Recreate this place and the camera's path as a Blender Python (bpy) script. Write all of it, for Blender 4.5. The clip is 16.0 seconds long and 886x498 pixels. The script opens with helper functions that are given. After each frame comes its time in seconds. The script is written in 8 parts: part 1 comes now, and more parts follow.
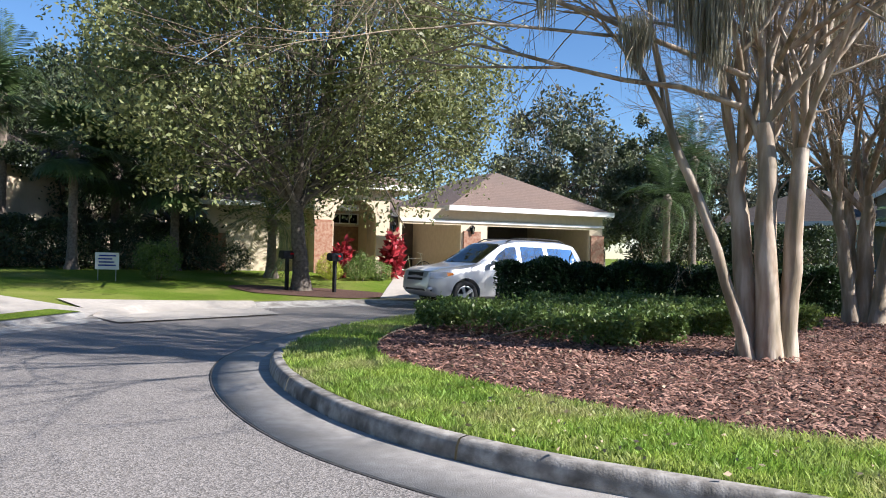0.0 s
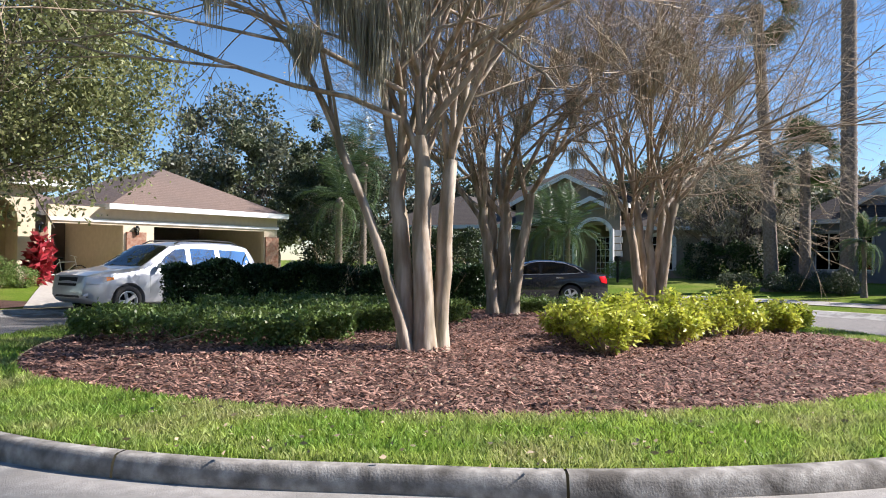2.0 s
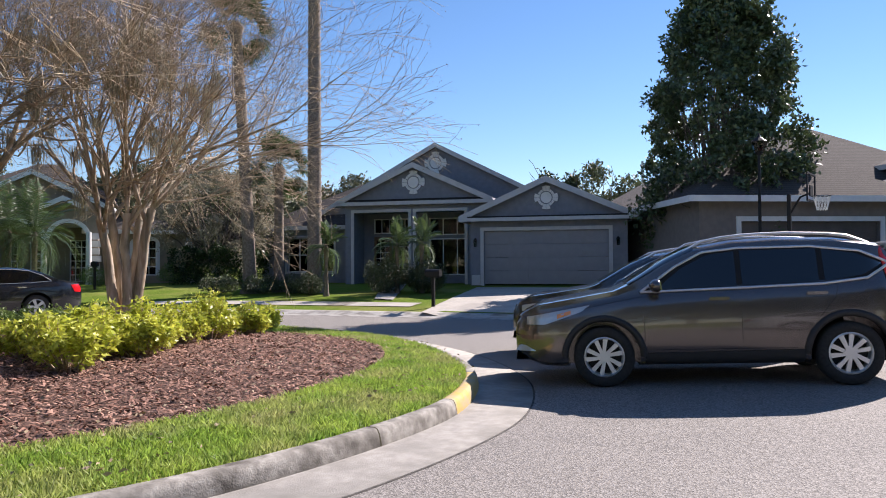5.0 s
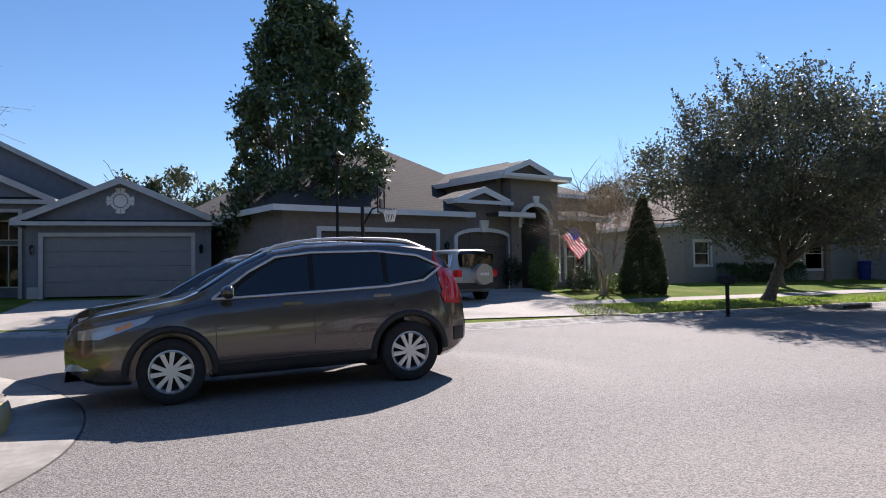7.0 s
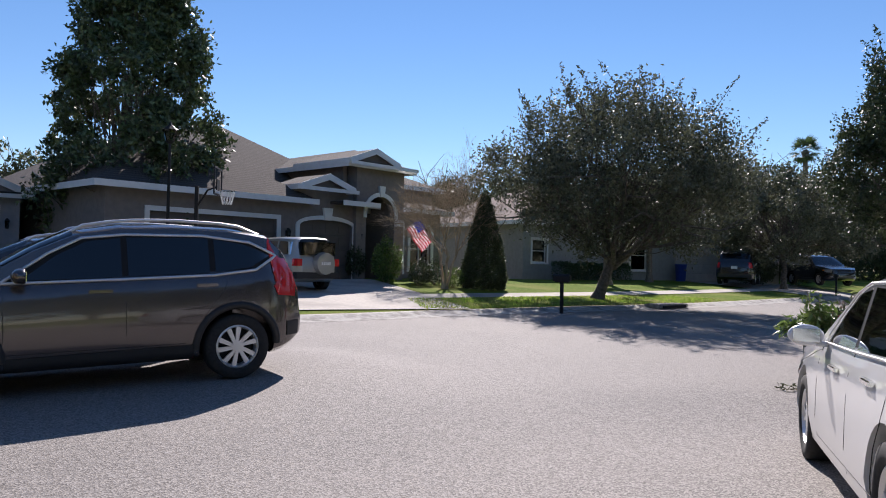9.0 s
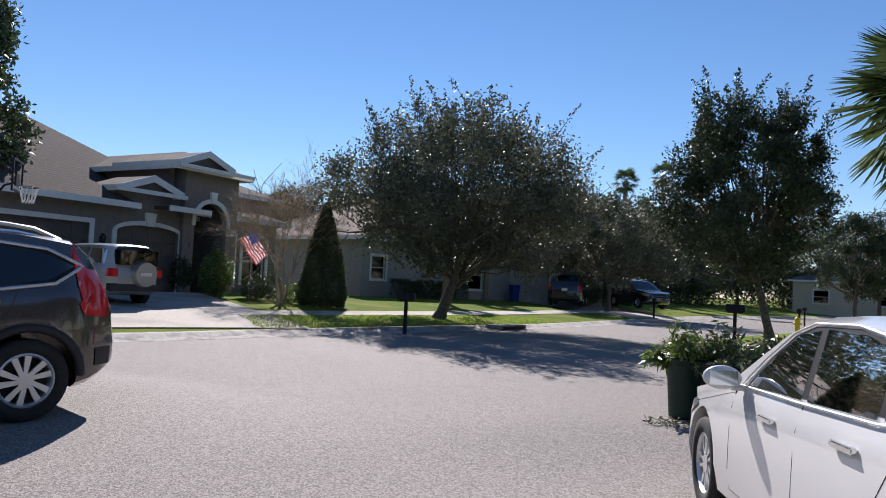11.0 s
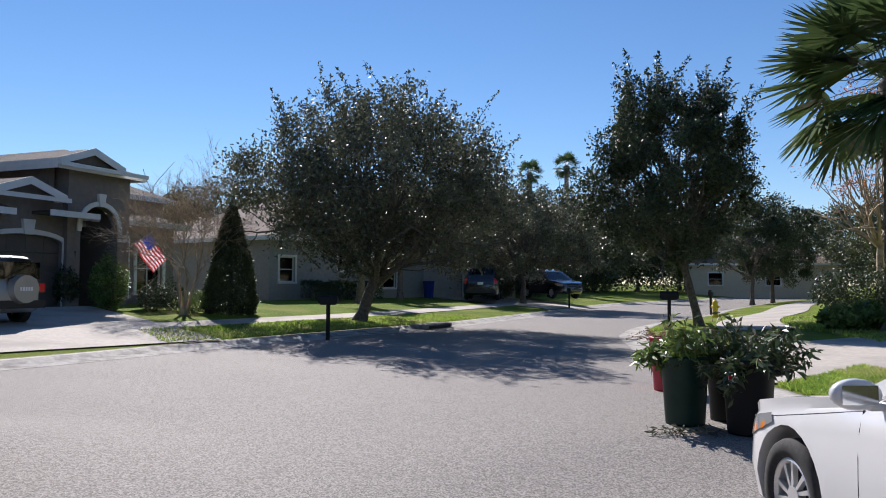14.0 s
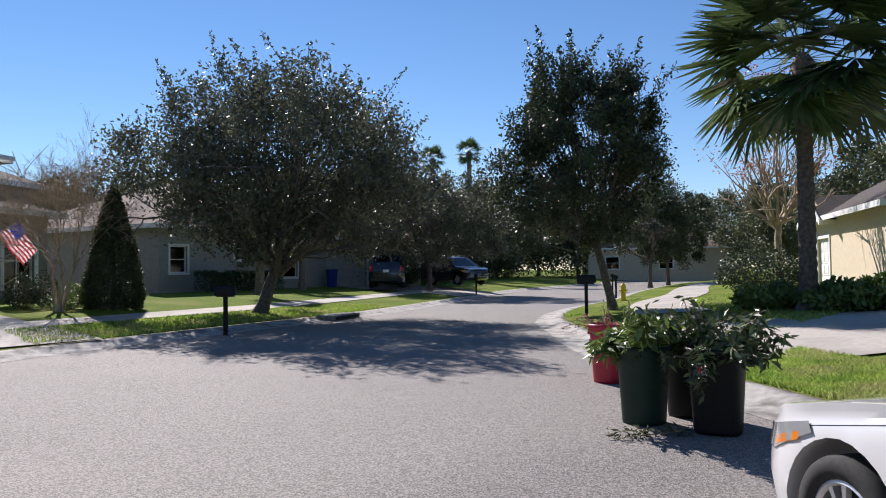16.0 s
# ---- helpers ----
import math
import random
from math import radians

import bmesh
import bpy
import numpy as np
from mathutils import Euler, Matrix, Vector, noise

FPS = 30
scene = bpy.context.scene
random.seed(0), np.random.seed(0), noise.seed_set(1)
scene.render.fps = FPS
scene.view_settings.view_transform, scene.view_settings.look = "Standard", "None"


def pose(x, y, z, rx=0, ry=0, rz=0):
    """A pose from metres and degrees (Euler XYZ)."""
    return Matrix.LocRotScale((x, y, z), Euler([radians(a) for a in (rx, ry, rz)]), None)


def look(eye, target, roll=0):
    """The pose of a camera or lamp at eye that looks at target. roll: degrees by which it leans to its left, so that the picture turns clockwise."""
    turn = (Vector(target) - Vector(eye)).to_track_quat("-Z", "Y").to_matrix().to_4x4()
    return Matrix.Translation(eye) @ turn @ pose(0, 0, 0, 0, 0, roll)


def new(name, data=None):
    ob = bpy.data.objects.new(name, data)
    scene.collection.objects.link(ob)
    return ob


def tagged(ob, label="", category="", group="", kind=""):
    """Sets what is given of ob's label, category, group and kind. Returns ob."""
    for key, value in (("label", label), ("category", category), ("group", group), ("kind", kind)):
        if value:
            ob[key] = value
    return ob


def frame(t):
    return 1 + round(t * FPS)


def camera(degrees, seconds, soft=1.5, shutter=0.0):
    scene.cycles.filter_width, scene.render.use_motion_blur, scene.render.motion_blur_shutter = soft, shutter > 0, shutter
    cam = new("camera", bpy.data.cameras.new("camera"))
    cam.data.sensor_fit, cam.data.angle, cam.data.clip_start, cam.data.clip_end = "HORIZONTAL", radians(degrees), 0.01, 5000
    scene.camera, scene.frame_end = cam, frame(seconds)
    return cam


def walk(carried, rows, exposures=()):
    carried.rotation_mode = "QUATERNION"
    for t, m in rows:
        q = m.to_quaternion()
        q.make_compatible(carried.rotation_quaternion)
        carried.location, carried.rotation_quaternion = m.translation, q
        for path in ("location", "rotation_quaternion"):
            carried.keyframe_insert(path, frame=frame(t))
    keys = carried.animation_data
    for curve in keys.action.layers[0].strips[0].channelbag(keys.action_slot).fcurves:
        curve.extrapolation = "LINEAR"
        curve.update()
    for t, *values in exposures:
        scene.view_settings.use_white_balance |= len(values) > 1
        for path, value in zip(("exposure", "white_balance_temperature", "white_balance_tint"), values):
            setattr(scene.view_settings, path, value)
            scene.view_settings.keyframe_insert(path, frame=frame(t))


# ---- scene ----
from mathutils import geometry

cam = camera(61.6, 16.0, soft=1.0)
PATH = [
    (0, (4.167, -3.808, 1.356), (4.11, -1.809, 1.373), 1.2),
    (0.5, (4.233, -3.765, 1.355), (4.43, -1.775, 1.393), 1.1),
    (1, (4.254, -3.806, 1.359), (4.64, -1.844, 1.407), 0.9),
    (1.5, (4.251, -3.872, 1.346), (4.818, -1.955, 1.392), 0.7),
    (2, (4.216, -3.924, 1.362), (4.995, -2.082, 1.396), 0.6),
    (2.5, (4.228, -3.895, 1.381), (5.2, -2.147, 1.416), 1.0),
    (3, (4.234, -4.023, 1.399), (5.311, -2.338, 1.448), 0.7),
    (3.5, (4.256, -4.045, 1.397), (5.438, -2.432, 1.454), 0.4),
    (4, (4.261, -4.055, 1.398), (5.612, -2.58, 1.453), 0.4),
    (4.5, (4.273, -4.072, 1.403), (5.816, -2.801, 1.447), 0.1),
    (5, (4.284, -4.143, 1.434), (6.032, -3.172, 1.479), -0.3),
    (5.2, (4.323, -4.152, 1.433), (6.134, -3.304, 1.485), -0.1),
    (7.3, (4.809, -4.195, 1.373), (6.802, -4.345, 1.43), -0.9),
    (7.5, (4.784, -4.182, 1.376), (6.774, -4.374, 1.43), -0.8),
    (8, (4.809, -4.217, 1.393), (6.789, -4.497, 1.429), -0.2),
    (8.5, (5.028, -4.26, 1.407), (6.994, -4.624, 1.444), 0.8),
    (9, (5.252, -4.284, 1.414), (7.193, -4.763, 1.449), 1.3),
    (9.5, (5.514, -4.297, 1.427), (7.397, -4.971, 1.464), 1.0),
    (10, (5.808, -4.359, 1.437), (7.641, -5.159, 1.489), 1.4),
    (10.2, (5.92, -4.381, 1.444), (7.739, -5.21, 1.506), 1.7),
    (12.3, (6.923, -4.246, 1.464), (8.67, -5.211, 1.605), 2.4),
    (12.5, (7.007, -4.256, 1.487), (8.738, -5.245, 1.65), 0.2),
    (13, (7.327, -4.333, 1.454), (9.026, -5.378, 1.597), -0.7),
    (13.5, (7.616, -4.4, 1.469), (9.292, -5.487, 1.578), 0.2),
    (14, (7.906, -4.441, 1.471), (9.555, -5.569, 1.563), 0.3),
    (14.5, (8.201, -4.505, 1.467), (9.813, -5.687, 1.528), -0.5),
    (15, (8.471, -4.629, 1.467), (10.057, -5.846, 1.504), 0.8),
    (15.5, (8.766, -4.791, 1.45), (10.314, -6.056, 1.494), 0.4),
    (16, (9.045, -4.951, 1.443), (10.529, -6.291, 1.502), -0.7),
]
walk(cam, [(t, look(eye, target, roll)) for t, eye, target, roll in PATH],
     [(0, 1.1, 6150, 15), (2.5, 1.05, 6300, 16), (4, 1.0, 6450, 17), (5, 1.0, 6500, 20), (7.5, 0.68, 6350, 20), (9, 0.65, 6350, 20), (12.5, 0.52, 6250, 17), (14.5, 0.57, 6250, 17), (16, 0.6, 6300, 18)])

# ---- world and sun ----
SUN_DIR = Vector((0.80, -0.245, 0.60)).normalized()
world = bpy.data.worlds.new("world")
scene.world = world
world.use_nodes = True
wn = world.node_tree
sky = wn.nodes.new("ShaderNodeTexSky")
sky.sky_type, sky.sun_disc = "NISHITA", False
sky.sun_elevation = math.asin(SUN_DIR.z)
sky.sun_rotation = math.atan2(SUN_DIR.x, SUN_DIR.y)
sky.air_density, sky.dust_density, sky.ozone_density = 1.0, 0.0, 4.0
hue = wn.nodes.new("ShaderNodeHueSaturation")
hue.inputs["Saturation"].default_value = 1.12
wn.links.new(sky.outputs[0], hue.inputs["Color"])
wn.links.new(hue.outputs[0], wn.nodes["Background"].inputs[0])
wn.nodes["Background"].inputs[1].default_value = 0.075
sun = new("sun", bpy.data.lights.new("sun", "SUN"))
sun.data.energy, sun.data.angle, sun.data.color = 4.8, radians(0.5), (1.0, 0.95, 0.87)
sun.matrix_world = look(SUN_DIR * 60, (0, 0, 0))


# ---- materials ----
def mat(name, c1, c2=None, scale=8.0, rough=0.8, metal=0.0, bump=0.0, bscale=40.0, c3=None, scale3=0.6, coat=0.0, spec=0.5, transl=0.0, rand=0.0, detail=5.0, stretch=1.0):
    m = bpy.data.materials.new(name)
    m.use_nodes = True
    nt = m.node_tree
    b = nt.nodes["Principled BSDF"]
    b.inputs["Roughness"].default_value, b.inputs["Metallic"].default_value = rough, metal
    b.inputs["Coat Weight"].default_value, b.inputs["Specular IOR Level"].default_value = coat, spec
    b.inputs["Coat Roughness"].default_value = 0.04
    b.inputs["Base Color"].default_value = (*c1, 1)
    tc, geo = nt.nodes.new("ShaderNodeTexCoord"), nt.nodes.new("ShaderNodeMapping")
    geo.inputs["Scale"].default_value = (1, 1, stretch)
    nt.links.new(tc.outputs["Object"], geo.inputs["Vector"])
    src = None
    if c2:
        n = nt.nodes.new("ShaderNodeTexNoise")
        n.inputs["Scale"].default_value, n.inputs["Detail"].default_value = scale, detail
        r = nt.nodes.new("ShaderNodeValToRGB")
        r.color_ramp.elements[0].position, r.color_ramp.elements[1].position = 0.35, 0.65
        r.color_ramp.elements[0].color, r.color_ramp.elements[1].color = (*c1, 1), (*c2, 1)
        nt.links.new(geo.outputs["Vector"], n.inputs["Vector"])
        nt.links.new(n.outputs["Fac"], r.inputs[0])
        src = r.outputs[0]
        if c3:
            n3 = nt.nodes.new("ShaderNodeTexNoise")
            n3.inputs["Scale"].default_value, n3.inputs["Detail"].default_value = scale3, 4
            r3 = nt.nodes.new("ShaderNodeValToRGB")
            r3.color_ramp.elements[0].position, r3.color_ramp.elements[1].position = 0.45, 0.68
            mx = nt.nodes.new("ShaderNodeMix")
            mx.data_type = "RGBA"
            nt.links.new(geo.outputs["Vector"], n3.inputs["Vector"])
            nt.links.new(n3.outputs["Fac"], r3.inputs[0])
            nt.links.new(r3.outputs[0], mx.inputs[0])
            nt.links.new(src, mx.inputs[6])
            mx.inputs[7].default_value = (*c3, 1)
            src = mx.outputs[2]
    if rand:
        g = nt.nodes.new("ShaderNodeNewGeometry")
        h = nt.nodes.new("ShaderNodeHueSaturation")
        mr = nt.nodes.new("ShaderNodeMapRange")
        mr.inputs["To Min"].default_value, mr.inputs["To Max"].default_value = 1 - rand, 1 + rand
        nt.links.new(g.outputs["Random Per Island"], mr.inputs["Value"])
        nt.links.new(mr.outputs[0], h.inputs["Value"])
        if src:
            nt.links.new(src, h.inputs["Color"])
        else:
            h.inputs["Color"].default_value = (*c1, 1)
        src = h.outputs[0]
    if src:
        nt.links.new(src, b.inputs["Base Color"])
    if bump:
        nb = nt.nodes.new("ShaderNodeTexNoise")
        nb.inputs["Scale"].default_value, nb.inputs["Detail"].default_value = bscale, 6
        bp = nt.nodes.new("ShaderNodeBump")
        bp.inputs["Strength"].default_value, bp.inputs["Distance"].default_value = bump, 0.02
        nt.links.new(geo.outputs["Vector"], nb.inputs["Vector"])
        nt.links.new(nb.outputs["Fac"], bp.inputs["Height"])
        nt.links.new(bp.outputs[0], b.inputs["Normal"])
    if transl:
        t = nt.nodes.new("ShaderNodeBsdfTranslucent")
        ms = nt.nodes.new("ShaderNodeMixShader")
        ms.inputs[0].default_value = transl
        if src:
            nt.links.new(src, t.inputs[0])
        else:
            t.inputs[0].default_value = (*c1, 1)
        nt.links.new(b.outputs[0], ms.inputs[1])
        nt.links.new(t.outputs[0], ms.inputs[2])
        nt.links.new(ms.outputs[0], nt.nodes["Material Output"].inputs[0])
    return m


def glass(name, tint, rough=0.02, ior=1.48):
    """Dark tinted pane: a glossy coat over clear tinted transmission."""
    m = bpy.data.materials.new(name)
    m.use_nodes = True
    nt = m.node_tree
    nt.nodes.remove(nt.nodes["Principled BSDF"])
    tr, gl, mx = nt.nodes.new("ShaderNodeBsdfTransparent"), nt.nodes.new("ShaderNodeBsdfGlossy"), nt.nodes.new("ShaderNodeMixShader")
    fr = nt.nodes.new("ShaderNodeFresnel")
    fr.inputs[0].default_value = ior
    tr.inputs[0].default_value = (*tint, 1)
    gl.inputs["Roughness"].default_value = rough
    nt.links.new(fr.outputs[0], mx.inputs[0])
    nt.links.new(tr.outputs[0], mx.inputs[1])
    nt.links.new(gl.outputs[0], mx.inputs[2])
    nt.links.new(mx.outputs[0], nt.nodes["Material Output"].inputs[0])
    return m


M = {
    "asphalt": mat("asphalt", (0.135, 0.119, 0.104), (0.275, 0.245, 0.214), 75, 0.85, bump=0.8, bscale=110, c3=(0.165, 0.148, 0.13), scale3=0.45),
    "concrete": mat("concrete", (0.36, 0.34, 0.31), (0.46, 0.44, 0.40), 12, 0.9, bump=0.4, bscale=60, c3=(0.17, 0.155, 0.135), scale3=2.6),
    "kerb": mat("weathered_kerb_concrete", (0.24, 0.22, 0.19), (0.44, 0.41, 0.36), 11, 0.92, bump=0.25, bscale=70, c3=(0.11, 0.097, 0.08), scale3=4.0),
    "gutter": mat("gutter_concrete", (0.30, 0.28, 0.25), (0.38, 0.355, 0.32), 9, 0.92, bump=0.3, bscale=90, c3=(0.23, 0.215, 0.19), scale3=1.6),
    "seam": mat("joint_dirt", (0.04, 0.037, 0.033), (0.10, 0.09, 0.08), 12, 0.95),
    "drive": mat("driveway_concrete", (0.42, 0.38, 0.33), (0.50, 0.46, 0.40), 9, 0.9, bump=0.2, bscale=60, c3=(0.34, 0.31, 0.27), scale3=0.8),
    "yellow": mat("worn_yellow_paint", (0.60, 0.38, 0.08), (0.50, 0.36, 0.15), 9, 0.8, bump=0.2, c3=(0.36, 0.33, 0.27), scale3=3.5),
    "lawn": mat("lawn_soil", (0.075, 0.13, 0.015), (0.165, 0.23, 0.03), 30, 0.95, bump=0.9, bscale=60, c3=(0.22, 0.23, 0.06), scale3=0.5, spec=0.05),
    "grass": mat("grass_blade", (0.22, 0.36, 0.055), (0.37, 0.48, 0.09), 3, 0.6, c3=(0.44, 0.43, 0.18), scale3=1.3, transl=0.45, rand=0.35),
    "mulch_soil": mat("mulch_soil", (0.05, 0.025, 0.015), (0.13, 0.065, 0.045), 30, 0.95, bump=0.9, bscale=50),
    "mulch": mat("mulch_chip", (0.15, 0.065, 0.042), (0.40, 0.23, 0.17), 6, 0.85, rand=0.55),
    "stucco_cream": mat("cream_stucco", (0.60, 0.50, 0.36), (0.66, 0.56, 0.41), 5, 0.9, bump=0.25, bscale=90),
    "stucco_tan": mat("tan_stucco", (0.27, 0.22, 0.16), (0.31, 0.255, 0.19), 5, 0.9, bump=0.25, bscale=90),
    "stucco_gray": mat("blue_gray_stucco", (0.20, 0.215, 0.25), (0.235, 0.25, 0.285), 5, 0.9, bump=0.25, bscale=90),
    "stucco_brown": mat("gray_brown_stucco", (0.20, 0.175, 0.16), (0.235, 0.205, 0.185), 5, 0.9, bump=0.25, bscale=90),
    "stucco_pale": mat("pale_gray_stucco", (0.30, 0.30, 0.28), (0.34, 0.34, 0.32), 5, 0.9, bump=0.25, bscale=90),
    "trim": mat("white_trim_paint", (0.74, 0.74, 0.72), (0.80, 0.80, 0.78), 4, 0.55),
    "trim_gray": mat("gray_trim_paint", (0.50, 0.50, 0.50), (0.56, 0.56, 0.55), 4, 0.6),
    "garage_gray": mat("gray_garage_paint", (0.25, 0.255, 0.275), (0.275, 0.28, 0.30), 4, 0.5),
    "garage_brown": mat("brown_garage_paint", (0.10, 0.085, 0.075), (0.12, 0.10, 0.09), 4, 0.5),
    "garage_tan": mat("tan_garage_paint", (0.50, 0.45, 0.37), (0.54, 0.49, 0.40), 4, 0.5),
    # near-black that stands for unlit rooms, car cabins and the drain opening
    "dark": mat("unlit_interior", (0.02, 0.018, 0.016), rough=0.9),
    "shingle_brown": mat("brown_shingles", (0.15, 0.105, 0.08), (0.24, 0.17, 0.135), 22, 0.95, bump=0.6, bscale=30, c3=(0.17, 0.125, 0.10), scale3=0.4),
    "shingle_gray": mat("gray_shingles", (0.055, 0.043, 0.036), (0.105, 0.085, 0.07), 22, 0.95, bump=0.6, bscale=30, c3=(0.075, 0.06, 0.05), scale3=0.4),
    "brick": mat("mixed_brick", (0.30, 0.13, 0.08), (0.42, 0.27, 0.19), 9, 0.9, bump=0.5, rand=0.35),
    "bark_pale": mat("crape_myrtle_bark", (0.30, 0.21, 0.135), (0.58, 0.49, 0.38), 9, 0.7, bump=0.5, bscale=16, c3=(0.20, 0.165, 0.10), scale3=6.0, stretch=0.18),
    "bark_twig": mat("twig_bark", (0.26, 0.195, 0.125), (0.46, 0.36, 0.24), 5, 0.85),
    "bark": mat("oak_bark", (0.08, 0.065, 0.05), (0.17, 0.145, 0.12), 12, 0.95, bump=0.8, bscale=18),
    "bark_palm": mat("palm_bark", (0.14, 0.11, 0.085), (0.26, 0.21, 0.17), 14, 0.95, bump=0.7, bscale=14),
    "moss": mat("hanging_moss", (0.26, 0.24, 0.17), (0.40, 0.37, 0.27), 7, 0.95, transl=0.3, rand=0.3),
    "leaf_oak": mat("oak_leaf", (0.085, 0.095, 0.055), (0.17, 0.175, 0.105), 1.2, 0.50, spec=0.5, transl=0.22, rand=0.45),
    # lighter copy of the oak leaf, with the first crown's sunlight in its colours
    "leaf_oak_sunlit": mat("sunlit_oak_leaf", (0.15, 0.175, 0.06), (0.30, 0.31, 0.13), 1.2, 0.50, spec=0.4, transl=0.35, rand=0.5),
    "leaf_magnolia": mat("magnolia_leaf", (0.05, 0.085, 0.028), (0.12, 0.155, 0.065), 1.5, 0.42, spec=0.6, transl=0.15, rand=0.5),
    "leaf_dark": mat("dark_leaf", (0.04, 0.06, 0.028), (0.085, 0.11, 0.05), 1.5, 0.50, spec=0.4, transl=0.15, rand=0.45),
    "leaf_hedge": mat("hedge_leaf", (0.018, 0.045, 0.012), (0.04, 0.08, 0.02), 1.5, 0.42, spec=0.4, transl=0.12, rand=0.45),
    "leaf_ground": mat("jasmine_leaf", (0.10, 0.17, 0.035), (0.20, 0.27, 0.07), 2, 0.45, transl=0.25, rand=0.4),
    "leaf_lime": mat("lime_leaf", (0.40, 0.46, 0.05), (0.62, 0.62, 0.10), 4, 0.45, transl=0.35, rand=0.3),
    "leaf_red": mat("red_leaf", (0.24, 0.012, 0.025), (0.46, 0.045, 0.055), 3, 0.4, transl=0.3, rand=0.4),
    "leaf_palm": mat("palm_leaf", (0.06, 0.105, 0.035), (0.12, 0.17, 0.065), 2, 0.3, transl=0.25, rand=0.3),
    "leaf_autumn": mat("autumn_leaf", (0.36, 0.10, 0.04), (0.50, 0.20, 0.07), 3, 0.5, transl=0.3, rand=0.4),
    "leaf_far": mat("far_leaf", (0.07, 0.09, 0.04), (0.15, 0.165, 0.08), 0.5, 0.6, transl=0.15, rand=0.4),
    "black": mat("black_paint", (0.012, 0.012, 0.013), rough=0.55, spec=0.3),
    "plastic_green": mat("dark_green_plastic", (0.008, 0.03, 0.022), (0.012, 0.038, 0.028), 8, 0.55, spec=0.3),
    "plastic_red": mat("red_plastic", (0.52, 0.02, 0.05), (0.44, 0.025, 0.05), 8, 0.4),
    "tyre": mat("tyre_rubber", (0.018, 0.018, 0.018), (0.03, 0.03, 0.03), 30, 0.85),
    "alloy": mat("alloy", (0.78, 0.78, 0.78), rough=0.42, metal=0.75),
    "chrome": mat("chrome", (0.8, 0.8, 0.8), rough=0.1, metal=1.0),
    "paint_bronze": mat("bronze_gray_paint", (0.125, 0.107, 0.104), rough=0.24, metal=0.75, coat=1.0),
    "paint_white": mat("white_pearl_paint", (0.78, 0.78, 0.77), rough=0.3, coat=1.0),
    "paint_silver": mat("silver_paint", (0.60, 0.61, 0.62), rough=0.35, metal=0.5, coat=0.9),
    "paint_pewter": mat("pewter_paint", (0.42, 0.42, 0.40), rough=0.35, metal=0.5, coat=0.8),
    "paint_black": mat("black_car_paint", (0.018, 0.020, 0.026), rough=0.25, metal=0.3, coat=1.0),
    "cladding": mat("black_cladding", (0.025, 0.025, 0.026), rough=0.6),
    "lamp_red": mat("red_lens", (0.68, 0.015, 0.02), rough=0.12, coat=1.0),
    "lamp_clear": mat("clear_lens", (0.45, 0.46, 0.47), rough=0.08, coat=1.0, metal=0.3),
    "lamp_amber": mat("amber_lens", (0.80, 0.25, 0.03), rough=0.12, coat=1.0),
    "glass_car": glass("tinted_car_glass", (0.10, 0.11, 0.12), ior=1.75),
    "glass_light": glass("clear_car_glass", (0.45, 0.50, 0.50)),
    "glass_win": glass("window_glass", (0.25, 0.27, 0.28)),
    "white": mat("white_matte", (0.8, 0.8, 0.78), rough=0.6),
    "flag_red": mat("flag_red", (0.62, 0.015, 0.03), rough=0.8, transl=0.5),
    "flag_white": mat("flag_white", (0.8, 0.8, 0.8), rough=0.8, transl=0.5),
    "flag_blue": mat("flag_blue", (0.03, 0.05, 0.36), rough=0.8, transl=0.5),
    "blue": mat("blue_plastic", (0.02, 0.06, 0.35), rough=0.5),
    "yellow_bright": mat("yellow_enamel", (0.75, 0.55, 0.04), rough=0.45),
    "steel": mat("steel", (0.35, 0.35, 0.36), rough=0.5, metal=0.7),
    "wood": mat("wood", (0.16, 0.09, 0.05), (0.25, 0.15, 0.08), 6, 0.6),
}


def add_specks(m, scale, low, high):
    """Stone chips of many grays in a road surface, each a cell of its own with a raised face."""
    nt = m.node_tree
    b = nt.nodes["Principled BSDF"]
    old = b.inputs["Base Color"].links[0].from_socket
    vor, ramp, mx = nt.nodes.new("ShaderNodeTexVoronoi"), nt.nodes.new("ShaderNodeValToRGB"), nt.nodes.new("ShaderNodeMix")
    tc, sep = nt.nodes.new("ShaderNodeTexCoord"), nt.nodes.new("ShaderNodeSeparateColor")
    vor.inputs["Scale"].default_value = scale
    ramp.color_ramp.elements[0].color, ramp.color_ramp.elements[1].color = (*low, 1), (*high, 1)
    ramp.color_ramp.elements[0].position, ramp.color_ramp.elements[1].position = 0.1, 0.95
    mx.data_type = "RGBA"
    mx.inputs[0].default_value = 0.6
    nt.links.new(tc.outputs["Object"], vor.inputs["Vector"])
    nt.links.new(vor.outputs["Color"], sep.inputs[0])
    nt.links.new(sep.outputs[0], ramp.inputs[0])
    nt.links.new(old, mx.inputs[6])
    nt.links.new(ramp.outputs[0], mx.inputs[7])
    nt.links.new(mx.outputs[2], b.inputs["Base Color"])
    bp = nt.nodes.new("ShaderNodeBump")
    bp.inputs["Strength"].default_value, bp.inputs["Distance"].default_value = 0.7, 0.006
    nt.links.new(vor.outputs["Distance"], bp.inputs["Height"])
    nt.links.new(bp.outputs[0], b.inputs["Normal"])


add_specks(M["asphalt"], 85, (0.07, 0.066, 0.062), (0.425, 0.393, 0.36))


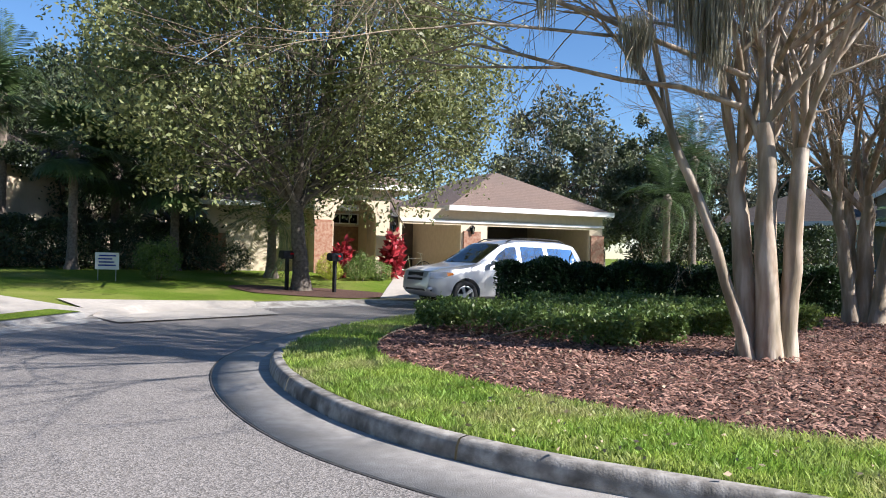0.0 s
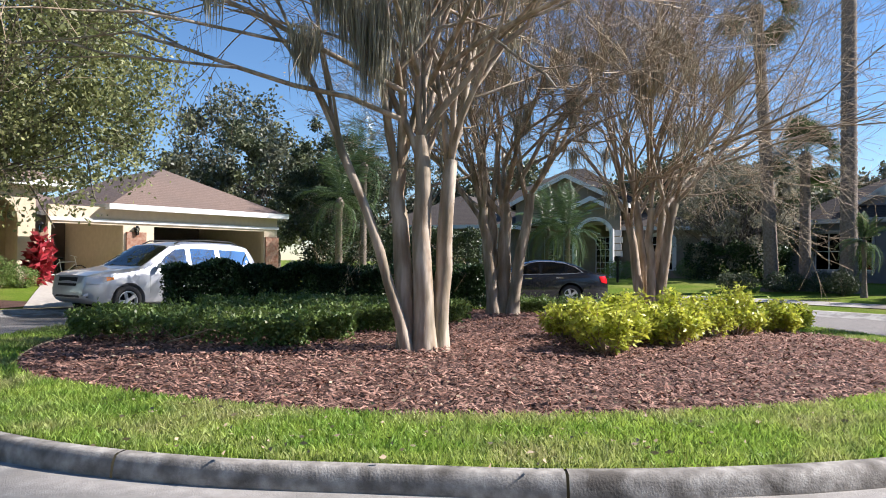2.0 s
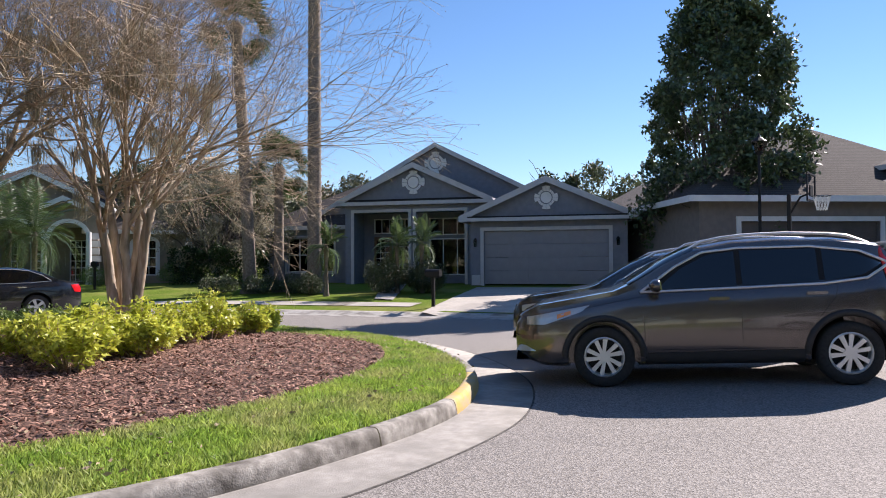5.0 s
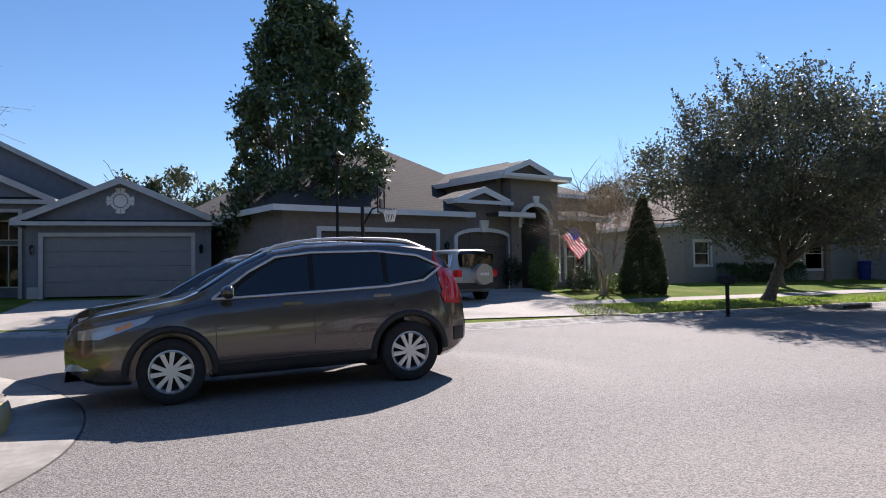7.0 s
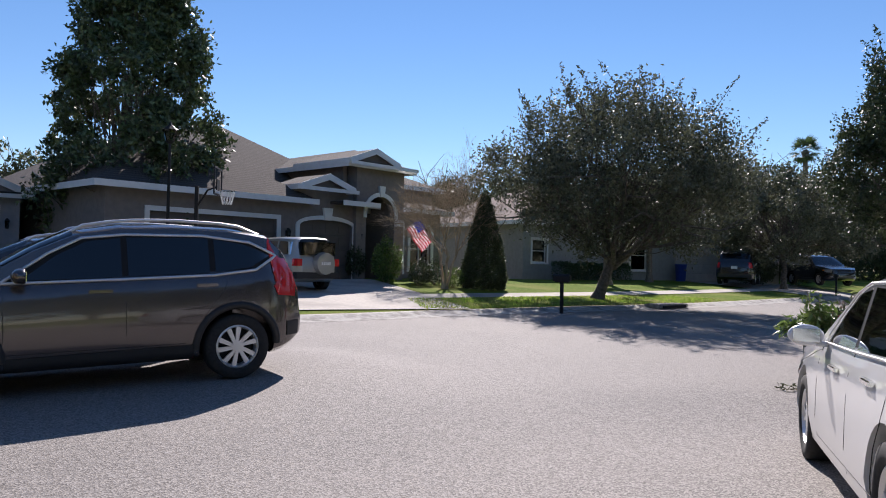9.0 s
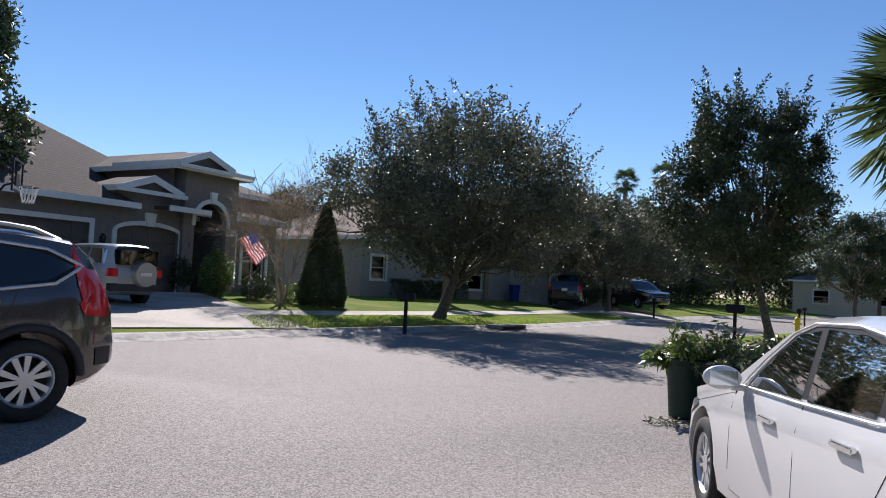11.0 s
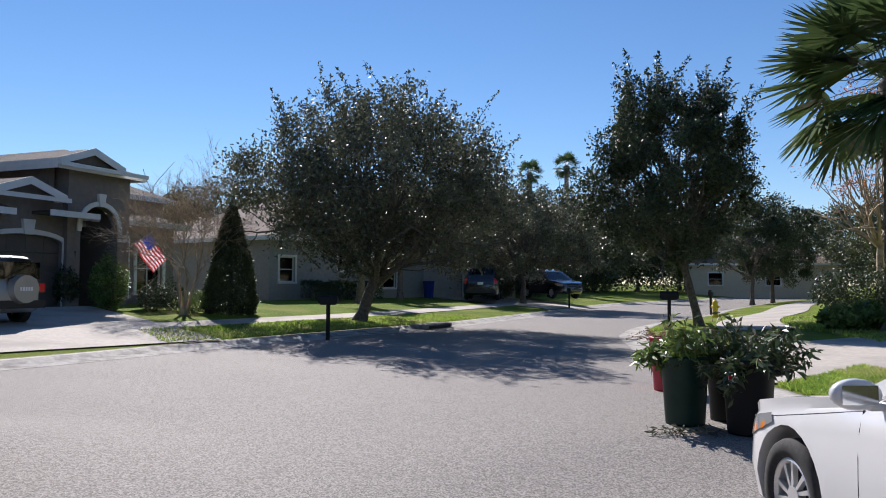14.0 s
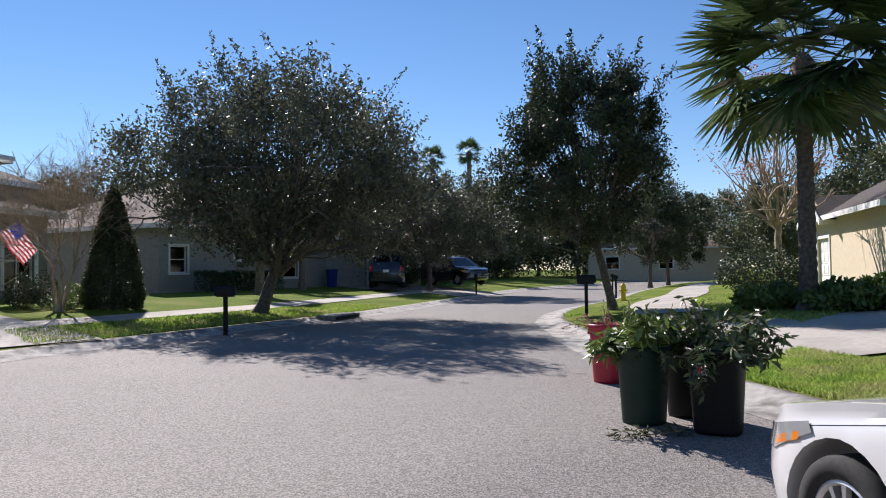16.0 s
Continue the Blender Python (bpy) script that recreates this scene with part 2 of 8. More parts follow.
def add_course_shadows(m, depth):
    """Paints thin shadow lines of the overlapping shingle courses into the colour, one every eight centimetres of rise.
    """
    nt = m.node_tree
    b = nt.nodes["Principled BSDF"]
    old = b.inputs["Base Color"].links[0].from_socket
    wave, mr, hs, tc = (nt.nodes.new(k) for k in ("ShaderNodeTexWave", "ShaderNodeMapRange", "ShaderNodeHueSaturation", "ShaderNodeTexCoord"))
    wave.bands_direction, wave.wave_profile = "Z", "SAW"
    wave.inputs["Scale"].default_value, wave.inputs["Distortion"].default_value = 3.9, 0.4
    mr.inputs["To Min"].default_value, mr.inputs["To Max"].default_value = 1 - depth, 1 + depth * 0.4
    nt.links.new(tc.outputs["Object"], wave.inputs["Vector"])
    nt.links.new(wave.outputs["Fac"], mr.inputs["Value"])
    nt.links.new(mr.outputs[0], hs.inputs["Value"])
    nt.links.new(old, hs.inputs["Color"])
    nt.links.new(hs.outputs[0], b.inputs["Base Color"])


add_course_shadows(M["shingle_gray"], 0.4)
add_course_shadows(M["shingle_brown"], 0.25)


# ---- helpers for building ----
def thing(name, label, category, loc=(0, 0, 0), rz=0.0, group="", kind="", tilt=(0, 0)):
    ob = new(name)
    ob.empty_display_size = 0.2
    ob.matrix_world = pose(*loc, tilt[0], tilt[1], rz)
    return tagged(ob, label, category, group, kind)


def finish(name, me, material, parent=None, label="", smooth=False, kind=""):
    me.materials.append(material)
    if smooth:
        me.polygons.foreach_set("use_smooth", [True] * len(me.polygons))
    ob = new(name, me)
    if parent:
        ob.parent = parent
    return tagged(ob, label, kind=kind)


def pieces(name, bm, material, parent=None, label=""):
    """Every loose piece of the bmesh as a part of its own."""
    seen = set()
    bm.verts.ensure_lookup_table()
    for v0 in bm.verts:
        if v0 in seen:
            continue
        stack, isle = [v0], []
        seen.add(v0)
        while stack:
            v = stack.pop()
            isle.append(v)
            for e in v.link_edges:
                w = e.other_vert(v)
                if w not in seen:
                    seen.add(w)
                    stack.append(w)
        one, to = bmesh.new(), {}
        for v in isle:
            to[v] = one.verts.new(v.co)
        for f in {f for v in isle for f in v.link_faces}:
            one.faces.new([to[v] for v in f.verts])
        part(name, one, material, parent, label)
    bm.free()


def part(name, bm, material, parent=None, label="", smooth=False, kind=""):
    me = bpy.data.meshes.new(name)
    bmesh.ops.recalc_face_normals(bm, faces=bm.faces[:])
    bm.to_mesh(me)
    bm.free()
    return finish(name, me, material, parent, label, smooth, kind)


def raw(name, verts, faces, material, parent=None, label="", smooth=False, kind=""):
    """verts (n,3), faces (m,k), all faces with the same number of corners."""
    verts, faces = np.asarray(verts, np.float32), np.asarray(faces, np.int32)
    me = bpy.data.meshes.new(name)
    me.vertices.add(len(verts))
    me.vertices.foreach_set("co", verts.ravel())
    k = faces.shape[1]
    me.loops.add(faces.size)
    me.loops.foreach_set("vertex_index", faces.ravel())
    me.polygons.add(len(faces))
    me.polygons.foreach_set("loop_start", np.arange(0, faces.size, k, dtype=np.int32))
    me.update(calc_edges=True)
    return finish(name, me, material, parent, label, smooth, kind)


def box(bm, x0, x1, y0, y1, z0, z1, bevel=0.0):
    m = Matrix.Translation(((x0 + x1) / 2, (y0 + y1) / 2, (z0 + z1) / 2)) @ Matrix.Diagonal((abs(x1 - x0), abs(y1 - y0), abs(z1 - z0), 1))
    r = bmesh.ops.create_cube(bm, size=1, matrix=m)
    if bevel:
        edges = list({e for v in r["verts"] for e in v.link_edges})
        bmesh.ops.bevel(bm, geom=edges, offset=bevel, segments=2, affect="EDGES")
    return bm


def boxes(*rows, bevel=0.0):
    bm = bmesh.new()
    for r in rows:
        box(bm, *r, bevel=bevel)
    return bm


def prism(bm, pts, axis, a, b):
    """Extrudes a 2D outline between a and b along axis 'x', 'y' or 'z'."""
    def at(p, s):
        return (s, p[0], p[1]) if axis == "x" else (p[0], s, p[1]) if axis == "y" else (p[0], p[1], s)
    v0, v1 = [bm.verts.new(at(p, a)) for p in pts], [bm.verts.new(at(p, b)) for p in pts]
    n = len(pts)
    for i in range(n):
        bm.faces.new((v0[i], v0[(i + 1) % n], v1[(i + 1) % n], v1[i]))
    f0, f1 = bm.faces.new(v0), bm.faces.new(v1[::-1])
    bmesh.ops.triangulate(bm, faces=[f0, f1])
    return bm


def cyl(bm, r0, r1, z0, z1, x=0, y=0, seg=12, mat4=None):
    m = Matrix.Translation((x, y, (z0 + z1) / 2))
    if mat4:
        m = mat4 @ m
    bmesh.ops.create_cone(bm, cap_ends=True, segments=seg, radius1=r0, radius2=r1, depth=z1 - z0, matrix=m)
    return bm


def tubes(paths, sides=6):
    """paths: (points (n,3), radii (n)) each; returns verts and quads of all tubes."""
    vs, fs, base = [], [], 0
    ang = np.linspace(0, 2 * np.pi, sides, endpoint=False)
    ca, sa = np.cos(ang), np.sin(ang)
    for pts, rad in paths:
        pts = np.asarray(pts, float)
        d = np.gradient(pts, axis=0)
        d /= np.linalg.norm(d, axis=1)[:, None] + 1e-9
        ref = np.array([0.31, 0.95, 0.05])
        a = np.cross(d, ref)
        a /= np.linalg.norm(a, axis=1)[:, None] + 1e-9
        b = np.cross(d, a)
        rad = np.asarray(rad, float)[:, None, None]
        ring = pts[:, None] + rad * (a[:, None] * ca[None, :, None] + b[:, None] * sa[None, :, None])
        n = len(pts)
        vs.append(ring.reshape(-1, 3))
        i = np.arange(n - 1)[:, None] * sides + np.arange(sides)[None]
        j = np.arange(n - 1)[:, None] * sides + (np.arange(sides)[None] + 1) % sides
        fs.append((np.stack([i, j, j + sides, i + sides], -1) + base).reshape(-1, 4))
        base += n * sides
    return np.concatenate(vs), np.concatenate(fs)


def leaves(points, size, rng, flat=0.0, aspect=0.5, droop=0.0):
    """Small bent leaves at the points: two triangles folded along the midrib, as verts and quads."""
    n = len(points)
    d = rng.normal(size=(n, 3))
    d[:, 2] = d[:, 2] * (1 - flat) - droop
    d /= np.linalg.norm(d, axis=1)[:, None] + 1e-9
    u = np.cross(d, rng.normal(size=(n, 3)))
    u /= np.linalg.norm(u, axis=1)[:, None] + 1e-9
    w = np.cross(d, u)
    s = (size * rng.uniform(0.7, 1.3, n))[:, None]
    p = np.asarray(points)
    tip, left, right = p + d * s, p + d * s * 0.5 + u * s * aspect * 0.5 + w * s * 0.1, p + d * s * 0.5 - u * s * aspect * 0.5 + w * s * 0.1
    v = np.stack([p, right, tip, left], 1).reshape(-1, 3)
    return v, np.arange(4 * n).reshape(n, 4)


# ---- ground heights ----
RING_C = Vector((9.3, 7.1))
ROAD = [(-3.2, 8.2), (-2.6, 11.8), (-0.9, 14.0), (1.5, 15.9), (4.5, 17.6), (8.5, 19.2), (13, 19.4), (17.5, 17.8), (20.6, 14.6), (21.6, 11), (22.2, 7.5), (22.6, 4.0),
        (22.5, 0), (22.3, -4.5), (24.6, -9.4), (26.6, -13.9), (29.4, -20.0), (35.5, -30), (43.5, -43), (51, -62), (62, -90), (54, -93), (43.5, -64), (35.0, -45), (29.0, -33.5),
        (25.6, -26), (22.6, -21.3), (19.6, -18.3), (17.2, -16.0), (14.6, -14.0), (12.6, -12.7), (10.2, -11.3), (7, -10.2), (3, -8.8), (-0.6, -5.5), (-2.9, -0.5), (-3.5, 4)]
ISLE = [(5.5, 0.25), (6.55, -0.28), (7.7, -0.64), (8.7, -0.80), (9.7, -0.85), (10.6, -0.78), (11.6, -0.48), (12.6, 0.0), (13.6, 0.75), (14.5, 1.6), (15.3, 2.6), (15.9, 3.6), (16.4, 5.1),
        (16.75, 6.9), (16.6, 9.3), (15.9, 11.6), (14.4, 13.5), (12.4, 14.7), (10.0, 15.1), (7.4, 14.7), (5.2, 13.5), (3.6, 12.0), (2.6, 10.2), (1.95, 8.3), (1.75, 6.2), (1.9, 4.9), (2.35, 3.6),
        (3.0, 2.4), (3.7, 1.5), (4.6, 0.75)]
MULCH = [(4.2, 3.3), (5.4, 2.05), (6.6, 1.35), (8.0, 0.9), (9.4, 0.75), (10.8, 0.85), (12.1, 1.2), (13.4, 1.9), (14.5, 3.0), (15.1, 4.5), (15.2, 6.5), (15.0, 9.2), (14.0, 11.6), (12.0, 13.2), (9.0, 13.6),
         (6.5, 13.0), (4.7, 11.6), (3.6, 9.4), (3.05, 7.3), (3.2, 5.0)]


def smooth_loop(pts, step=0.25):
    """A closed Catmull-Rom curve through the points, with even steps."""
    p = np.array(pts, float)
    out = []
    n = len(p)
    for i in range(n):
        a, b, c, d = p[i - 1], p[i], p[(i + 1) % n], p[(i + 2) % n]
        k = max(2, int(np.linalg.norm(c - b) / step))
        for t in np.arange(k) / k:
            out.append(0.5 * (2 * b + (c - a) * t + (2 * a - 5 * b + 4 * c - d) * t * t + (3 * b - a - 3 * c + d) * t**3))
    return np.array(out)


def offset_loop(loop, dist):
    """Moves a loop outwards (counter-clockwise loops) by dist."""
    d = np.roll(loop, -1, 0) - np.roll(loop, 1, 0)
    nrm = np.stack([d[:, 1], -d[:, 0]], 1)
    nrm /= np.linalg.norm(nrm, axis=1)[:, None]
    area = 0.5 * np.sum(loop[:, 0] * np.roll(loop[:, 1], -1) - np.roll(loop[:, 0], -1) * loop[:, 1])
    return loop + nrm * dist * np.sign(area)


road_loop = smooth_loop(ROAD, 0.6)
isle_loop = smooth_loop(ISLE, 0.25)
mulch_loop = smooth_loop(MULCH, 0.25)


def inside(loop, pts):
    x, y = pts[:, 0], pts[:, 1]
    r = np.zeros(len(pts), bool)
    for a, b in zip(loop, np.roll(loop, -1, 0)):
        hit = (a[1] > y) != (b[1] > y)
        r ^= hit & (x < (b[0] - a[0]) * (y - a[1]) / (b[1] - a[1] + 1e-12) + a[0])
    return r


def dist_to(loop, pts):
    best = np.full(len(pts), 1e9)
    for a, b in zip(loop, np.roll(loop, -1, 0)):
        ab = b - a
        t = np.clip(((pts - a) @ ab) / (ab @ ab + 1e-12), 0, 1)
        best = np.minimum(best, np.linalg.norm(pts - a - t[:, None] * ab, axis=1))
    return best


def land(pts):
    """Height of the land outside the road."""
    d = dist_to(road_loop[::2], pts)
    return 0.10 + 0.065 * np.minimum(d, 3) + 0.055 * np.clip(d - 3, 0, 6)


def street(pts):
    """Height of the asphalt: nearly level, with a slight crown by the island and a dip towards the kerb."""
    h = np.zeros(len(pts))
    for c, a, z, fall in (((13.89, -2.53), (-0.322, 0.947), 0.072, -0.033), ((8.64, -8.53), (0.840, -0.543), -0.051, -0.026)):
        q = pts - c
        w = np.clip((4.6 - np.linalg.norm(q, axis=1)) / 2.2, 0, 1)
        h += w * w * (3 - 2 * w) * (z + fall * (q @ np.array(a)))
    return h * np.clip((dist_to(isle_loop, pts) - 0.6) / 0.4, 0, 1) * np.clip((dist_to(road_loop, pts) - 0.42) / 0.5, 0, 1)


def gz(x, y):
    p = np.array([[x, y]], float)
    if inside(road_loop, p)[0]:
        if inside(isle_loop, p)[0]:
            d = dist_to(isle_loop, p)[0]
            return 0.15 + 0.12 * min(d / 4, 1)
        return float(street(p)[0])
    return float(land(p)[0])


def fill(name, loops, zf, material, label="", step=None, kind="structure", parent=None):
    """Fills the area between closed loops with triangles; zf gives the height."""
    bm = bmesh.new()
    edges = []
    for loop in loops:
        vs = [bm.verts.new((p[0], p[1], 0)) for p in loop]
        edges += [bm.edges.new((vs[i], vs[(i + 1) % len(vs)])) for i in range(len(vs))]
    bmesh.ops.triangle_fill(bm, use_beauty=True, edges=edges, normal=(0, 0, 1))
    pts = np.array([v.co[:2] for v in bm.verts])
    for v, z in zip(bm.verts, zf(pts)):
        v.co.z = z
    bm.normal_update()
    for f in bm.faces:
        if f.normal.z < 0:
            f.normal_flip()
    me = bpy.data.meshes.new(name)
    bm.to_mesh(me)
    bm.free()
    return finish(name, me, material, parent, label, kind=kind)


# ---- ground, road and kerbs ----
def sweep(name, loop, profile, material, label, parent=None, kind="structure", closed=True):
    """Sweeps a profile of (outwards, height) along a loop."""
    rings = [offset_loop(loop, o) for o, _ in profile]
    n, k = len(loop), len(profile)
    v = np.concatenate([np.c_[r, np.full(n, z)] for r, (_, z) in zip(rings, profile)])
    i = np.arange(n if closed else n - 1)
    j = (i + 1) % n
    f = np.concatenate([np.stack([a * n + i, a * n + j, (a + 1) * n + j, (a + 1) * n + i], 1) for a in range(k - 1)])
    return raw(name, v, f, material, parent, label, kind=kind)


def strips(name, loop, dists, material, label, lift=0.0, smooth=True):
    """Bands of land that follow a loop at the given distances."""
    n = len(loop)
    v = [np.c_[offset_loop(loop, d), np.full(n, 0.10 + 0.065 * min(d, 3) + 0.055 * np.clip(d - 3, 0, 6) + lift)] for d in dists]
    i = np.arange(n)
    j = (i + 1) % n
    f = [np.stack([a * n + i, a * n + j, (a + 1) * n + j, (a + 1) * n + i], 1) for a in range(len(dists) - 1)]
    return raw(name, np.concatenate(v), np.concatenate(f), material, label=label, smooth=smooth, kind="structure")


strips("lawn", road_loop, (0.32, 1.6, 3.0, 9.0), M["lawn"], "mown green lawn rising gently from the street")
edge = offset_loop(road_loop, 9.0)
ang = np.linspace(0, 2 * np.pi, 64, endpoint=False)
circle = np.c_[20 + 2500 * np.cos(ang), -20 + 2500 * np.sin(ang)]
fill("ground", [edge, circle], lambda p: np.full(len(p), 0.625), M["lawn"], "flat grassy ground beyond the lots")
grid = np.stack(np.meshgrid(np.arange(3.5, 19.0, 0.35), np.arange(-14.0, 3.0, 0.35)), -1).reshape(-1, 2)
grid = grid[inside(road_loop, grid) & ~inside(isle_loop, grid)]
grid = grid[(dist_to(road_loop, grid) > 0.15) & (dist_to(isle_loop, grid) > 0.15)]
nr, ni = len(road_loop), len(isle_loop)
rim = [(k, (k + 1) % nr) for k in range(nr)] + [(nr + k, nr + (k + 1) % ni) for k in range(ni)]
flat = [Vector(p) for p in np.concatenate([road_loop, isle_loop, grid])]
vs, _, fs, _, _, _ = geometry.delaunay_2d_cdt(flat, rim, [], 0, 1e-5)
vs = np.array([tuple(p) for p in vs])
mid = np.array([vs[list(f)].mean(0) for f in fs])
ok = inside(road_loop, mid) & ~inside(isle_loop, mid)
raw("road", np.c_[vs, street(vs)], [f for f, k in zip(fs, ok) if k], M["asphalt"], label="worn light gray asphalt with pale aggregate", kind="structure")
sweep("kerb", road_loop, [(-0.45, 0.004), (0.0, 0.03), (0.2, 0.10), (0.33, 0.115), (0.33, 0.0)], M["concrete"], "low rolled concrete kerb round the street")
sweep("gutter", isle_loop, [(0.62, 0.0), (0.62, 0.008), (0.0, 0.008)], M["gutter"], "flat concrete gutter round the planted island")
sweep("gutter_joint", isle_loop, [(0.645, 0.0), (0.645, 0.004), (0.625, 0.004)], M["seam"], "dark cracked joint between gutter and asphalt")
fill("island_lawn", [offset_loop(isle_loop, -0.16), mulch_loop], lambda p: 0.135 + 0.03 * np.minimum(dist_to(isle_loop, p) / 1.0, 1), M["lawn"], "mown green grass strip round the island")
inner = [mulch_loop + (mulch_loop.mean(0) - mulch_loop) * k for k in np.linspace(0, 0.98, 12)]
n = len(mulch_loop)
v = [np.c_[lp, 0.15 + 0.12 * np.minimum(k * 5.0 / 4, 1) * np.ones(n) + (0.0 if k < 0.01 else 0.02) * np.sin(lp[:, 0] * 2.1) * np.cos(lp[:, 1] * 1.7)] for lp, k in zip(inner, np.linspace(0, 0.98, 12))]
i = np.arange(n)
j = (i + 1) % n
f = [np.stack([a * n + i, a * n + j, (a + 1) * n + j, (a + 1) * n + i], 1) for a in range(11)]
raw("mulch_bed", np.concatenate(v), np.concatenate(f), M["mulch_soil"], label="bed of dark soil under reddish bark mulch", smooth=True, kind="structure")

# the island's kerb: cast lengths with joints, one of them painted yellow
KERB_PROFILE = [(0.0, 0.0), (0.0, 0.03), (-0.015, 0.10), (-0.035, 0.14), (-0.06, 0.15), (-0.13, 0.152), (-0.155, 0.145), (-0.16, 0.12)]
kerb = thing("island_kerb", "weathered gray concrete barrier kerb round the island", "kerb", kind="structure")
seg_n = 10
start = int(np.argmin(np.linalg.norm(isle_loop - (6.52, -0.28), axis=1)))
isle_k = np.roll(isle_loop, -start, 0)
cuts = [0, 10, 15] + list(range(22, len(isle_k), seg_n)) + [len(isle_k)]
yellow_at = 15
for a, b in zip(cuts[:-1], cuts[1:]):
    if b - a < 2:
        continue
    idx = np.arange(a, b + 1) % len(isle_k)
    rings = [offset_loop(isle_k, o)[idx] for o, _ in KERB_PROFILE]
    k = len(idx)
    for r in rings:
        r[0] += (r[1] - r[0]) * 0.03
        r[-1] += (r[-2] - r[-1]) * 0.03
    v = np.concatenate([np.c_[r, np.full(k, z)] for r, (_, z) in zip(rings, KERB_PROFILE)])
    i = np.arange(k - 1)
    f = np.concatenate([np.stack([q * k + i, q * k + i + 1, (q + 1) * k + i + 1, (q + 1) * k + i], 1) for q in range(len(KERB_PROFILE) - 1)])
    m = isle_k[idx].mean(0)
    painted = a == yellow_at
    raw("kerb_stone", v, f, M["yellow"] if painted else M["kerb"], kerb, "kerb length with worn yellow paint" if painted else "", smooth=True)


def quad_sheet(name, corners, material, label, lift=0.012, n=8, parent=None):
    """A thin paved sheet laid on the land between four corners."""
    c = np.array(corners, float)
    s, t = np.meshgrid(np.linspace(0, 1, n), np.linspace(0, 1, n), indexing="ij")
    s, t = s.ravel()[:, None], t.ravel()[:, None]
    p = (1 - s) * (1 - t) * c[0] + s * (1 - t) * c[1] + s * t * c[2] + (1 - s) * t * c[3]
    z = np.array([gz(x, y) for x, y in p]) + lift
    v = np.c_[p, z]
    lo = v - [0, 0, 0.06]
    i, j = np.meshgrid(np.arange(n - 1), np.arange(n - 1), indexing="ij")
    a = (i * n + j).ravel()
    f = np.stack([a, a + n, a + n + 1, a + 1], 1)
    return raw(name, v, f, material, parent, label, kind="structure")




# ---- houses ----
def gable(bm_roof, bm_trim, bm_wall, x0, x1, y0, y1, z, slope, over=0.45, thick=0.12):
    """A gable roof whose ridge runs along y; the front gable wall stands at y0."""
    xm, hw = (x0 + x1) / 2, (x1 - x0) / 2 + over
    zr, ze = z + slope * (x1 - x0) / 2, z - slope * over
    for s in (-1, 1):
        prism(bm_roof, [(xm, zr + thick), (xm, zr), (xm + s * hw, ze), (xm + s * hw, ze + thick)], "y", y0 - over + 0.03, y1)
        prism(bm_trim, [(xm, zr + thick + 0.02), (xm, zr - 0.10), (xm + s * (hw + 0.03), ze - 0.10), (xm + s * (hw + 0.03), ze + thick + 0.02)], "y", y0 - over - 0.02, y0 - over + 0.03)
        box(bm_trim, xm + s * hw, xm + s * (hw + 0.05), y0 - over + 0.03, y1, ze - 0.08, ze + thick)
    prism(bm_wall, [(x0, z), (x1, z), (xm, zr)], "y", y0, y0 + 0.2)
    return zr


def hip(bm_roof, bm_trim, x0, x1, y0, y1, z, slope, over=0.5):
    a0, a1, b0, b1 = x0 - over, x1 + over, y0 - over, y1 + over
    w, d = a1 - a0, b1 - b0
    h = slope * min(w, d) / 2
    if w >= d:
        r = [(a0 + d / 2, (b0 + b1) / 2), (a1 - d / 2, (b0 + b1) / 2)]
    else:
        r = [((a0 + a1) / 2, b0 + w / 2), ((a0 + a1) / 2, b1 - w / 2)]
    vs = [bm_roof.verts.new(p) for p in [(a0, b0, z), (a1, b0, z), (a1, b1, z), (a0, b1, z), (*r[0], z + h), (*r[1], z + h)]]
    fs = [(0, 1, 5, 4), (1, 2, 5), (2, 3, 4, 5), (3, 0, 4)] if w >= d else [(0, 1, 4), (1, 2, 5, 4), (2, 3, 5), (3, 0, 4, 5)]
    for f in fs:
        bm_roof.faces.new([vs[i] for i in f])
    bm_roof.faces.new([vs[i] for i in (3, 2, 1, 0)])
    for q in ((a0 - 0.04, a1 + 0.04, b0 - 0.04, b0, z - 0.17, z + 0.03), (a0 - 0.04, a1 + 0.04, b1, b1 + 0.04, z - 0.17, z + 0.03), (a0 - 0.04, a0, b0, b1, z - 0.17, z + 0.03), (a1, a1 + 0.04, b0, b1, z - 0.17, z + 0.03)):
        box(bm_trim, *q)
    return z + h


def arch_pts(x0, x1, z0, zs, zt, n=14):
    """Outline of an opening with an arched head: springs at zs, crown at zt."""
    xm, r = (x0 + x1) / 2, (x1 - x0) / 2
    return [(x0, z0), (x1, z0)] + [(xm + r * math.cos(a), zs + (zt - zs) * math.sin(a)) for a in np.linspace(0, math.pi, n)]


def wall_with_holes(bm, x0, x1, z0, z1, y, thick, holes):
    """A front wall with rectangular openings through it; holes are (x0, x1, z0, z1), sorted along x."""
    xs = x0
    for a, b, c, d in sorted(holes):
        box(bm, xs, a, y, y + thick, z0, z1)
        if c > z0 + 0.01:
            box(bm, a, b, y, y + thick, z0, c)
        if d < z1 - 0.01:
            box(bm, a, b, y, y + thick, d, z1)
        xs = b
    box(bm, xs, x1, y, y + thick, z0, z1)


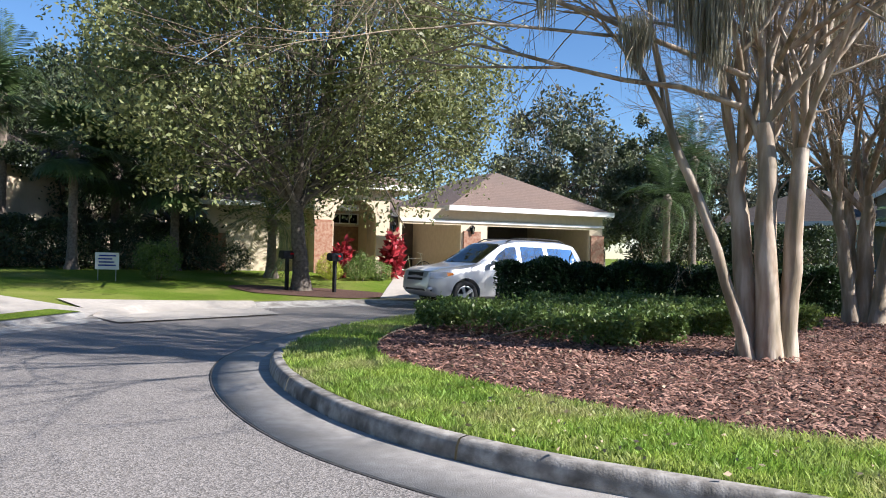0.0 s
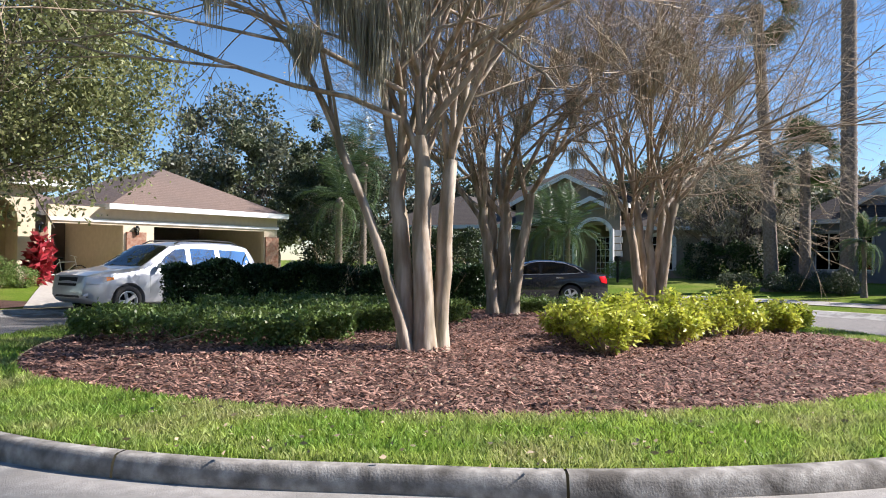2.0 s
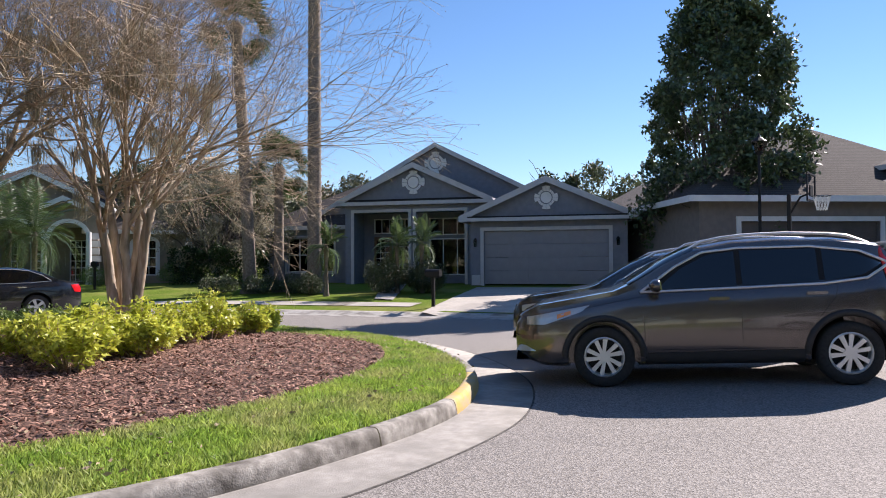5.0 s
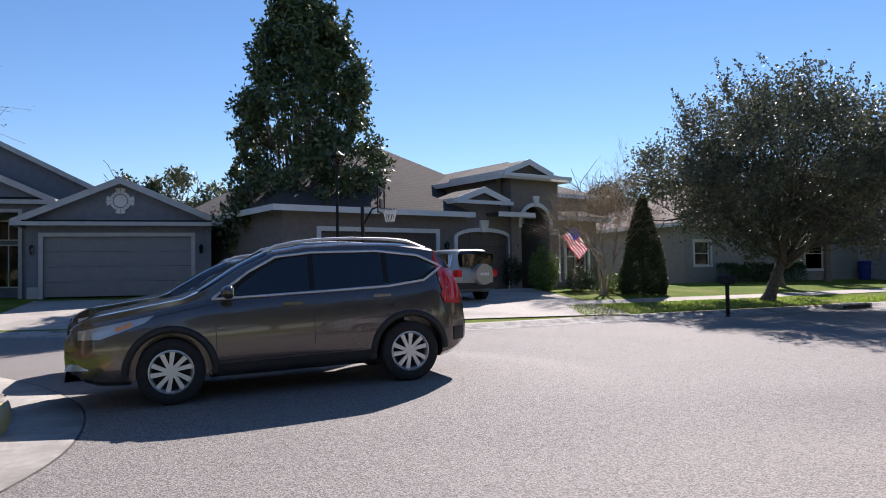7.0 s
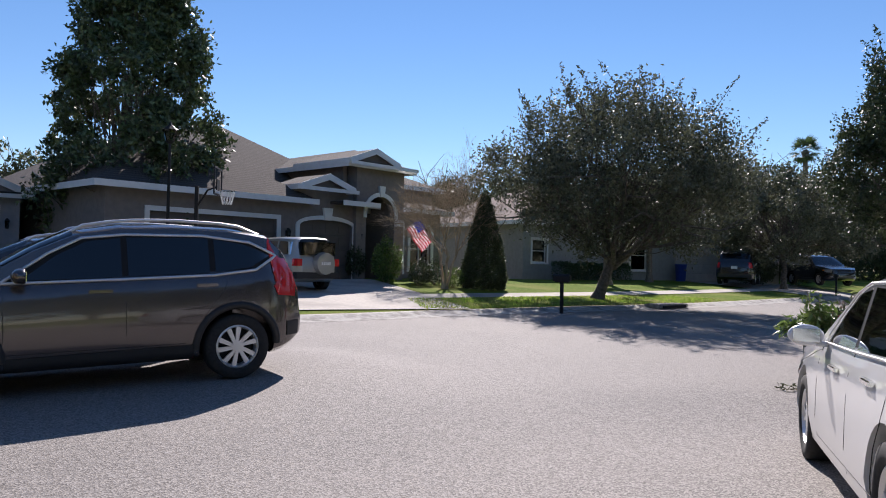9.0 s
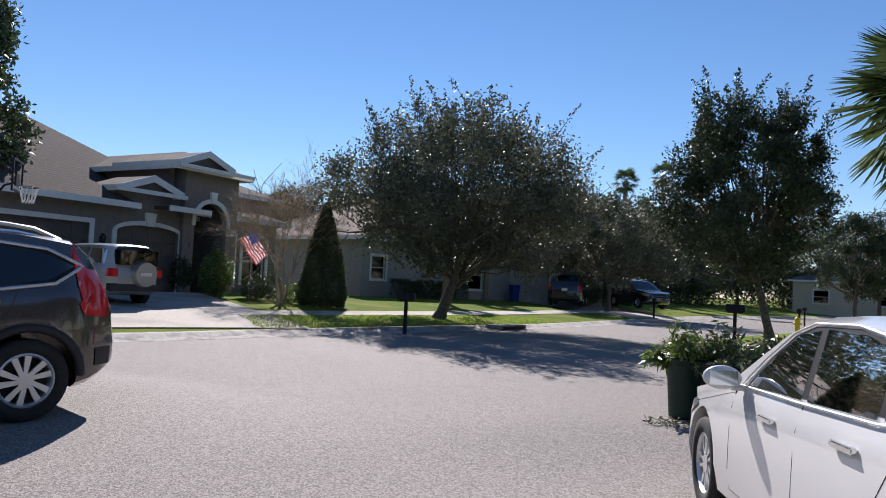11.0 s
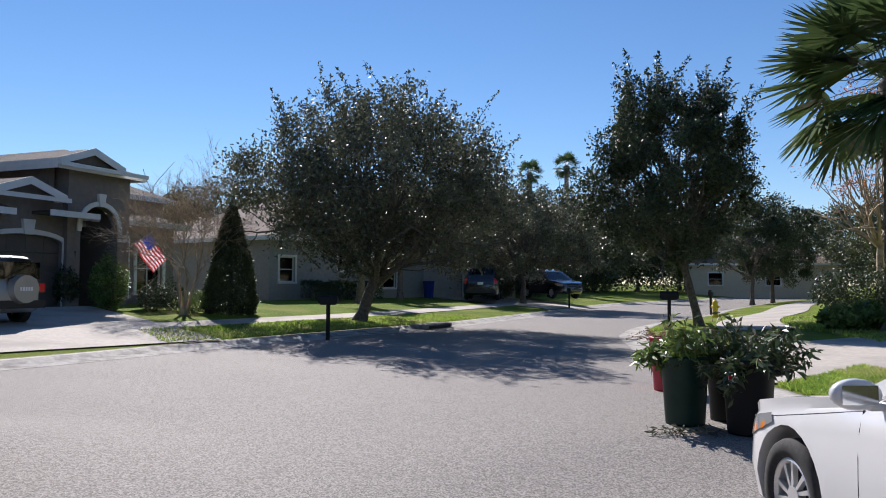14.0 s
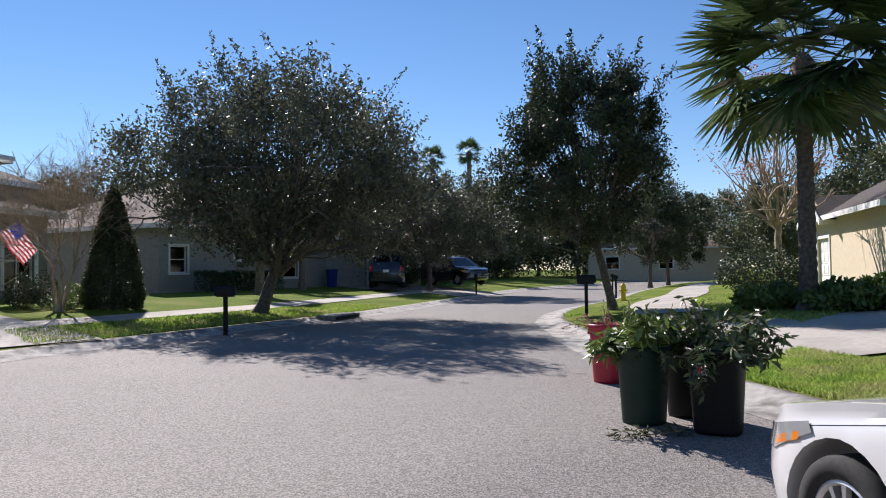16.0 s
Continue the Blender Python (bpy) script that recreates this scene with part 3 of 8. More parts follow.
def arch_fill(bm, x0, x1, zs, zt, ztop, y, thick, n=10):
    """The wall over an arched head, from the arch up to ztop."""
    xm, r = (x0 + x1) / 2, (x1 - x0) / 2
    for a, b in zip(np.linspace(0, math.pi, n + 1)[:-1], np.linspace(0, math.pi, n + 1)[1:]):
        pa, pb = (xm + r * math.cos(a), zs + (zt - zs) * math.sin(a)), (xm + r * math.cos(b), zs + (zt - zs) * math.sin(b))
        prism(bm, [pa, (pa[0], ztop), (pb[0], ztop), pb], "y", y, y + thick)


def arch_trim(bm, x0, x1, z0, zs, zt, w, y, proud=0.06, n=12):
    """White band round an arched opening."""
    xm, r = (x0 + x1) / 2, (x1 - x0) / 2
    for a, b in zip(np.linspace(0, math.pi, n + 1)[:-1], np.linspace(0, math.pi, n + 1)[1:]):
        q = [(xm + rr * math.cos(t), zs + hh * math.sin(t)) for t, rr, hh in ((a, r, zt - zs), (a, r + w, zt - zs + w), (b, r + w, zt - zs + w), (b, r, zt - zs))]
        prism(bm, q, "y", y - proud, y)
    if z0 < zs:
        box(bm, x0 - w, x0, y - proud, y, z0, zs)
        box(bm, x1, x1 + w, y - proud, y, z0, zs)


def frame_trim(bm, x0, x1, z0, z1, w, y, proud=0.05, sill=False):
    box(bm, x0 - w, x0, y - proud, y, z0, z1)
    box(bm, x1, x1 + w, y - proud, y, z0, z1)
    box(bm, x0 - w, x1 + w, y - proud - 0.003, y, z1, z1 + w)
    if sill:
        box(bm, x0 - w, x1 + w, y - proud - 0.03, y, z0 - w, z0)


def garage_door(parent, x0, x1, z0, z1, y, material, label):
    d = thing("garage_door", label, "", kind="")
    d.parent = parent
    d.location = (0, 0, 0)
    rows, cols = 4, max(2, round((x1 - x0) / 0.62))
    h, w = (z1 - z0) / rows, (x1 - x0) / cols
    for r in range(rows):
        bm = boxes((x0, x1, y, y + 0.05, z0 + r * h + 0.006, z0 + (r + 1) * h - 0.006))
        for c in range(cols):
            box(bm, x0 + c * w + 0.07, x0 + (c + 1) * w - 0.07, y - 0.012, y + 0.01, z0 + r * h + 0.09, z0 + (r + 1) * h - 0.09)
        part("door_panel", bm, material, d)
    return d


def window(parent, x0, x1, z0, z1, y, cols=2, rows=2, trim=None, label="white framed window with dark panes"):
    w = thing("window", label, "")
    w.parent = parent
    w.location = (0, 0, 0)
    f = 0.05
    bm = boxes((x0, x0 + f, y, y + 0.07, z0, z1), (x1 - f, x1, y, y + 0.07, z0, z1), (x0 + f, x1 - f, y, y + 0.07, z0, z0 + f), (x0 + f, x1 - f, y, y + 0.07, z1 - f, z1))
    for c in range(1, cols):
        xc = x0 + (x1 - x0) * c / cols
        box(bm, xc - 0.018, xc + 0.018, y + 0.004, y + 0.05, z0 + f, z1 - f)
    for r in range(1, rows):
        zc = z0 + (z1 - z0) * r / rows
        box(bm, x0 + f, x1 - f, y + 0.008, y + 0.046, zc - 0.018, zc + 0.018)
    part("window_frame", bm, trim or M["trim"], w)
    part("pane", boxes((x0 + f, x1 - f, y + 0.055, y + 0.062, z0 + f, z1 - f)), M["glass_win"], w)
    # dark sheet behind the pane gives the darkness of the unlit room
    part("dark_backing", boxes((x0 + f, x1 - f, y + 0.20, y + 0.22, z0 + f, z1 - f)), M["dark"], w)
    return w


def medallion(parent, x, z, y, r=0.38):
    bm, wedges = bmesh.new(), []
    m4 = Matrix.Translation((x, y, z)) @ Euler((radians(90), 0, 0)).to_matrix().to_4x4()
    bmesh.ops.create_cone(bm, cap_ends=True, segments=20, radius1=r * 0.62, radius2=r * 0.62, depth=0.10, matrix=m4)
    for k in range(16):
        a, b = math.tau * k / 16 + 0.02, math.tau * (k + 1) / 16 - 0.02
        ro = r * (1.32 if k % 4 in (0, 3) else 1.0)
        wedge = bmesh.new()
        prism(wedge, [(x + rr * math.cos(t), z + rr * math.sin(t)) for t, rr in ((a, r * 0.72), (a, ro), (b, ro), (b, r * 0.72))], "y", y - 0.05, y)
        wedges.append(wedge)
    disc = part("medallion", bm, M["trim"], parent, "round pale stone medallion")
    for wedge in wedges:
        part("stone", wedge, M["trim"], disc)
    return disc


def wall_lamp(parent, x, z, y):
    la = thing("wall_lamp", "black wall lantern", "")
    la.parent = parent
    la.location = (x, y, z)
    bm = boxes((-0.05, 0.05, -0.03, 0, -0.1, 0.12), (-0.015, 0.015, -0.14, -0.03, 0.16, 0.19))
    cyl(bm, 0.09, 0.03, 0.1, 0.18, 0, -0.14, 6)
    cyl(bm, 0.05, 0.07, -0.16, -0.12, 0, -0.14, 6)
    part("bracket", bm, M["black"], la)
    part("lantern", cyl(bmesh.new(), 0.06, 0.085, -0.12, 0.1, 0, -0.14, 6), M["glass_light"], la)


def house(name, label, origin, u, base=None):
    x, y, z = origin
    return thing("house", label, "house", (x, y, z), math.degrees(math.atan2(u[1], u[0])))


def gray_house():
    """Blue-gray house with three front gables."""
    h = house("house", "blue-gray stucco house with three front gables and pale trim", (31.4, 9.02, 0.70), (0.253, -0.968))
    wall, trim, roof, dark = bmesh.new(), bmesh.new(), bmesh.new(), bmesh.new()
    # garage wing
    wall_with_holes(wall, -0.55, 5.65, -0.5, 2.75, 0, 0.2, [(0, 4.95, -0.5, 2.13)])
    box(wall, -0.55, -0.35, 0.2, 8, -0.5, 2.75)
    box(wall, 5.45, 5.65, 0.2, 14, -0.5, 2.75)
    gable(roof, trim, wall, -0.55, 5.65, 0, 9, 2.75, 0.44, 0.38)
    box(trim, -0.93, 6.03, -0.47, -0.42, 2.5, 2.64)
    box(dark, -0.6, 5.7, -0.42, -0.0, 2.60, 2.7)
    frame_trim(trim, 0, 4.95, -0.1, 2.13, 0.14, 0)
    box(trim, -0.5, -0.15, -0.05, 0, -0.05, 0.35)
    garage_door(h, 0, 4.95, -0.02, 2.13, 0.1, M["garage_gray"], "closed gray panelled double garage door")
    medallion(h, 2.53, 3.42, -0.02, 0.36)
    for x in (-0.33, 5.3):
        wall_lamp(h, x, 1.65, 0)
    # entry bay, set back
    y = 1.8
    x0, x1 = -6.72, -0.25
    wall_with_holes(wall, x0, x1, -0.5, 3.65, y, 0.35, [(-6.3, -3.75, -0.5, 3.12), (-3.4, -1.2, -0.5, 3.12)])
    box(wall, x0, x0 + 0.2, y + 0.35, 10, -0.5, 3.65)
    box(wall, x0 + 0.2, x1, y + 1.9, y + 2.1, -0.5, 3.65)
    box(wall, x0 + 0.2, x1, y + 0.35, y + 1.9, 3.2, 3.3)
    gable(roof, trim, wall, x0, x1, y, 9, 3.65, 0.46, 0.3)
    box(trim, x0 - 0.3, x1 + 0.3, y - 0.32, y - 0.27, 3.42, 3.58)
    box(dark, x0, x1, y - 0.27, y - 0.003, 3.55, 3.68)
    frame_trim(trim, -6.3, -3.75, -0.3, 3.12, 0.13, y)
    frame_trim(trim, -3.4, -1.2, -0.3, 3.12, 0.13, y)
    medallion(h, -3.5, 4.42, y - 0.02, 0.40)
    ye = y + 1.9
    for k in range(2):
        a = -6.0 + k * 0.92
        d = thing("door", "dark wooden front door with a white grille pane", "")
        d.parent, d.location = h, (0, 0, 0)
        part("door_frame", boxes((a, a + 0.1, ye - 0.06, ye, 0, 2.1), (a + 0.76, a + 0.86, ye - 0.06, ye, 0, 2.1), (a + 0.1, a + 0.76, ye - 0.06, ye, 0, 0.25), (a + 0.1, a + 0.76, ye - 0.06, ye, 1.95, 2.1)), M["wood"], d)
        part("pane", boxes((a + 0.1, a + 0.76, ye - 0.04, ye - 0.02, 0.25, 1.95)), M["glass_win"], d)
        g = bmesh.new()
        for i in range(1, 3):
            box(g, a + 0.1 + 0.22 * i - 0.01, a + 0.1 + 0.22 * i + 0.01, ye - 0.07, ye - 0.05, 0.25, 1.95)
        for i in range(1, 6):
            box(g, a + 0.1, a + 0.76, ye - 0.075, ye - 0.055, 0.25 + 0.28 * i - 0.01, 0.25 + 0.28 * i + 0.01)
        part("grille", g, M["trim"], d)
    window(h, -6.0, -4.1, 2.25, 2.95, ye - 0.08, 5, 1)
    window(h, -3.3, -1.3, 0.3, 2.0, ye - 0.08, 3, 1)
    window(h, -3.3, -1.3, 2.15, 2.95, ye - 0.08, 3, 1)
    # large gable behind
    prism(wall, [(-9.9, 2.9), (3.2, 2.9), (3.2, 3.1), (-3.35, 6.5), (-9.9, 3.0)], "y", 5.2, 5.4)
    for s, xe, ze in ((-1, -10.3, 2.9), (1, 4.2, 2.8)):
        zt = 6.65
        prism(roof, [(-3.35, zt), (-3.35, zt - 0.12), (xe, ze - 0.12), (xe, ze)], "y", 4.9, 16)
        prism(trim, [(-3.35, zt + 0.02), (-3.35, zt - 0.2), (xe, ze - 0.2), (xe, ze + 0.02)], "y", 4.82, 4.9)
    medallion(h, -3.4, 5.72, 5.18, 0.42)
    # left wing
    wall_with_holes(wall, -12.2, -6.7, -0.5, 2.65, 4.5, 0.2, [(-10.9, -8.4, 0.45, 2.15)])
    box(wall, -12.2, -12.0, 4.7, 16, -0.5, 2.45)
    hip(roof, trim, -12.2, -4.5, 4.5, 16, 2.7, 0.58, 0.4)
    frame_trim(trim, -10.9, -8.4, 0.45, 2.15, 0.1, 4.5, sill=True)
    window(h, -10.9, -9.65, 0.45, 2.15, 4.58, 2, 2)
    window(h, -9.65, -8.4, 0.45, 2.15, 4.58, 2, 2)
    box(wall, -12.2, 5.85, 15.8, 16, -0.5, 2.45)
    part("wall", wall, M["stucco_gray"], h, "blue-gray stucco wall")
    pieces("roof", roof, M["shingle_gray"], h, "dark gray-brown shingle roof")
    part("trim", trim, M["trim_gray"], h, "pale gray fascia and opening trim")
    part("flashing", dark, M["black"], h)
    return h


def cream_house():
    h = house("house", "cream stucco house with brown shingle roof and open garages", (4.8, 25.7, 0.42), (0.91, 0.41))
    wall, trim, roof, brick = bmesh.new(), bmesh.new(), bmesh.new(), bmesh.new()
    top = 2.75
    wall_with_holes(wall, -3.4, 5.75, -0.5, top, 0, 0.2, [(-3.3, -0.85, -0.5, 2.13), (0.3, 5.1, -0.5, 2.13)])
    box(wall, 5.55, 5.75, 0.2, 9, -0.5, top)
    box(wall, -3.4, 5.55, 6.3, 6.5, -0.5, top)
    box(wall, -0.6, -0.4, 0.2, 6.3, -0.5, top)
    box(trim, -3.4, 5.8, -0.06, -0.002, 2.22, 2.32)
    hip(roof, trim, -1.1, 5.6, 0, 11, top + 0.1, 0.5, 0.4)
    for x0, x1 in ((-0.75, -0.02), (5.15, 5.78), (-3.9, -3.42)):
        box(brick, x0, x1, -0.08, -0.003, -0.4, 1.9)
    # arched entry bay
    wall_with_holes(wall, -6.4, -3.4, -0.5, 3.5, 1.2, 0.25, [(-5.65, -3.95, -0.5, 3.1)])
    arch_fill(wall, -5.65, -3.95, 2.2, 3.05, 3.1, 1.2, 0.25)
    box(wall, -6.2, -3.6, 3.6, 3.8, -0.5, 3.5)
    box(wall, -3.6, -3.4, 1.45, 6, -0.5, 3.5)
    box(wall, -6.4, -6.2, 1.45, 6, -0.5, 3.5)
    hip(roof, trim, -6.4, -2.6, 1.2, 9, 3.6, 0.45, 0.35)
    box(brick, -6.4, -5.7, 1.12, 1.197, -0.4, 2.2)
    d = thing("door", "dark double front door with transom", "")
    d.parent, d.location = h, (0, 0, 0)
    part("leaf", boxes((-5.6, -4.83, 3.5, 3.57, 0, 2.05)), M["wood"], d)
    part("leaf", boxes((-4.81, -4.0, 3.5, 3.57, 0, 2.05)), M["wood"], d)
    window(h, -5.6, -4.0, 2.15, 2.6, 3.5, 4, 1)
    # left wing
    box(wall, -10.2, -6.4, 2.2, 2.4, -0.5, 2.7)
    box(wall, -10.2, -10.0, 2.4, 9, -0.5, 2.7)
    box(brick, -10.2, -9.5, 2.12, 2.197, -0.4, 1.6)
    hip(roof, trim, -10.2, -5.0, 2.2, 10, 2.8, 0.45, 0.45)
    hip(roof, trim, -8, 3.5, 8.0, 16, 2.8, 0.3, 0.5)
    box(wall, -10.2, 5.75, 15.8, 16, -0.5, 2.7)
    part("wall", wall, M["stucco_cream"], h, "cream stucco wall")
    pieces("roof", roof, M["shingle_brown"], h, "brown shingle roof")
    part("trim", trim, M["trim"], h, "white fascia and band")
    # dark panel before the cream rear wall stands in for the garages' shade
    part("garage_shade_panel", boxes((-3.2, 5.5, 6.1, 6.28, 0, 2.7)), M["garage_brown"], h)
    pieces("brick_facing", brick, M["brick"], h, "mixed red and buff brick piers")
    part("garage_floor", boxes((-3.2, 5.5, 0.21, 6.3, -0.3, -0.01)), M["concrete"], h)
    for x in (-3.66, -0.4):
        wall_lamp(h, x, 1.95, 0)
    return h


def tan_house():
    h = house("house", "tan stucco house with arched porch and pale quoins", (25.9, 28.4, 0.62), (0.70, -0.714))
    wall, trim, roof = bmesh.new(), bmesh.new(), bmesh.new()
    wall_with_holes(wall, -11.0, -4.0, -0.5, 2.6, -1.5, 0.2, [(-10.2, -5.3, -0.5, 2.15)])
    box(wall, -4.2, -4.0, -1.3, 8, -0.5, 2.6)
    garage_door(h, -10.2, -5.3, 0, 2.15, -1.4, M["garage_brown"], "closed dark brown garage door")
    frame_trim(trim, -10.2, -5.3, 0, 2.15, 0.12, -1.5)
    hip(roof, trim, -11.0, -4.0, -1.5, 10, 2.65, 0.5, 0.45)
    wall_with_holes(wall, -4.0, 1.6, -0.5, 3.9, 0.6, 0.3, [(-3.4, -0.9, -0.5, 3.1), (-0.5, 1.1, -0.5, 3.1)])
    arch_fill(wall, -3.4, -0.9, 2.4, 2.95, 3.1, 0.6, 0.3)
    arch_fill(wall, -0.5, 1.1, 2.2, 2.95, 3.1, 0.6, 0.3)
    arch_trim(trim, -3.4, -0.9, 2.4, 2.4, 2.95, 0.2, 0.6)
    arch_trim(trim, -0.5, 1.1, 2.2, 2.2, 2.95, 0.2, 0.6)
    gable(roof, trim, wall, -4.0, 1.6, 0.6, 9, 3.9, 0.5)
    gable(roof, trim, wall, -0.6, 0.9, 0.3, 5, 3.7, 0.5, 0.2)
    box(wall, -4.0, 1.6, 3.0, 3.2, -0.5, 3.9)
    q = bmesh.new()
    for xc, yc in ((1.45, 0.6), (5.75, 1.9), (-4.15, -1.5)):
        for k in range(7):
            w = 0.30 if k % 2 else 0.22
            box(q, xc - w, xc + w, yc - 0.05, yc - 0.003, 0.0 + k * 0.36, 0.30 + k * 0.36)
    pieces("quoin", q, M["trim_gray"], h, "pale cream quoin blocks")
    part("column", cyl(bmesh.new(), 0.14, 0.12, 0, 2.5, 1.25, 0.2, 16), M["trim"], h, "white round porch column")
    part("column", cyl(bmesh.new(), 0.14, 0.12, 0, 2.5, -0.7, 0.35, 16), M["trim"], h, "white round porch column")
    wall_with_holes(wall, 1.6, 6.0, -0.5, 2.6, 1.9, 0.2, [(3.0, 4.1, 0.4, 2.2)])
    arch_trim(trim, 3.0, 4.1, 0.4, 2.0, 2.25, 0.16, 1.9)
    window(h, 3.0, 4.1, 0.4, 2.2, 1.95, 3, 4)
    hip(roof, trim, 1.2, 6.0, 1.9, 12, 2.65, 0.5, 0.45)
    box(wall, 5.8, 6.0, 2.1, 12, -0.5, 2.6)
    box(wall, -11, 6, 11.8, 12, -0.5, 2.6)
    hip(roof, trim, -9, 4, 3, 15, 3.0, 0.6, 0.3)
    for x0 in (-3.0, -1.9, -0.1):
        window(h, x0, x0 + 0.8, 0.1, 2.2, 2.9, 3, 6, label="white glazed porch door with small panes")
    part("wall", wall, M["stucco_tan"], h, "tan stucco wall")
    pieces("roof", roof, M["shingle_gray"], h, "gray-brown shingle roof")
    part("trim", trim, M["trim"], h, "white fascia and arch bands")
    return h


def brown_house():
    h = house("house", "gray-brown stucco house with tall arched entry and two garages", (33.5, -5.69, 0.64), (0.554, -0.832))
    wall, trim, roof = bmesh.new(), bmesh.new(), bmesh.new()
    top = 2.98
    wall_with_holes(wall, -7.2, 3.1, -0.5, top, 0, 0.25, [(-5.8, -1.0, -0.5, 2.2), (0, 2.6, -0.5, 2.35)])
    arch_fill(wall, 0, 2.6, 2.05, 2.3, 2.35, 0, 0.25)
    frame_trim(trim, -5.8, -1.0, 0, 2.2, 0.16, 0)
    arch_trim(trim, 0, 2.6, 0, 2.05, 2.3, 0.16, 0)
    prism(trim, [(1.15, 2.28), (1.45, 2.28), (1.52, 2.75), (1.08, 2.75)], "y", -0.12, 0)
    garage_door(h, -5.8, -1.0, 0, 2.2, 0.14, M["garage_brown"], "closed brown double garage door")
    garage_door(h, 0, 2.6, 0, 2.3, 0.14, M["garage_brown"], "closed brown single garage door with arched head")
    hip(roof, trim, -7.2, -0.02, 0, 14, top, 0.62, 0.5)
    hip(roof, trim, -5.0, 7.0, 2, 18, top, 0.62, 0.3)
    box(wall, -0.25, 2.6, 0.003, 0.25, top, 3.5)
    gable(roof, trim, wall, -0.05, 2.0, -0.3, 1.5, 3.52, 0.36, 0.25)
    box(trim, -0.55, 2.4, -0.62, -0.58, 3.34, 3.48)
    # tall entry
    x0, x1 = 2.62, 5.25
    wall_with_holes(wall, x0, x1, -0.5, 4.55, -0.2, 0.3, [(3.14, 4.71, -0.5, 3.6)])
    box(wall, 2.3, 2.5, 0.3, 6, 2.9, 4.55)
    arch_fill(wall, 3.14, 4.71, 2.67, 3.40, 3.6, -0.2, 0.3)
    arch_trim(trim, 3.14, 4.71, 2.5, 2.67, 3.40, 0.16, -0.2)
    prism(trim, [(3.83, 3.38), (4.03, 3.38), (4.09, 3.82), (3.77, 3.82)], "y", -0.32, -0.2)
    for k in range(2):
        box(trim, 4.73, 5.22, -0.26, -0.2, 2.22 + k * 0.15, 2.34 + k * 0.15)
    box(wall, x0, x0 + 0.2, 0.1, 6, -0.5, 4.55)
    box(wall, x1 - 0.2, x1, 0.1, 6, -0.5, 4.55)
    box(wall, x0 + 0.2, x1 - 0.2, 2.5, 2.7, -0.5, 4.55)
    part("leaf", boxes((3.2, 4.65, 2.4, 2.48, 0, 2.4)), M["wood"], h, "dark front door")
    hip(roof, trim, 2.25, x1, -0.2, 9, 4.6, 0.45, 0.35)
    gable(roof, trim, wall, 2.15, 4.25, -0.45, 3, 4.72, 0.38, 0.25)
    box(trim, 1.85, 5.55, -0.76, -0.72, 4.50, 4.64)
    box(roof, 1.45, 3.25, -0.85, -0.003, 2.93, 3.03)
    box(trim, 1.4, 3.3, -0.9, -0.85, 2.86, 3.05)
    # wing beside the entry
    wall_with_holes(wall, x1, 9.4, -0.5, 3.1, 1.5, 0.25, [(6.1, 6.85, 0.3, 2.4), (7.35, 8.75, 0.3, 2.4)])
    arch_trim(trim, 7.35, 8.75, 0.3, 2.1, 2.45, 0.15, 1.5)
    frame_trim(trim, 6.1, 6.85, 0.3, 2.4, 0.12, 1.5, sill=True)
    window(h, 7.35, 8.75, 0.3, 2.4, 1.6, 2, 2)
    window(h, 6.1, 6.85, 0.3, 2.4, 1.6, 1, 2)
    box(wall, 9.2, 9.4, 1.75, 14, -0.5, 3.1)
    hip(roof, trim, x1 - 1, 9.4, 1.5, 14, 3.15, 0.40, 0.45)
    box(wall, 5.3, 10.6, 3.2, 3.4, 3.3, 4.35)
    box(wall, 10.4, 10.6, 3.4, 10, -0.5, 4.35)
    hip(roof, trim, 5.3, 10.6, 3.2, 10, 4.4, 0.42, 0.45)
    box(wall, -7.2, -7.0, 0.25, 14, -0.5, top)
    box(wall, -7.2, 9.4, 13.8, 14, -0.5, 3.1)
    part("wall", wall, M["stucco_brown"], h, "gray-brown stucco wall")
    pieces("roof", roof, M["shingle_gray"], h, "weathered brown shingle roof")
    part("trim", trim, M["trim"], h, "white fascia, arch bands and keystones")
    for x in (-0.55, 2.95):
        wall_lamp(h, x, 1.7, 0)
    return h


def simple_house(label, origin, u, w, d, z, wall_m, roof_m, wins=(), garage=None, slope=0.45, gab=None, gm="garage_tan"):
    h = house("house", label, origin, u)
    wall, trim, roof = bmesh.new(), bmesh.new(), bmesh.new()
    holes = [tuple(q) for q in wins] + ([garage] if garage else [])
    wall_with_holes(wall, 0, w, -0.6, z, 0, 0.2, holes)
    box(wall, 0, 0.2, 0.2, d, -0.6, z)
    box(wall, w - 0.2, w, 0.2, d, -0.6, z)
    box(wall, 0.2, w - 0.2, d - 0.2, d, -0.6, z)
    for q in wins:
        window(h, *q, 0.08, 1, 2)
        frame_trim(trim, *q, 0.09, 0, sill=True)
    if garage:
        garage_door(h, *garage, 0.1, M[gm], "closed pale garage door")
        frame_trim(trim, *garage, 0.14, 0)
    if gab:
        gable(roof, trim, wall, gab[0], gab[1], -0.25, d * 0.6, z - 0.05, slope, 0.4)
    hip(roof, trim, 0, w, 0, d, z, slope)
    part("wall", wall, M[wall_m], h)
    pieces("roof", roof, M[roof_m], h)
    part("trim", trim, M["trim"], h)
    return h


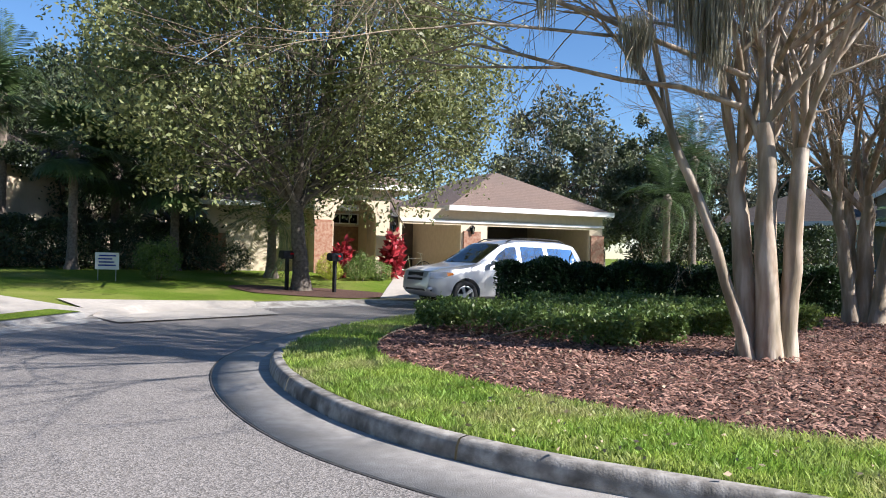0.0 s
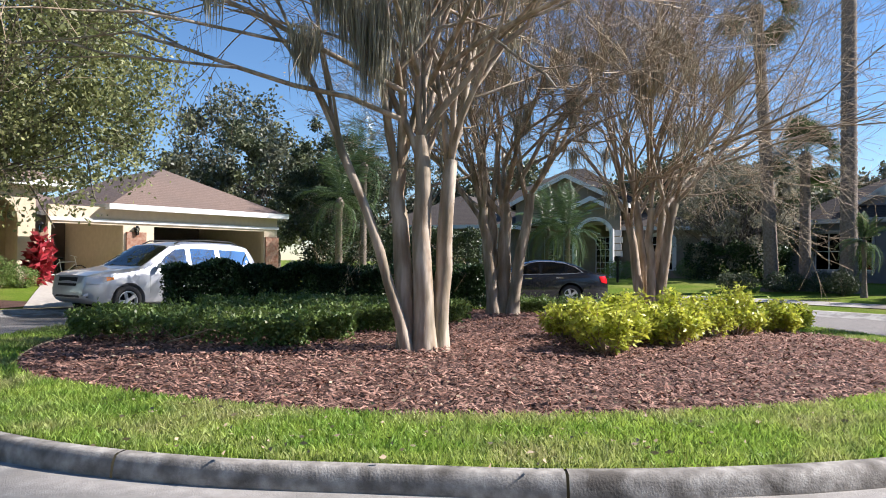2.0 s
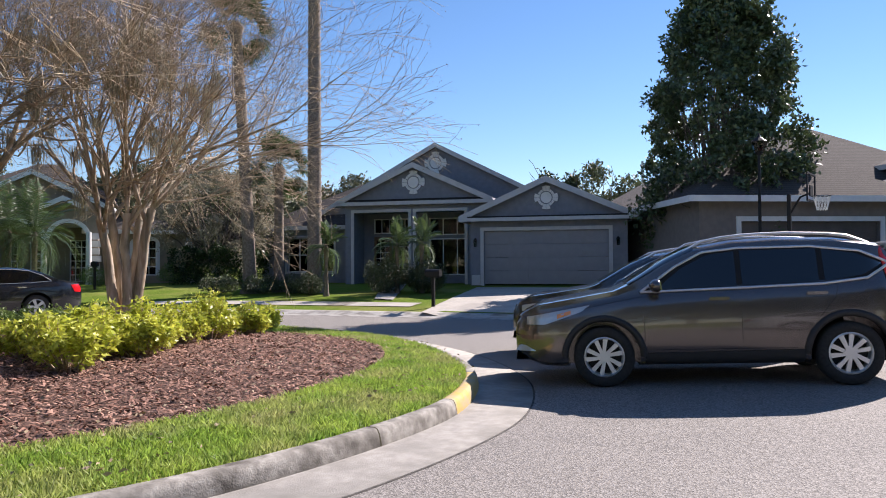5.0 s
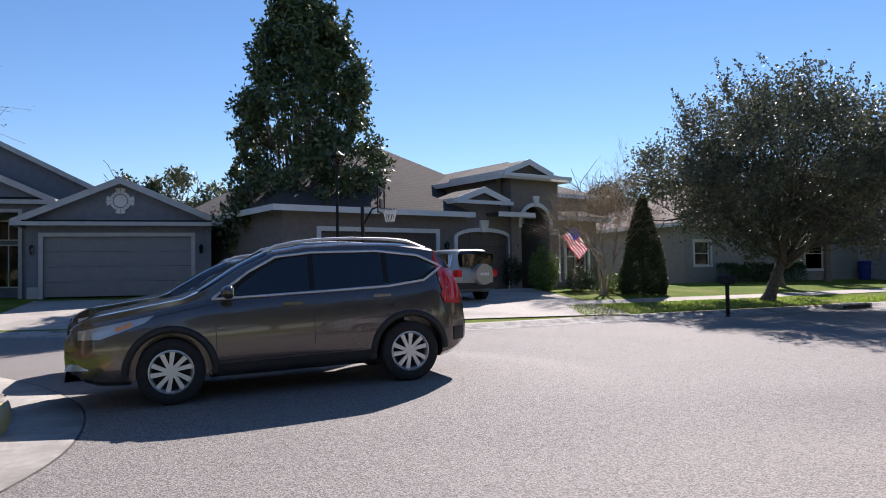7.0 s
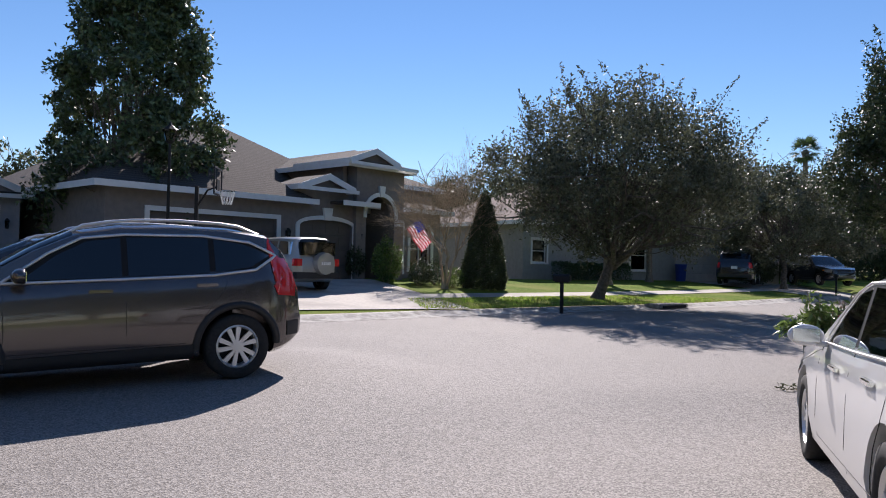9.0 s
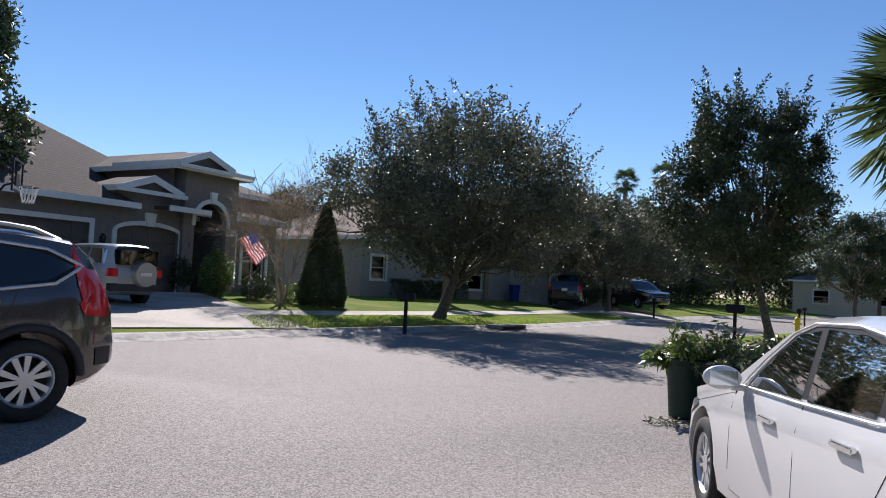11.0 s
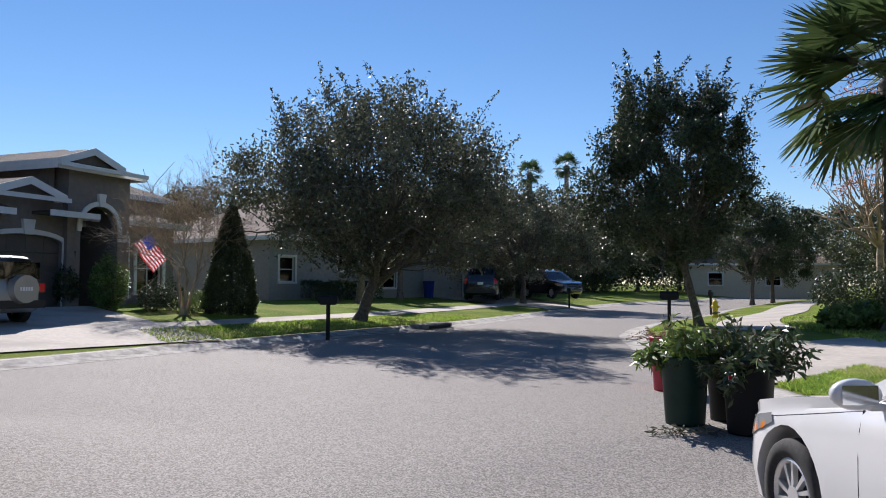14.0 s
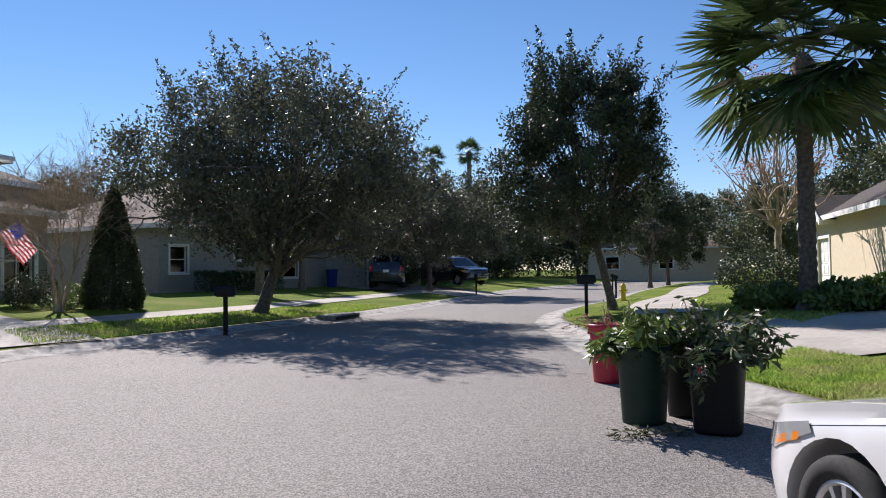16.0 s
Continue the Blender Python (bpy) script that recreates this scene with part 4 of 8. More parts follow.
def garage_shelf(x, y, z, rz, seed):
    """Open shelving with boxes and tubs, standing in a garage."""
    r = random.Random(seed)
    t = thing("storage_shelf", "gray metal storage shelf with cardboard boxes in an open garage", "shelf", (x, y, z), rz)
    for k in range(4):
        part("shelf", boxes((-0.9, 0.9, -0.22, 0.22, 0.15 + 0.5 * k, 0.18 + 0.5 * k)), M["steel"], t)
    for sx in (-0.88, 0.88):
        for sy in (-0.2, 0.2):
            part("upright", boxes((sx - 0.02, sx + 0.02, sy - 0.02, sy + 0.02, 0, 1.85)), M["steel"], t)
    return t


def storage_box(x, y, z, rz, w, h, m, label):
    t = thing("storage_box", label, "box", (x, y, z), rz)
    part("body", boxes((-w / 2, w / 2, -0.18, 0.18, 0, h), bevel=0.01), M[m], t)
    part("lid", boxes((-w / 2 - 0.01, w / 2 + 0.01, -0.19, 0.19, h, h + 0.03), bevel=0.008), M["white" if m == "blue" else m], t)


def bicycle(x, y, z, rz):
    t = thing("bicycle", "bicycle leaning inside the open garage", "bicycle", (x, y, z), rz, tilt=(6, 0))
    a = np.linspace(0, math.tau, 25)
    for cx in (-0.52, 0.52):
        v, f = tubes([(np.c_[cx + 0.33 * np.cos(a), np.zeros(25), 0.34 + 0.33 * np.sin(a)], [0.018] * 25)], 6)
        raw("wheel", v, f, M["tyre"], t)
    fr = [((-0.52, 0, 0.34), (-0.18, 0, 0.78)), ((-0.52, 0, 0.34), (-0.05, 0, 0.30)), ((-0.18, 0, 0.9), (-0.05, 0, 0.30)), ((-0.18, 0, 0.78), (0.36, 0, 0.80)), ((-0.05, 0, 0.30), (0.38, 0, 0.72)), ((0.34, 0, 0.98), (0.52, 0, 0.34)), ((0.32, -0.28, 1.0), (0.32, 0.28, 1.0))]
    v, f = tubes([(np.array(p, float), [0.016, 0.016]) for p in fr], 6)
    raw("frame", v, f, M["white"], t)
    part("saddle", boxes((-0.30, -0.06, -0.07, 0.07, 0.9, 0.95), bevel=0.02), M["black"], t)


gray_house()
cream_house()
RZ = math.degrees(math.atan2(0.41, 0.91))
def in_garage(lx, ly):
    c, s_ = math.cos(radians(RZ)), math.sin(radians(RZ))
    return 4.8 + lx * c - ly * s_, 25.7 + lx * s_ + ly * c
for lx, sd in ((-2.2, 1), (1.6, 2), (3.8, 3)):
    X, Y = in_garage(lx, 5.6)
    garage_shelf(X, Y, 0.42, RZ, sd)
    for k in range(3):
        for q in range(3):
            bx, by = in_garage(lx - 0.55 + 0.55 * q, 5.6)
            storage_box(bx, by, 0.42 + 0.18 + 0.5 * k, RZ, 0.42, 0.22 + 0.08 * ((k + q) % 3), ("drive", "blue", "white", "garage_tan")[(k * 2 + q + sd) % 4], "storage box on a garage shelf")
X, Y = in_garage(-2.3, 1.6)
bicycle(X, Y, 0.42, RZ)
tan_house()
brown_house()
simple_house("pale gray stucco house with small windows behind the oak", (41.0, -17.3, 0.6), (0.35, -0.94), 12, 12, 3.0, "stucco_pale", "shingle_brown", [(0.6, 1.6, 0.9, 2.1), (4.6, 5.5, 1.5, 2.6), (8.0, 9.4, 0.6, 2.3)], slope=0.42)
simple_house("gray stucco house with pale garage door", (46.3, -28.6, 0.6), (0.0, -1.0), 8, 12, 2.9, "stucco_pale", "shingle_gray", [], garage=(0.6, 3.6, -0.1, 2.13), gab=(0, 5.0), slope=0.5, gm="trim_gray")
simple_house("gray stucco house behind the magnolia", (42.4, 8.0, 0.6), (0.45, -0.89), 7, 10, 3.1, "stucco_brown", "shingle_brown", [(0.8, 1.8, 0.9, 2.2), (4.2, 5.2, 0.9, 2.2)])
simple_house("peach stucco house with white gabled garage", (23.0, -40.6, 0.6), (-0.55, 0.835), 11, 9, 2.9, "stucco_cream", "shingle_gray", [], garage=(0.8, 2.9, -0.1, 2.05), gab=(0.2, 3.7), slope=0.55, gm="trim")
simple_house("cream stucco house among dark palms", (-21.0, 24.0, 0.6), (0.9, -0.35), 8.0, 12, 3.9, "stucco_cream", "shingle_gray", [], slope=0.45)
simple_house("distant cream stucco house across the bend", (61.3, -74.6, 0.6), (-0.75, -0.66), 16, 10, 3.2, "stucco_cream", "shingle_brown", [(2, 3.5, 0.8, 2.2), (8, 9.5, 0.8, 2.2)])


# ---- trees and plants ----
def limb(p, d, length, r0, r1, rng, n=7, wander=0.12, lift=0.0):
    pts = [np.array(p, float)]
    d = np.array(d, float)
    d /= np.linalg.norm(d)
    for _ in range(n - 1):
        d = d + rng.normal(size=3) * wander + [0, 0, lift]
        d /= np.linalg.norm(d)
        pts.append(pts[-1] + d * length / (n - 1))
    return np.array(pts), np.linspace(r0, r1, n)


def grow(p, d, length, r, depth, rng, out, tips, kids=3, spread=0.6, lift=0.05, shrink=0.7, wander=0.12):
    pts, rad = limb(p, d, length, r, r * 0.6, rng, 6, wander, lift)
    out.append((pts, rad))
    if depth == 0:
        tips.append(pts)
        return
    for k in range(kids):
        i = rng.integers(2, 6) if k else 5
        dd = pts[i] - pts[i - 1]
        dd /= np.linalg.norm(dd)
        nd = dd + rng.normal(size=3) * spread
        grow(pts[i], nd, length * shrink * rng.uniform(0.8, 1.2), rad[i] * 0.75, depth - 1, rng, out, tips, kids, spread, lift, shrink, wander)


def cluster_points(centres, radii, count, rng, shell=0.55):
    c = centres[rng.integers(0, len(centres), count)] if len(centres) else np.zeros((count, 3))
    idx = rng.integers(0, len(centres), count)
    c, r = centres[idx], radii[idx]
    d = rng.normal(size=(count, 3))
    d /= np.linalg.norm(d, axis=1)[:, None]
    return c + d * (r * rng.uniform(shell, 1.0, count) ** 0.7)[:, None]


def leafy_tree(name, label, x, y, trunk_h, height, rx, seed, nleaf=26000, size=0.085, leaf="leaf_oak", bark="bark", lean=(0, 0), trunk_r=0.17, ncl=90, rz_=None, squash=1.0, group="", low=None, cone=0.0, wisps=0):
    rng = np.random.default_rng(seed)
    t = thing(name, label, "tree", (x, y, gz(x, y) - 0.03), group=group)
    out, tips = [], []
    top = np.array([lean[0], lean[1], trunk_h])
    n = 6
    s = np.linspace(0, 1, n)
    pts = np.c_[lean[0] * s + rng.normal(size=n) * 0.03 * s, lean[1] * s + rng.normal(size=n) * 0.03 * s, trunk_h * s]
    out.append((pts, trunk_r * (1.0 - 0.3 * s) * np.where(s == 0, 1.35, 1)))
    cz = (trunk_h + height) / 2 if low is None else (low + height) / 2
    hz = (height - (trunk_h if low is None else low)) / 2
    cen = np.array([lean[0] * 1.6, lean[1] * 1.6, cz])
    # clumps spread through an uneven ellipsoid
    d = rng.normal(size=(ncl, 3))
    d /= np.linalg.norm(d, axis=1)[:, None]
    rr = rng.uniform(0.35, 1.0, ncl) ** 0.55
    wob = 1 + 0.22 * np.sin(3 * np.arctan2(d[:, 1], d[:, 0]) + seed) * np.cos(2.3 * d[:, 2] + seed)
    cl = cen + d * [rx, rx * squash, hz] * (rr * wob)[:, None]
    k_ = 1 - cone * np.clip((cl[:, 2] - cen[2] + hz) / (2 * hz), 0, 1)
    cl[:, 0], cl[:, 1] = cen[0] + (cl[:, 0] - cen[0]) * k_ * (1 + 0.35 * cone), cen[1] + (cl[:, 1] - cen[1]) * k_ * (1 + 0.35 * cone)
    rad = rng.uniform(0.09, 0.22, ncl) * rx * (0.55 + 0.45 * k_)
    # limbs to a share of the clumps
    for k in range(9):
        a = math.tau * k / 9 + rng.uniform(-0.3, 0.3)
        dd = np.array([math.cos(a), math.sin(a), rng.uniform(0.6, 1.6)])
        grow(top - [0, 0, rng.uniform(0, 0.4)], dd, rx * 0.62, trunk_r * 0.5, 2, rng, out, tips, 3, 0.45, 0.04)
    for c in cl[::2]:
        base = top + (c - top) * 0.35 + rng.normal(size=3) * 0.2
        out.append((np.array([base, (base + c) / 2 + rng.normal(size=3) * 0.15, c]), [0.03, 0.02, 0.006]))
    pts = cluster_points(cl, rad, nleaf, rng, 0.25)
    # wisps that stick out
    tipd = cl + (cl - cen) * 0.12
    w = cluster_points(tipd, rad * 0.9, nleaf // 7, rng, 0.1)
    # sprays that rise above the crown
    up = cl[cl[:, 2] > cen[2] + 0.45 * hz]
    if wisps:
        k_up = rng.integers(0, len(up), wisps)
        rise = np.stack([rng.normal(size=wisps) * 0.3 + (up[k_up, 0] - cen[0]) * 0.16, rng.normal(size=wisps) * 0.3 + (up[k_up, 1] - cen[1]) * 0.16, rng.uniform(0.6, 1.5, wisps)], 1)
        for a, b in zip(up[k_up], rise):
            out.append((np.array([a, a + b * 0.5 + rng.normal(size=3) * 0.06, a + b]), [0.014, 0.009, 0.004]))
        q = rng.uniform(0, 1, (wisps, 55, 1))
        w = np.concatenate([w, (up[k_up][:, None] + rise[:, None] * q + rng.normal(size=(wisps, 55, 3)) * 0.09 * (1.2 - q)).reshape(-1, 3)])
    v, f = tubes(out[:1], 10)
    raw("trunk", v, f, M[bark], t, smooth=True)
    v, f = tubes(out[1:], 5)
    raw("branchwork", v, f, M[bark], t, smooth=True, kind="stuff")
    pts = np.concatenate([pts, w])
    pts = pts[pts[:, 2] > trunk_h * 0.55]
    v, f = leaves(pts, size, rng)
    raw("crown", v, f, M[leaf], t, kind="stuff")
    return t


def cone_shrub(label, x, y, r, h, n, seed):
    """A dense clipped evergreen: a rounded cone of small upright sprays round one stem."""
    rng = np.random.default_rng(seed)
    t = thing("conical_evergreen", label, "tree", (x, y, gz(x, y) - 0.03))
    v, f = tubes([(np.array([(0, 0, 0), (0.02, 0, h * 0.5), (0, 0, h * 0.92)]), [0.08, 0.05, 0.01])], 8)
    raw("trunk", v, f, M["bark"], t, smooth=True)
    s, a = rng.uniform(0, 1, n) ** 1.25, rng.uniform(0, math.tau, n)
    edge = r * np.minimum(1.0, (1 - s) ** 0.72 * 1.06) * (0.82 + 0.18 * np.minimum(s / 0.10, 1))
    lump = 1 + 0.07 * np.sin(a * 5 + s * 11) + 0.05 * np.sin(a * 9 - s * 23)
    q = edge * lump * rng.uniform(0.45, 1.0, n) ** 0.35
    pts = np.c_[q * np.cos(a), q * np.sin(a), 0.06 + s * h + rng.normal(size=n) * 0.03]
    v, f = leaves(pts, 0.085, rng, 0.0, 0.4, -0.5)
    raw("foliage", v, f, M["leaf_dark"], t, kind="stuff")
    return t


def crape_myrtle(x, y, seed, stems, height=7.5, sweeps=(), curtains=(), label="bare crape myrtle with several pale smooth trunks", moss=1.0, density=1.0):
    """stems: (dx, dy, leanx, leany, radius, fork height)"""
    rng = np.random.default_rng(seed)
    z0 = gz(x, y)
    t = thing("crape_myrtle", label, "tree", (x, y, z0 - 0.03), group="crape myrtles on the island")
    twigs, tips = [], []
    for dx, dy, lx, ly, r, fh in stems:
        n = 8
        s = np.linspace(0, 1, n)
        pts = np.c_[dx * (1 - 0.35 * s) + lx * s**1.15, dy * (1 - 0.35 * s) + ly * s**1.15, fh * s] + np.c_[rng.normal(size=(n, 2)) * 0.025 * s[:, None], np.zeros(n)]
        v, f = tubes([(pts, r * (1.15 - 0.35 * s) * np.where(s == 0, 1.3, 1))], 10)
        raw("trunk", v, f, M["bark_pale"], t, smooth=True)
        d = pts[-1] - pts[-2]
        d /= np.linalg.norm(d)
        for k in range(5):
            nd = d + rng.normal(size=3) * [0.42, 0.42, 0.05]
            nd[2] = abs(nd[2]) + 0.15
            grow(pts[-1 if k < 3 else -2], nd, height * 0.24 * rng.uniform(0.8, 1.2), r * 0.43, 5, rng, twigs, tips, 3, 0.40, 0.012, 0.77, 0.09)
    for az, el, hh, ln in sweeps:
        a = radians(az)
        grow((0.3 * math.cos(a), 0.3 * math.sin(a), hh), (math.cos(a), math.sin(a), el), ln, 0.035, 4, rng, twigs, tips, 3, 0.38, 0.0, 0.66, 0.07)
    big = [q for q in twigs if q[1][0] > 0.017]
    small = [(p[[0, 2, 5]], np.maximum(np.asarray(q)[[0, 2, 5]], 0.0034)) for p, q in twigs if q[0] <= 0.017]
    v, f = tubes(big, 7)
    raw("branchwork", v, f, M["bark_pale"], t, smooth=True, kind="stuff")
    v, f = tubes(small, 3)
    raw("twigwork", v, f, M["bark_twig"], t, kind="stuff")
    ends = np.array([p[-1] for p in tips])
    sel = ends[rng.random(len(ends)) < 0.5]
    pts = np.repeat(sel, 5, 0) + rng.normal(size=(len(sel) * 5, 3)) * 0.05
    v, f = leaves(pts, 0.03, rng)
    raw("seed_pod_growth", v, f, M["bark_twig"], t, "small dry seed pods", kind="stuff")
    if moss:
        for cx, cy, cz, ln, wd in curtains:
            hang_moss(t, np.array([(cx, cy, cz)]) + np.random.default_rng(int(cz * 100)).normal(size=(12, 3)) * [wd * 0.4, wd * 0.4, 0.10], np.random.default_rng(int(cz * 100) + 1), 5, ln)
        hang_moss(t, np.array([p[len(p) // 2] for p in [q[0] for q in twigs] if 2.6 < p[len(p) // 2][2] < 6.0 and math.hypot(p[3][0], p[3][1]) < 2.0]), rng, int(60 * moss))
    return t


def hang_moss(t, anchors, rng, clumps, long=1.0):
    a = anchors[rng.integers(0, len(anchors), clumps)]
    n = 70
    L = long * rng.uniform(0.25, 1.0, (clumps, 1)) * rng.uniform(0.3, 1.0, (clumps, n))
    off = rng.normal(size=(clumps, n, 2)) * [0.09, 0.09]
    top = a[:, None, :] + np.concatenate([off, rng.uniform(-0.1, 0.03, (clumps, n, 1))], 2)
    bot = top + np.stack([off[..., 0] * -0.4, off[..., 1] * -0.4, -L], 2) + rng.normal(size=(clumps, n, 3)) * 0.03
    w = rng.normal(size=(clumps, n, 3)) * [1, 1, 0]
    w = w / (np.linalg.norm(w, axis=2, keepdims=True) + 1e-9) * 0.009
    mid = (top + bot) / 2 + rng.normal(size=(clumps, n, 3)) * 0.03
    v = np.stack([top, mid + w, bot, mid - w], 2).reshape(-1, 3)
    raw("hanging_moss", v, np.arange(len(v)).reshape(-1, 4), M["moss"], t, "gray hanging moss strands", kind="stuff")


def frond(rng, length, droop, width, n=26, fan=False):
    """One feather frond along +x: midrib and leaflets."""
    s = np.linspace(0, 1, 9)
    mid = np.c_[length * s * (1 - 0.25 * droop * s), np.zeros(9), length * (0.55 * s - droop * 1.1 * s**2)]
    vs, fs = tubes([(mid, 0.012 * (1.2 - s))], 3)
    out_v, out_f, base = [vs], [fs], len(vs)
    t = np.linspace(0.12, 1, n)
    px = np.stack([np.interp(t, s, mid[:, i]) for i in range(3)], 1)
    for side in (-1, 1):
        L = width * np.sin(np.pi * np.clip(t, 0.1, 0.97)) ** 0.6
        tip = px + np.c_[L * 0.55, side * L, -L * rng.uniform(0.1, 0.5, n)]
        w = np.array([0.018, 0, 0.0])
        mid2 = (px + tip) / 2 + [0, 0, 0.03]
        v = np.stack([px, mid2 - w, tip, mid2 + w], 1).reshape(-1, 3)
        out_v.append(v)
        out_f.append(np.arange(4 * n).reshape(n, 4) + base)
        base += 4 * n
    return np.concatenate(out_v), np.concatenate(out_f)


def fan_frond(rng, length, spread_r, n=30):
    s = np.linspace(0, 1, 5)
    mid = np.c_[length * s, np.zeros(5), length * 0.15 * s - 0.12 * length * s**2]
    vs, fs = tubes([(mid, np.full(5, 0.012))], 3)
    c = mid[-1]
    a = np.linspace(-1.9, 1.9, n)
    tip = c + np.c_[np.cos(a) * spread_r, np.sin(a) * spread_r, -0.15 * spread_r * np.abs(np.sin(a * 0.8)) - 0.30 * spread_r * rng.uniform(0.3, 1, n)]
    m1 = c + (tip - c) * 0.5 + [0, 0, 0.06]
    w = np.c_[-np.sin(a), np.cos(a), np.zeros(n)] * spread_r * 0.045
    v = np.stack([np.repeat(c[None], n, 0), m1 - w, tip, m1 + w], 1).reshape(-1, 3)
    return np.concatenate([vs, v]), np.concatenate([fs, np.arange(4 * n).reshape(n, 4) + len(vs)])


def palm(x, y, h, r, seed, nf=26, flen=1.6, kind="fan", label="tall slim palm with rough trunk", lean=(0, 0), leaf="leaf_palm", zoff=None, wide=0.55):
    rng = np.random.default_rng(seed)
    t = thing("palm_tree", label, "palm tree", (x, y, (gz(x, y) if zoff is None else zoff) - 0.03))
    n = max(8, int(h / 0.12))
    s = np.linspace(0, 1, n)
    pts = np.c_[lean[0] * s**1.3, lean[1] * s**1.3, h * s]
    rad = r * (1.15 - 0.25 * s) * (1 + 0.10 * (np.arange(n) % 2)) * (1 + 0.7 * np.exp(-s * h / 0.25))
    v, f = tubes([(pts, rad)], 12)
    raw("trunk", v, f, M["bark" if "dark trunk" in label else "bark_palm"], t)
    top = pts[-1]
    V, F, base = [], [], 0
    dead = []
    for k in range(nf):
        e = radians(-48 + 128 * ((k * 7) % nf) / nf + rng.uniform(-8, 8))
        az = 2.399 * k + rng.uniform(-0.2, 0.2)
        fv, ff = fan_frond(rng, flen * 0.50, flen * 0.46) if kind == "fan" else frond(rng, flen, 0.35 + 0.5 * (1 - e), wide * flen * 0.4)
        ce, se = math.cos(e), math.sin(e)
        q = np.c_[fv[:, 0] * ce - fv[:, 2] * se, fv[:, 1], fv[:, 0] * se + fv[:, 2] * ce]
        ca, sa = math.cos(az), math.sin(az)
        q = np.c_[q[:, 0] * ca - q[:, 1] * sa, q[:, 0] * sa + q[:, 1] * ca, q[:, 2]] + top
        V.append(q)
        F.append(ff + base)
        base += len(q)
    raw("fronds", np.concatenate(V), np.concatenate(F), M[leaf], t, kind="stuff")
    v, f = tubes([(np.array([top - [0, 0, 0.5], top - [0, 0, 0.1], top + [0, 0, 0.15]]), [r * 1.0, r * 1.6, r * 0.7])], 10)
    raw("crown_shaft", v, f, M["bark_palm"], t)
    return t


def bush(name, label, pts_xy, rad, h, n, size, leaf, seed, group="", stems=True, category="shrub", flat=0.0, box_shape=False):
    rng = np.random.default_rng(seed)
    cx, cy = np.mean([p[0] for p in pts_xy]), np.mean([p[1] for p in pts_xy])
    z = gz(cx, cy)
    t = thing(name, label, category, (cx, cy, z - 0.03), group=group)
    P = np.array(pts_xy, float) - [cx, cy]
    idx = rng.integers(0, len(P), n)
    d = rng.normal(size=(n, 3))
    d /= np.linalg.norm(d, axis=1)[:, None]
    rr = rng.uniform(0.35, 1, n) ** 0.5
    pts = np.c_[P[idx], np.zeros(n)] + np.c_[d[:, 0] * rad * rr, d[:, 1] * rad * rr, h * 0.52 + d[:, 2] * h * 0.48 * rr]
    if not box_shape:
        lump = 1 + 0.25 * np.sin(pts[:, 0] * 6 + seed) * np.cos(pts[:, 1] * 5)
        pts[:, 2] *= lump
    v, f = leaves(pts, size, rng, flat)
    raw("foliage", v, f, M[leaf], t, kind="stuff")
    if stems:
        out = []
        for k in range(6 * len(P)):
            b = P[k % len(P)]
            e = rng.normal(size=2) * rad * 0.5
            out.append((np.array([[b[0] + e[0] * 0.2, b[1] + e[1] * 0.2, 0], [b[0] + e[0] * 0.6, b[1] + e[1] * 0.6, h * 0.4], [b[0] + e[0], b[1] + e[1], h * 0.8]]), [0.012, 0.009, 0.004]))
        v, f = tubes(out, 4)
        raw("stemwork", v, f, M["bark_twig"], t, kind="stuff")
    return t


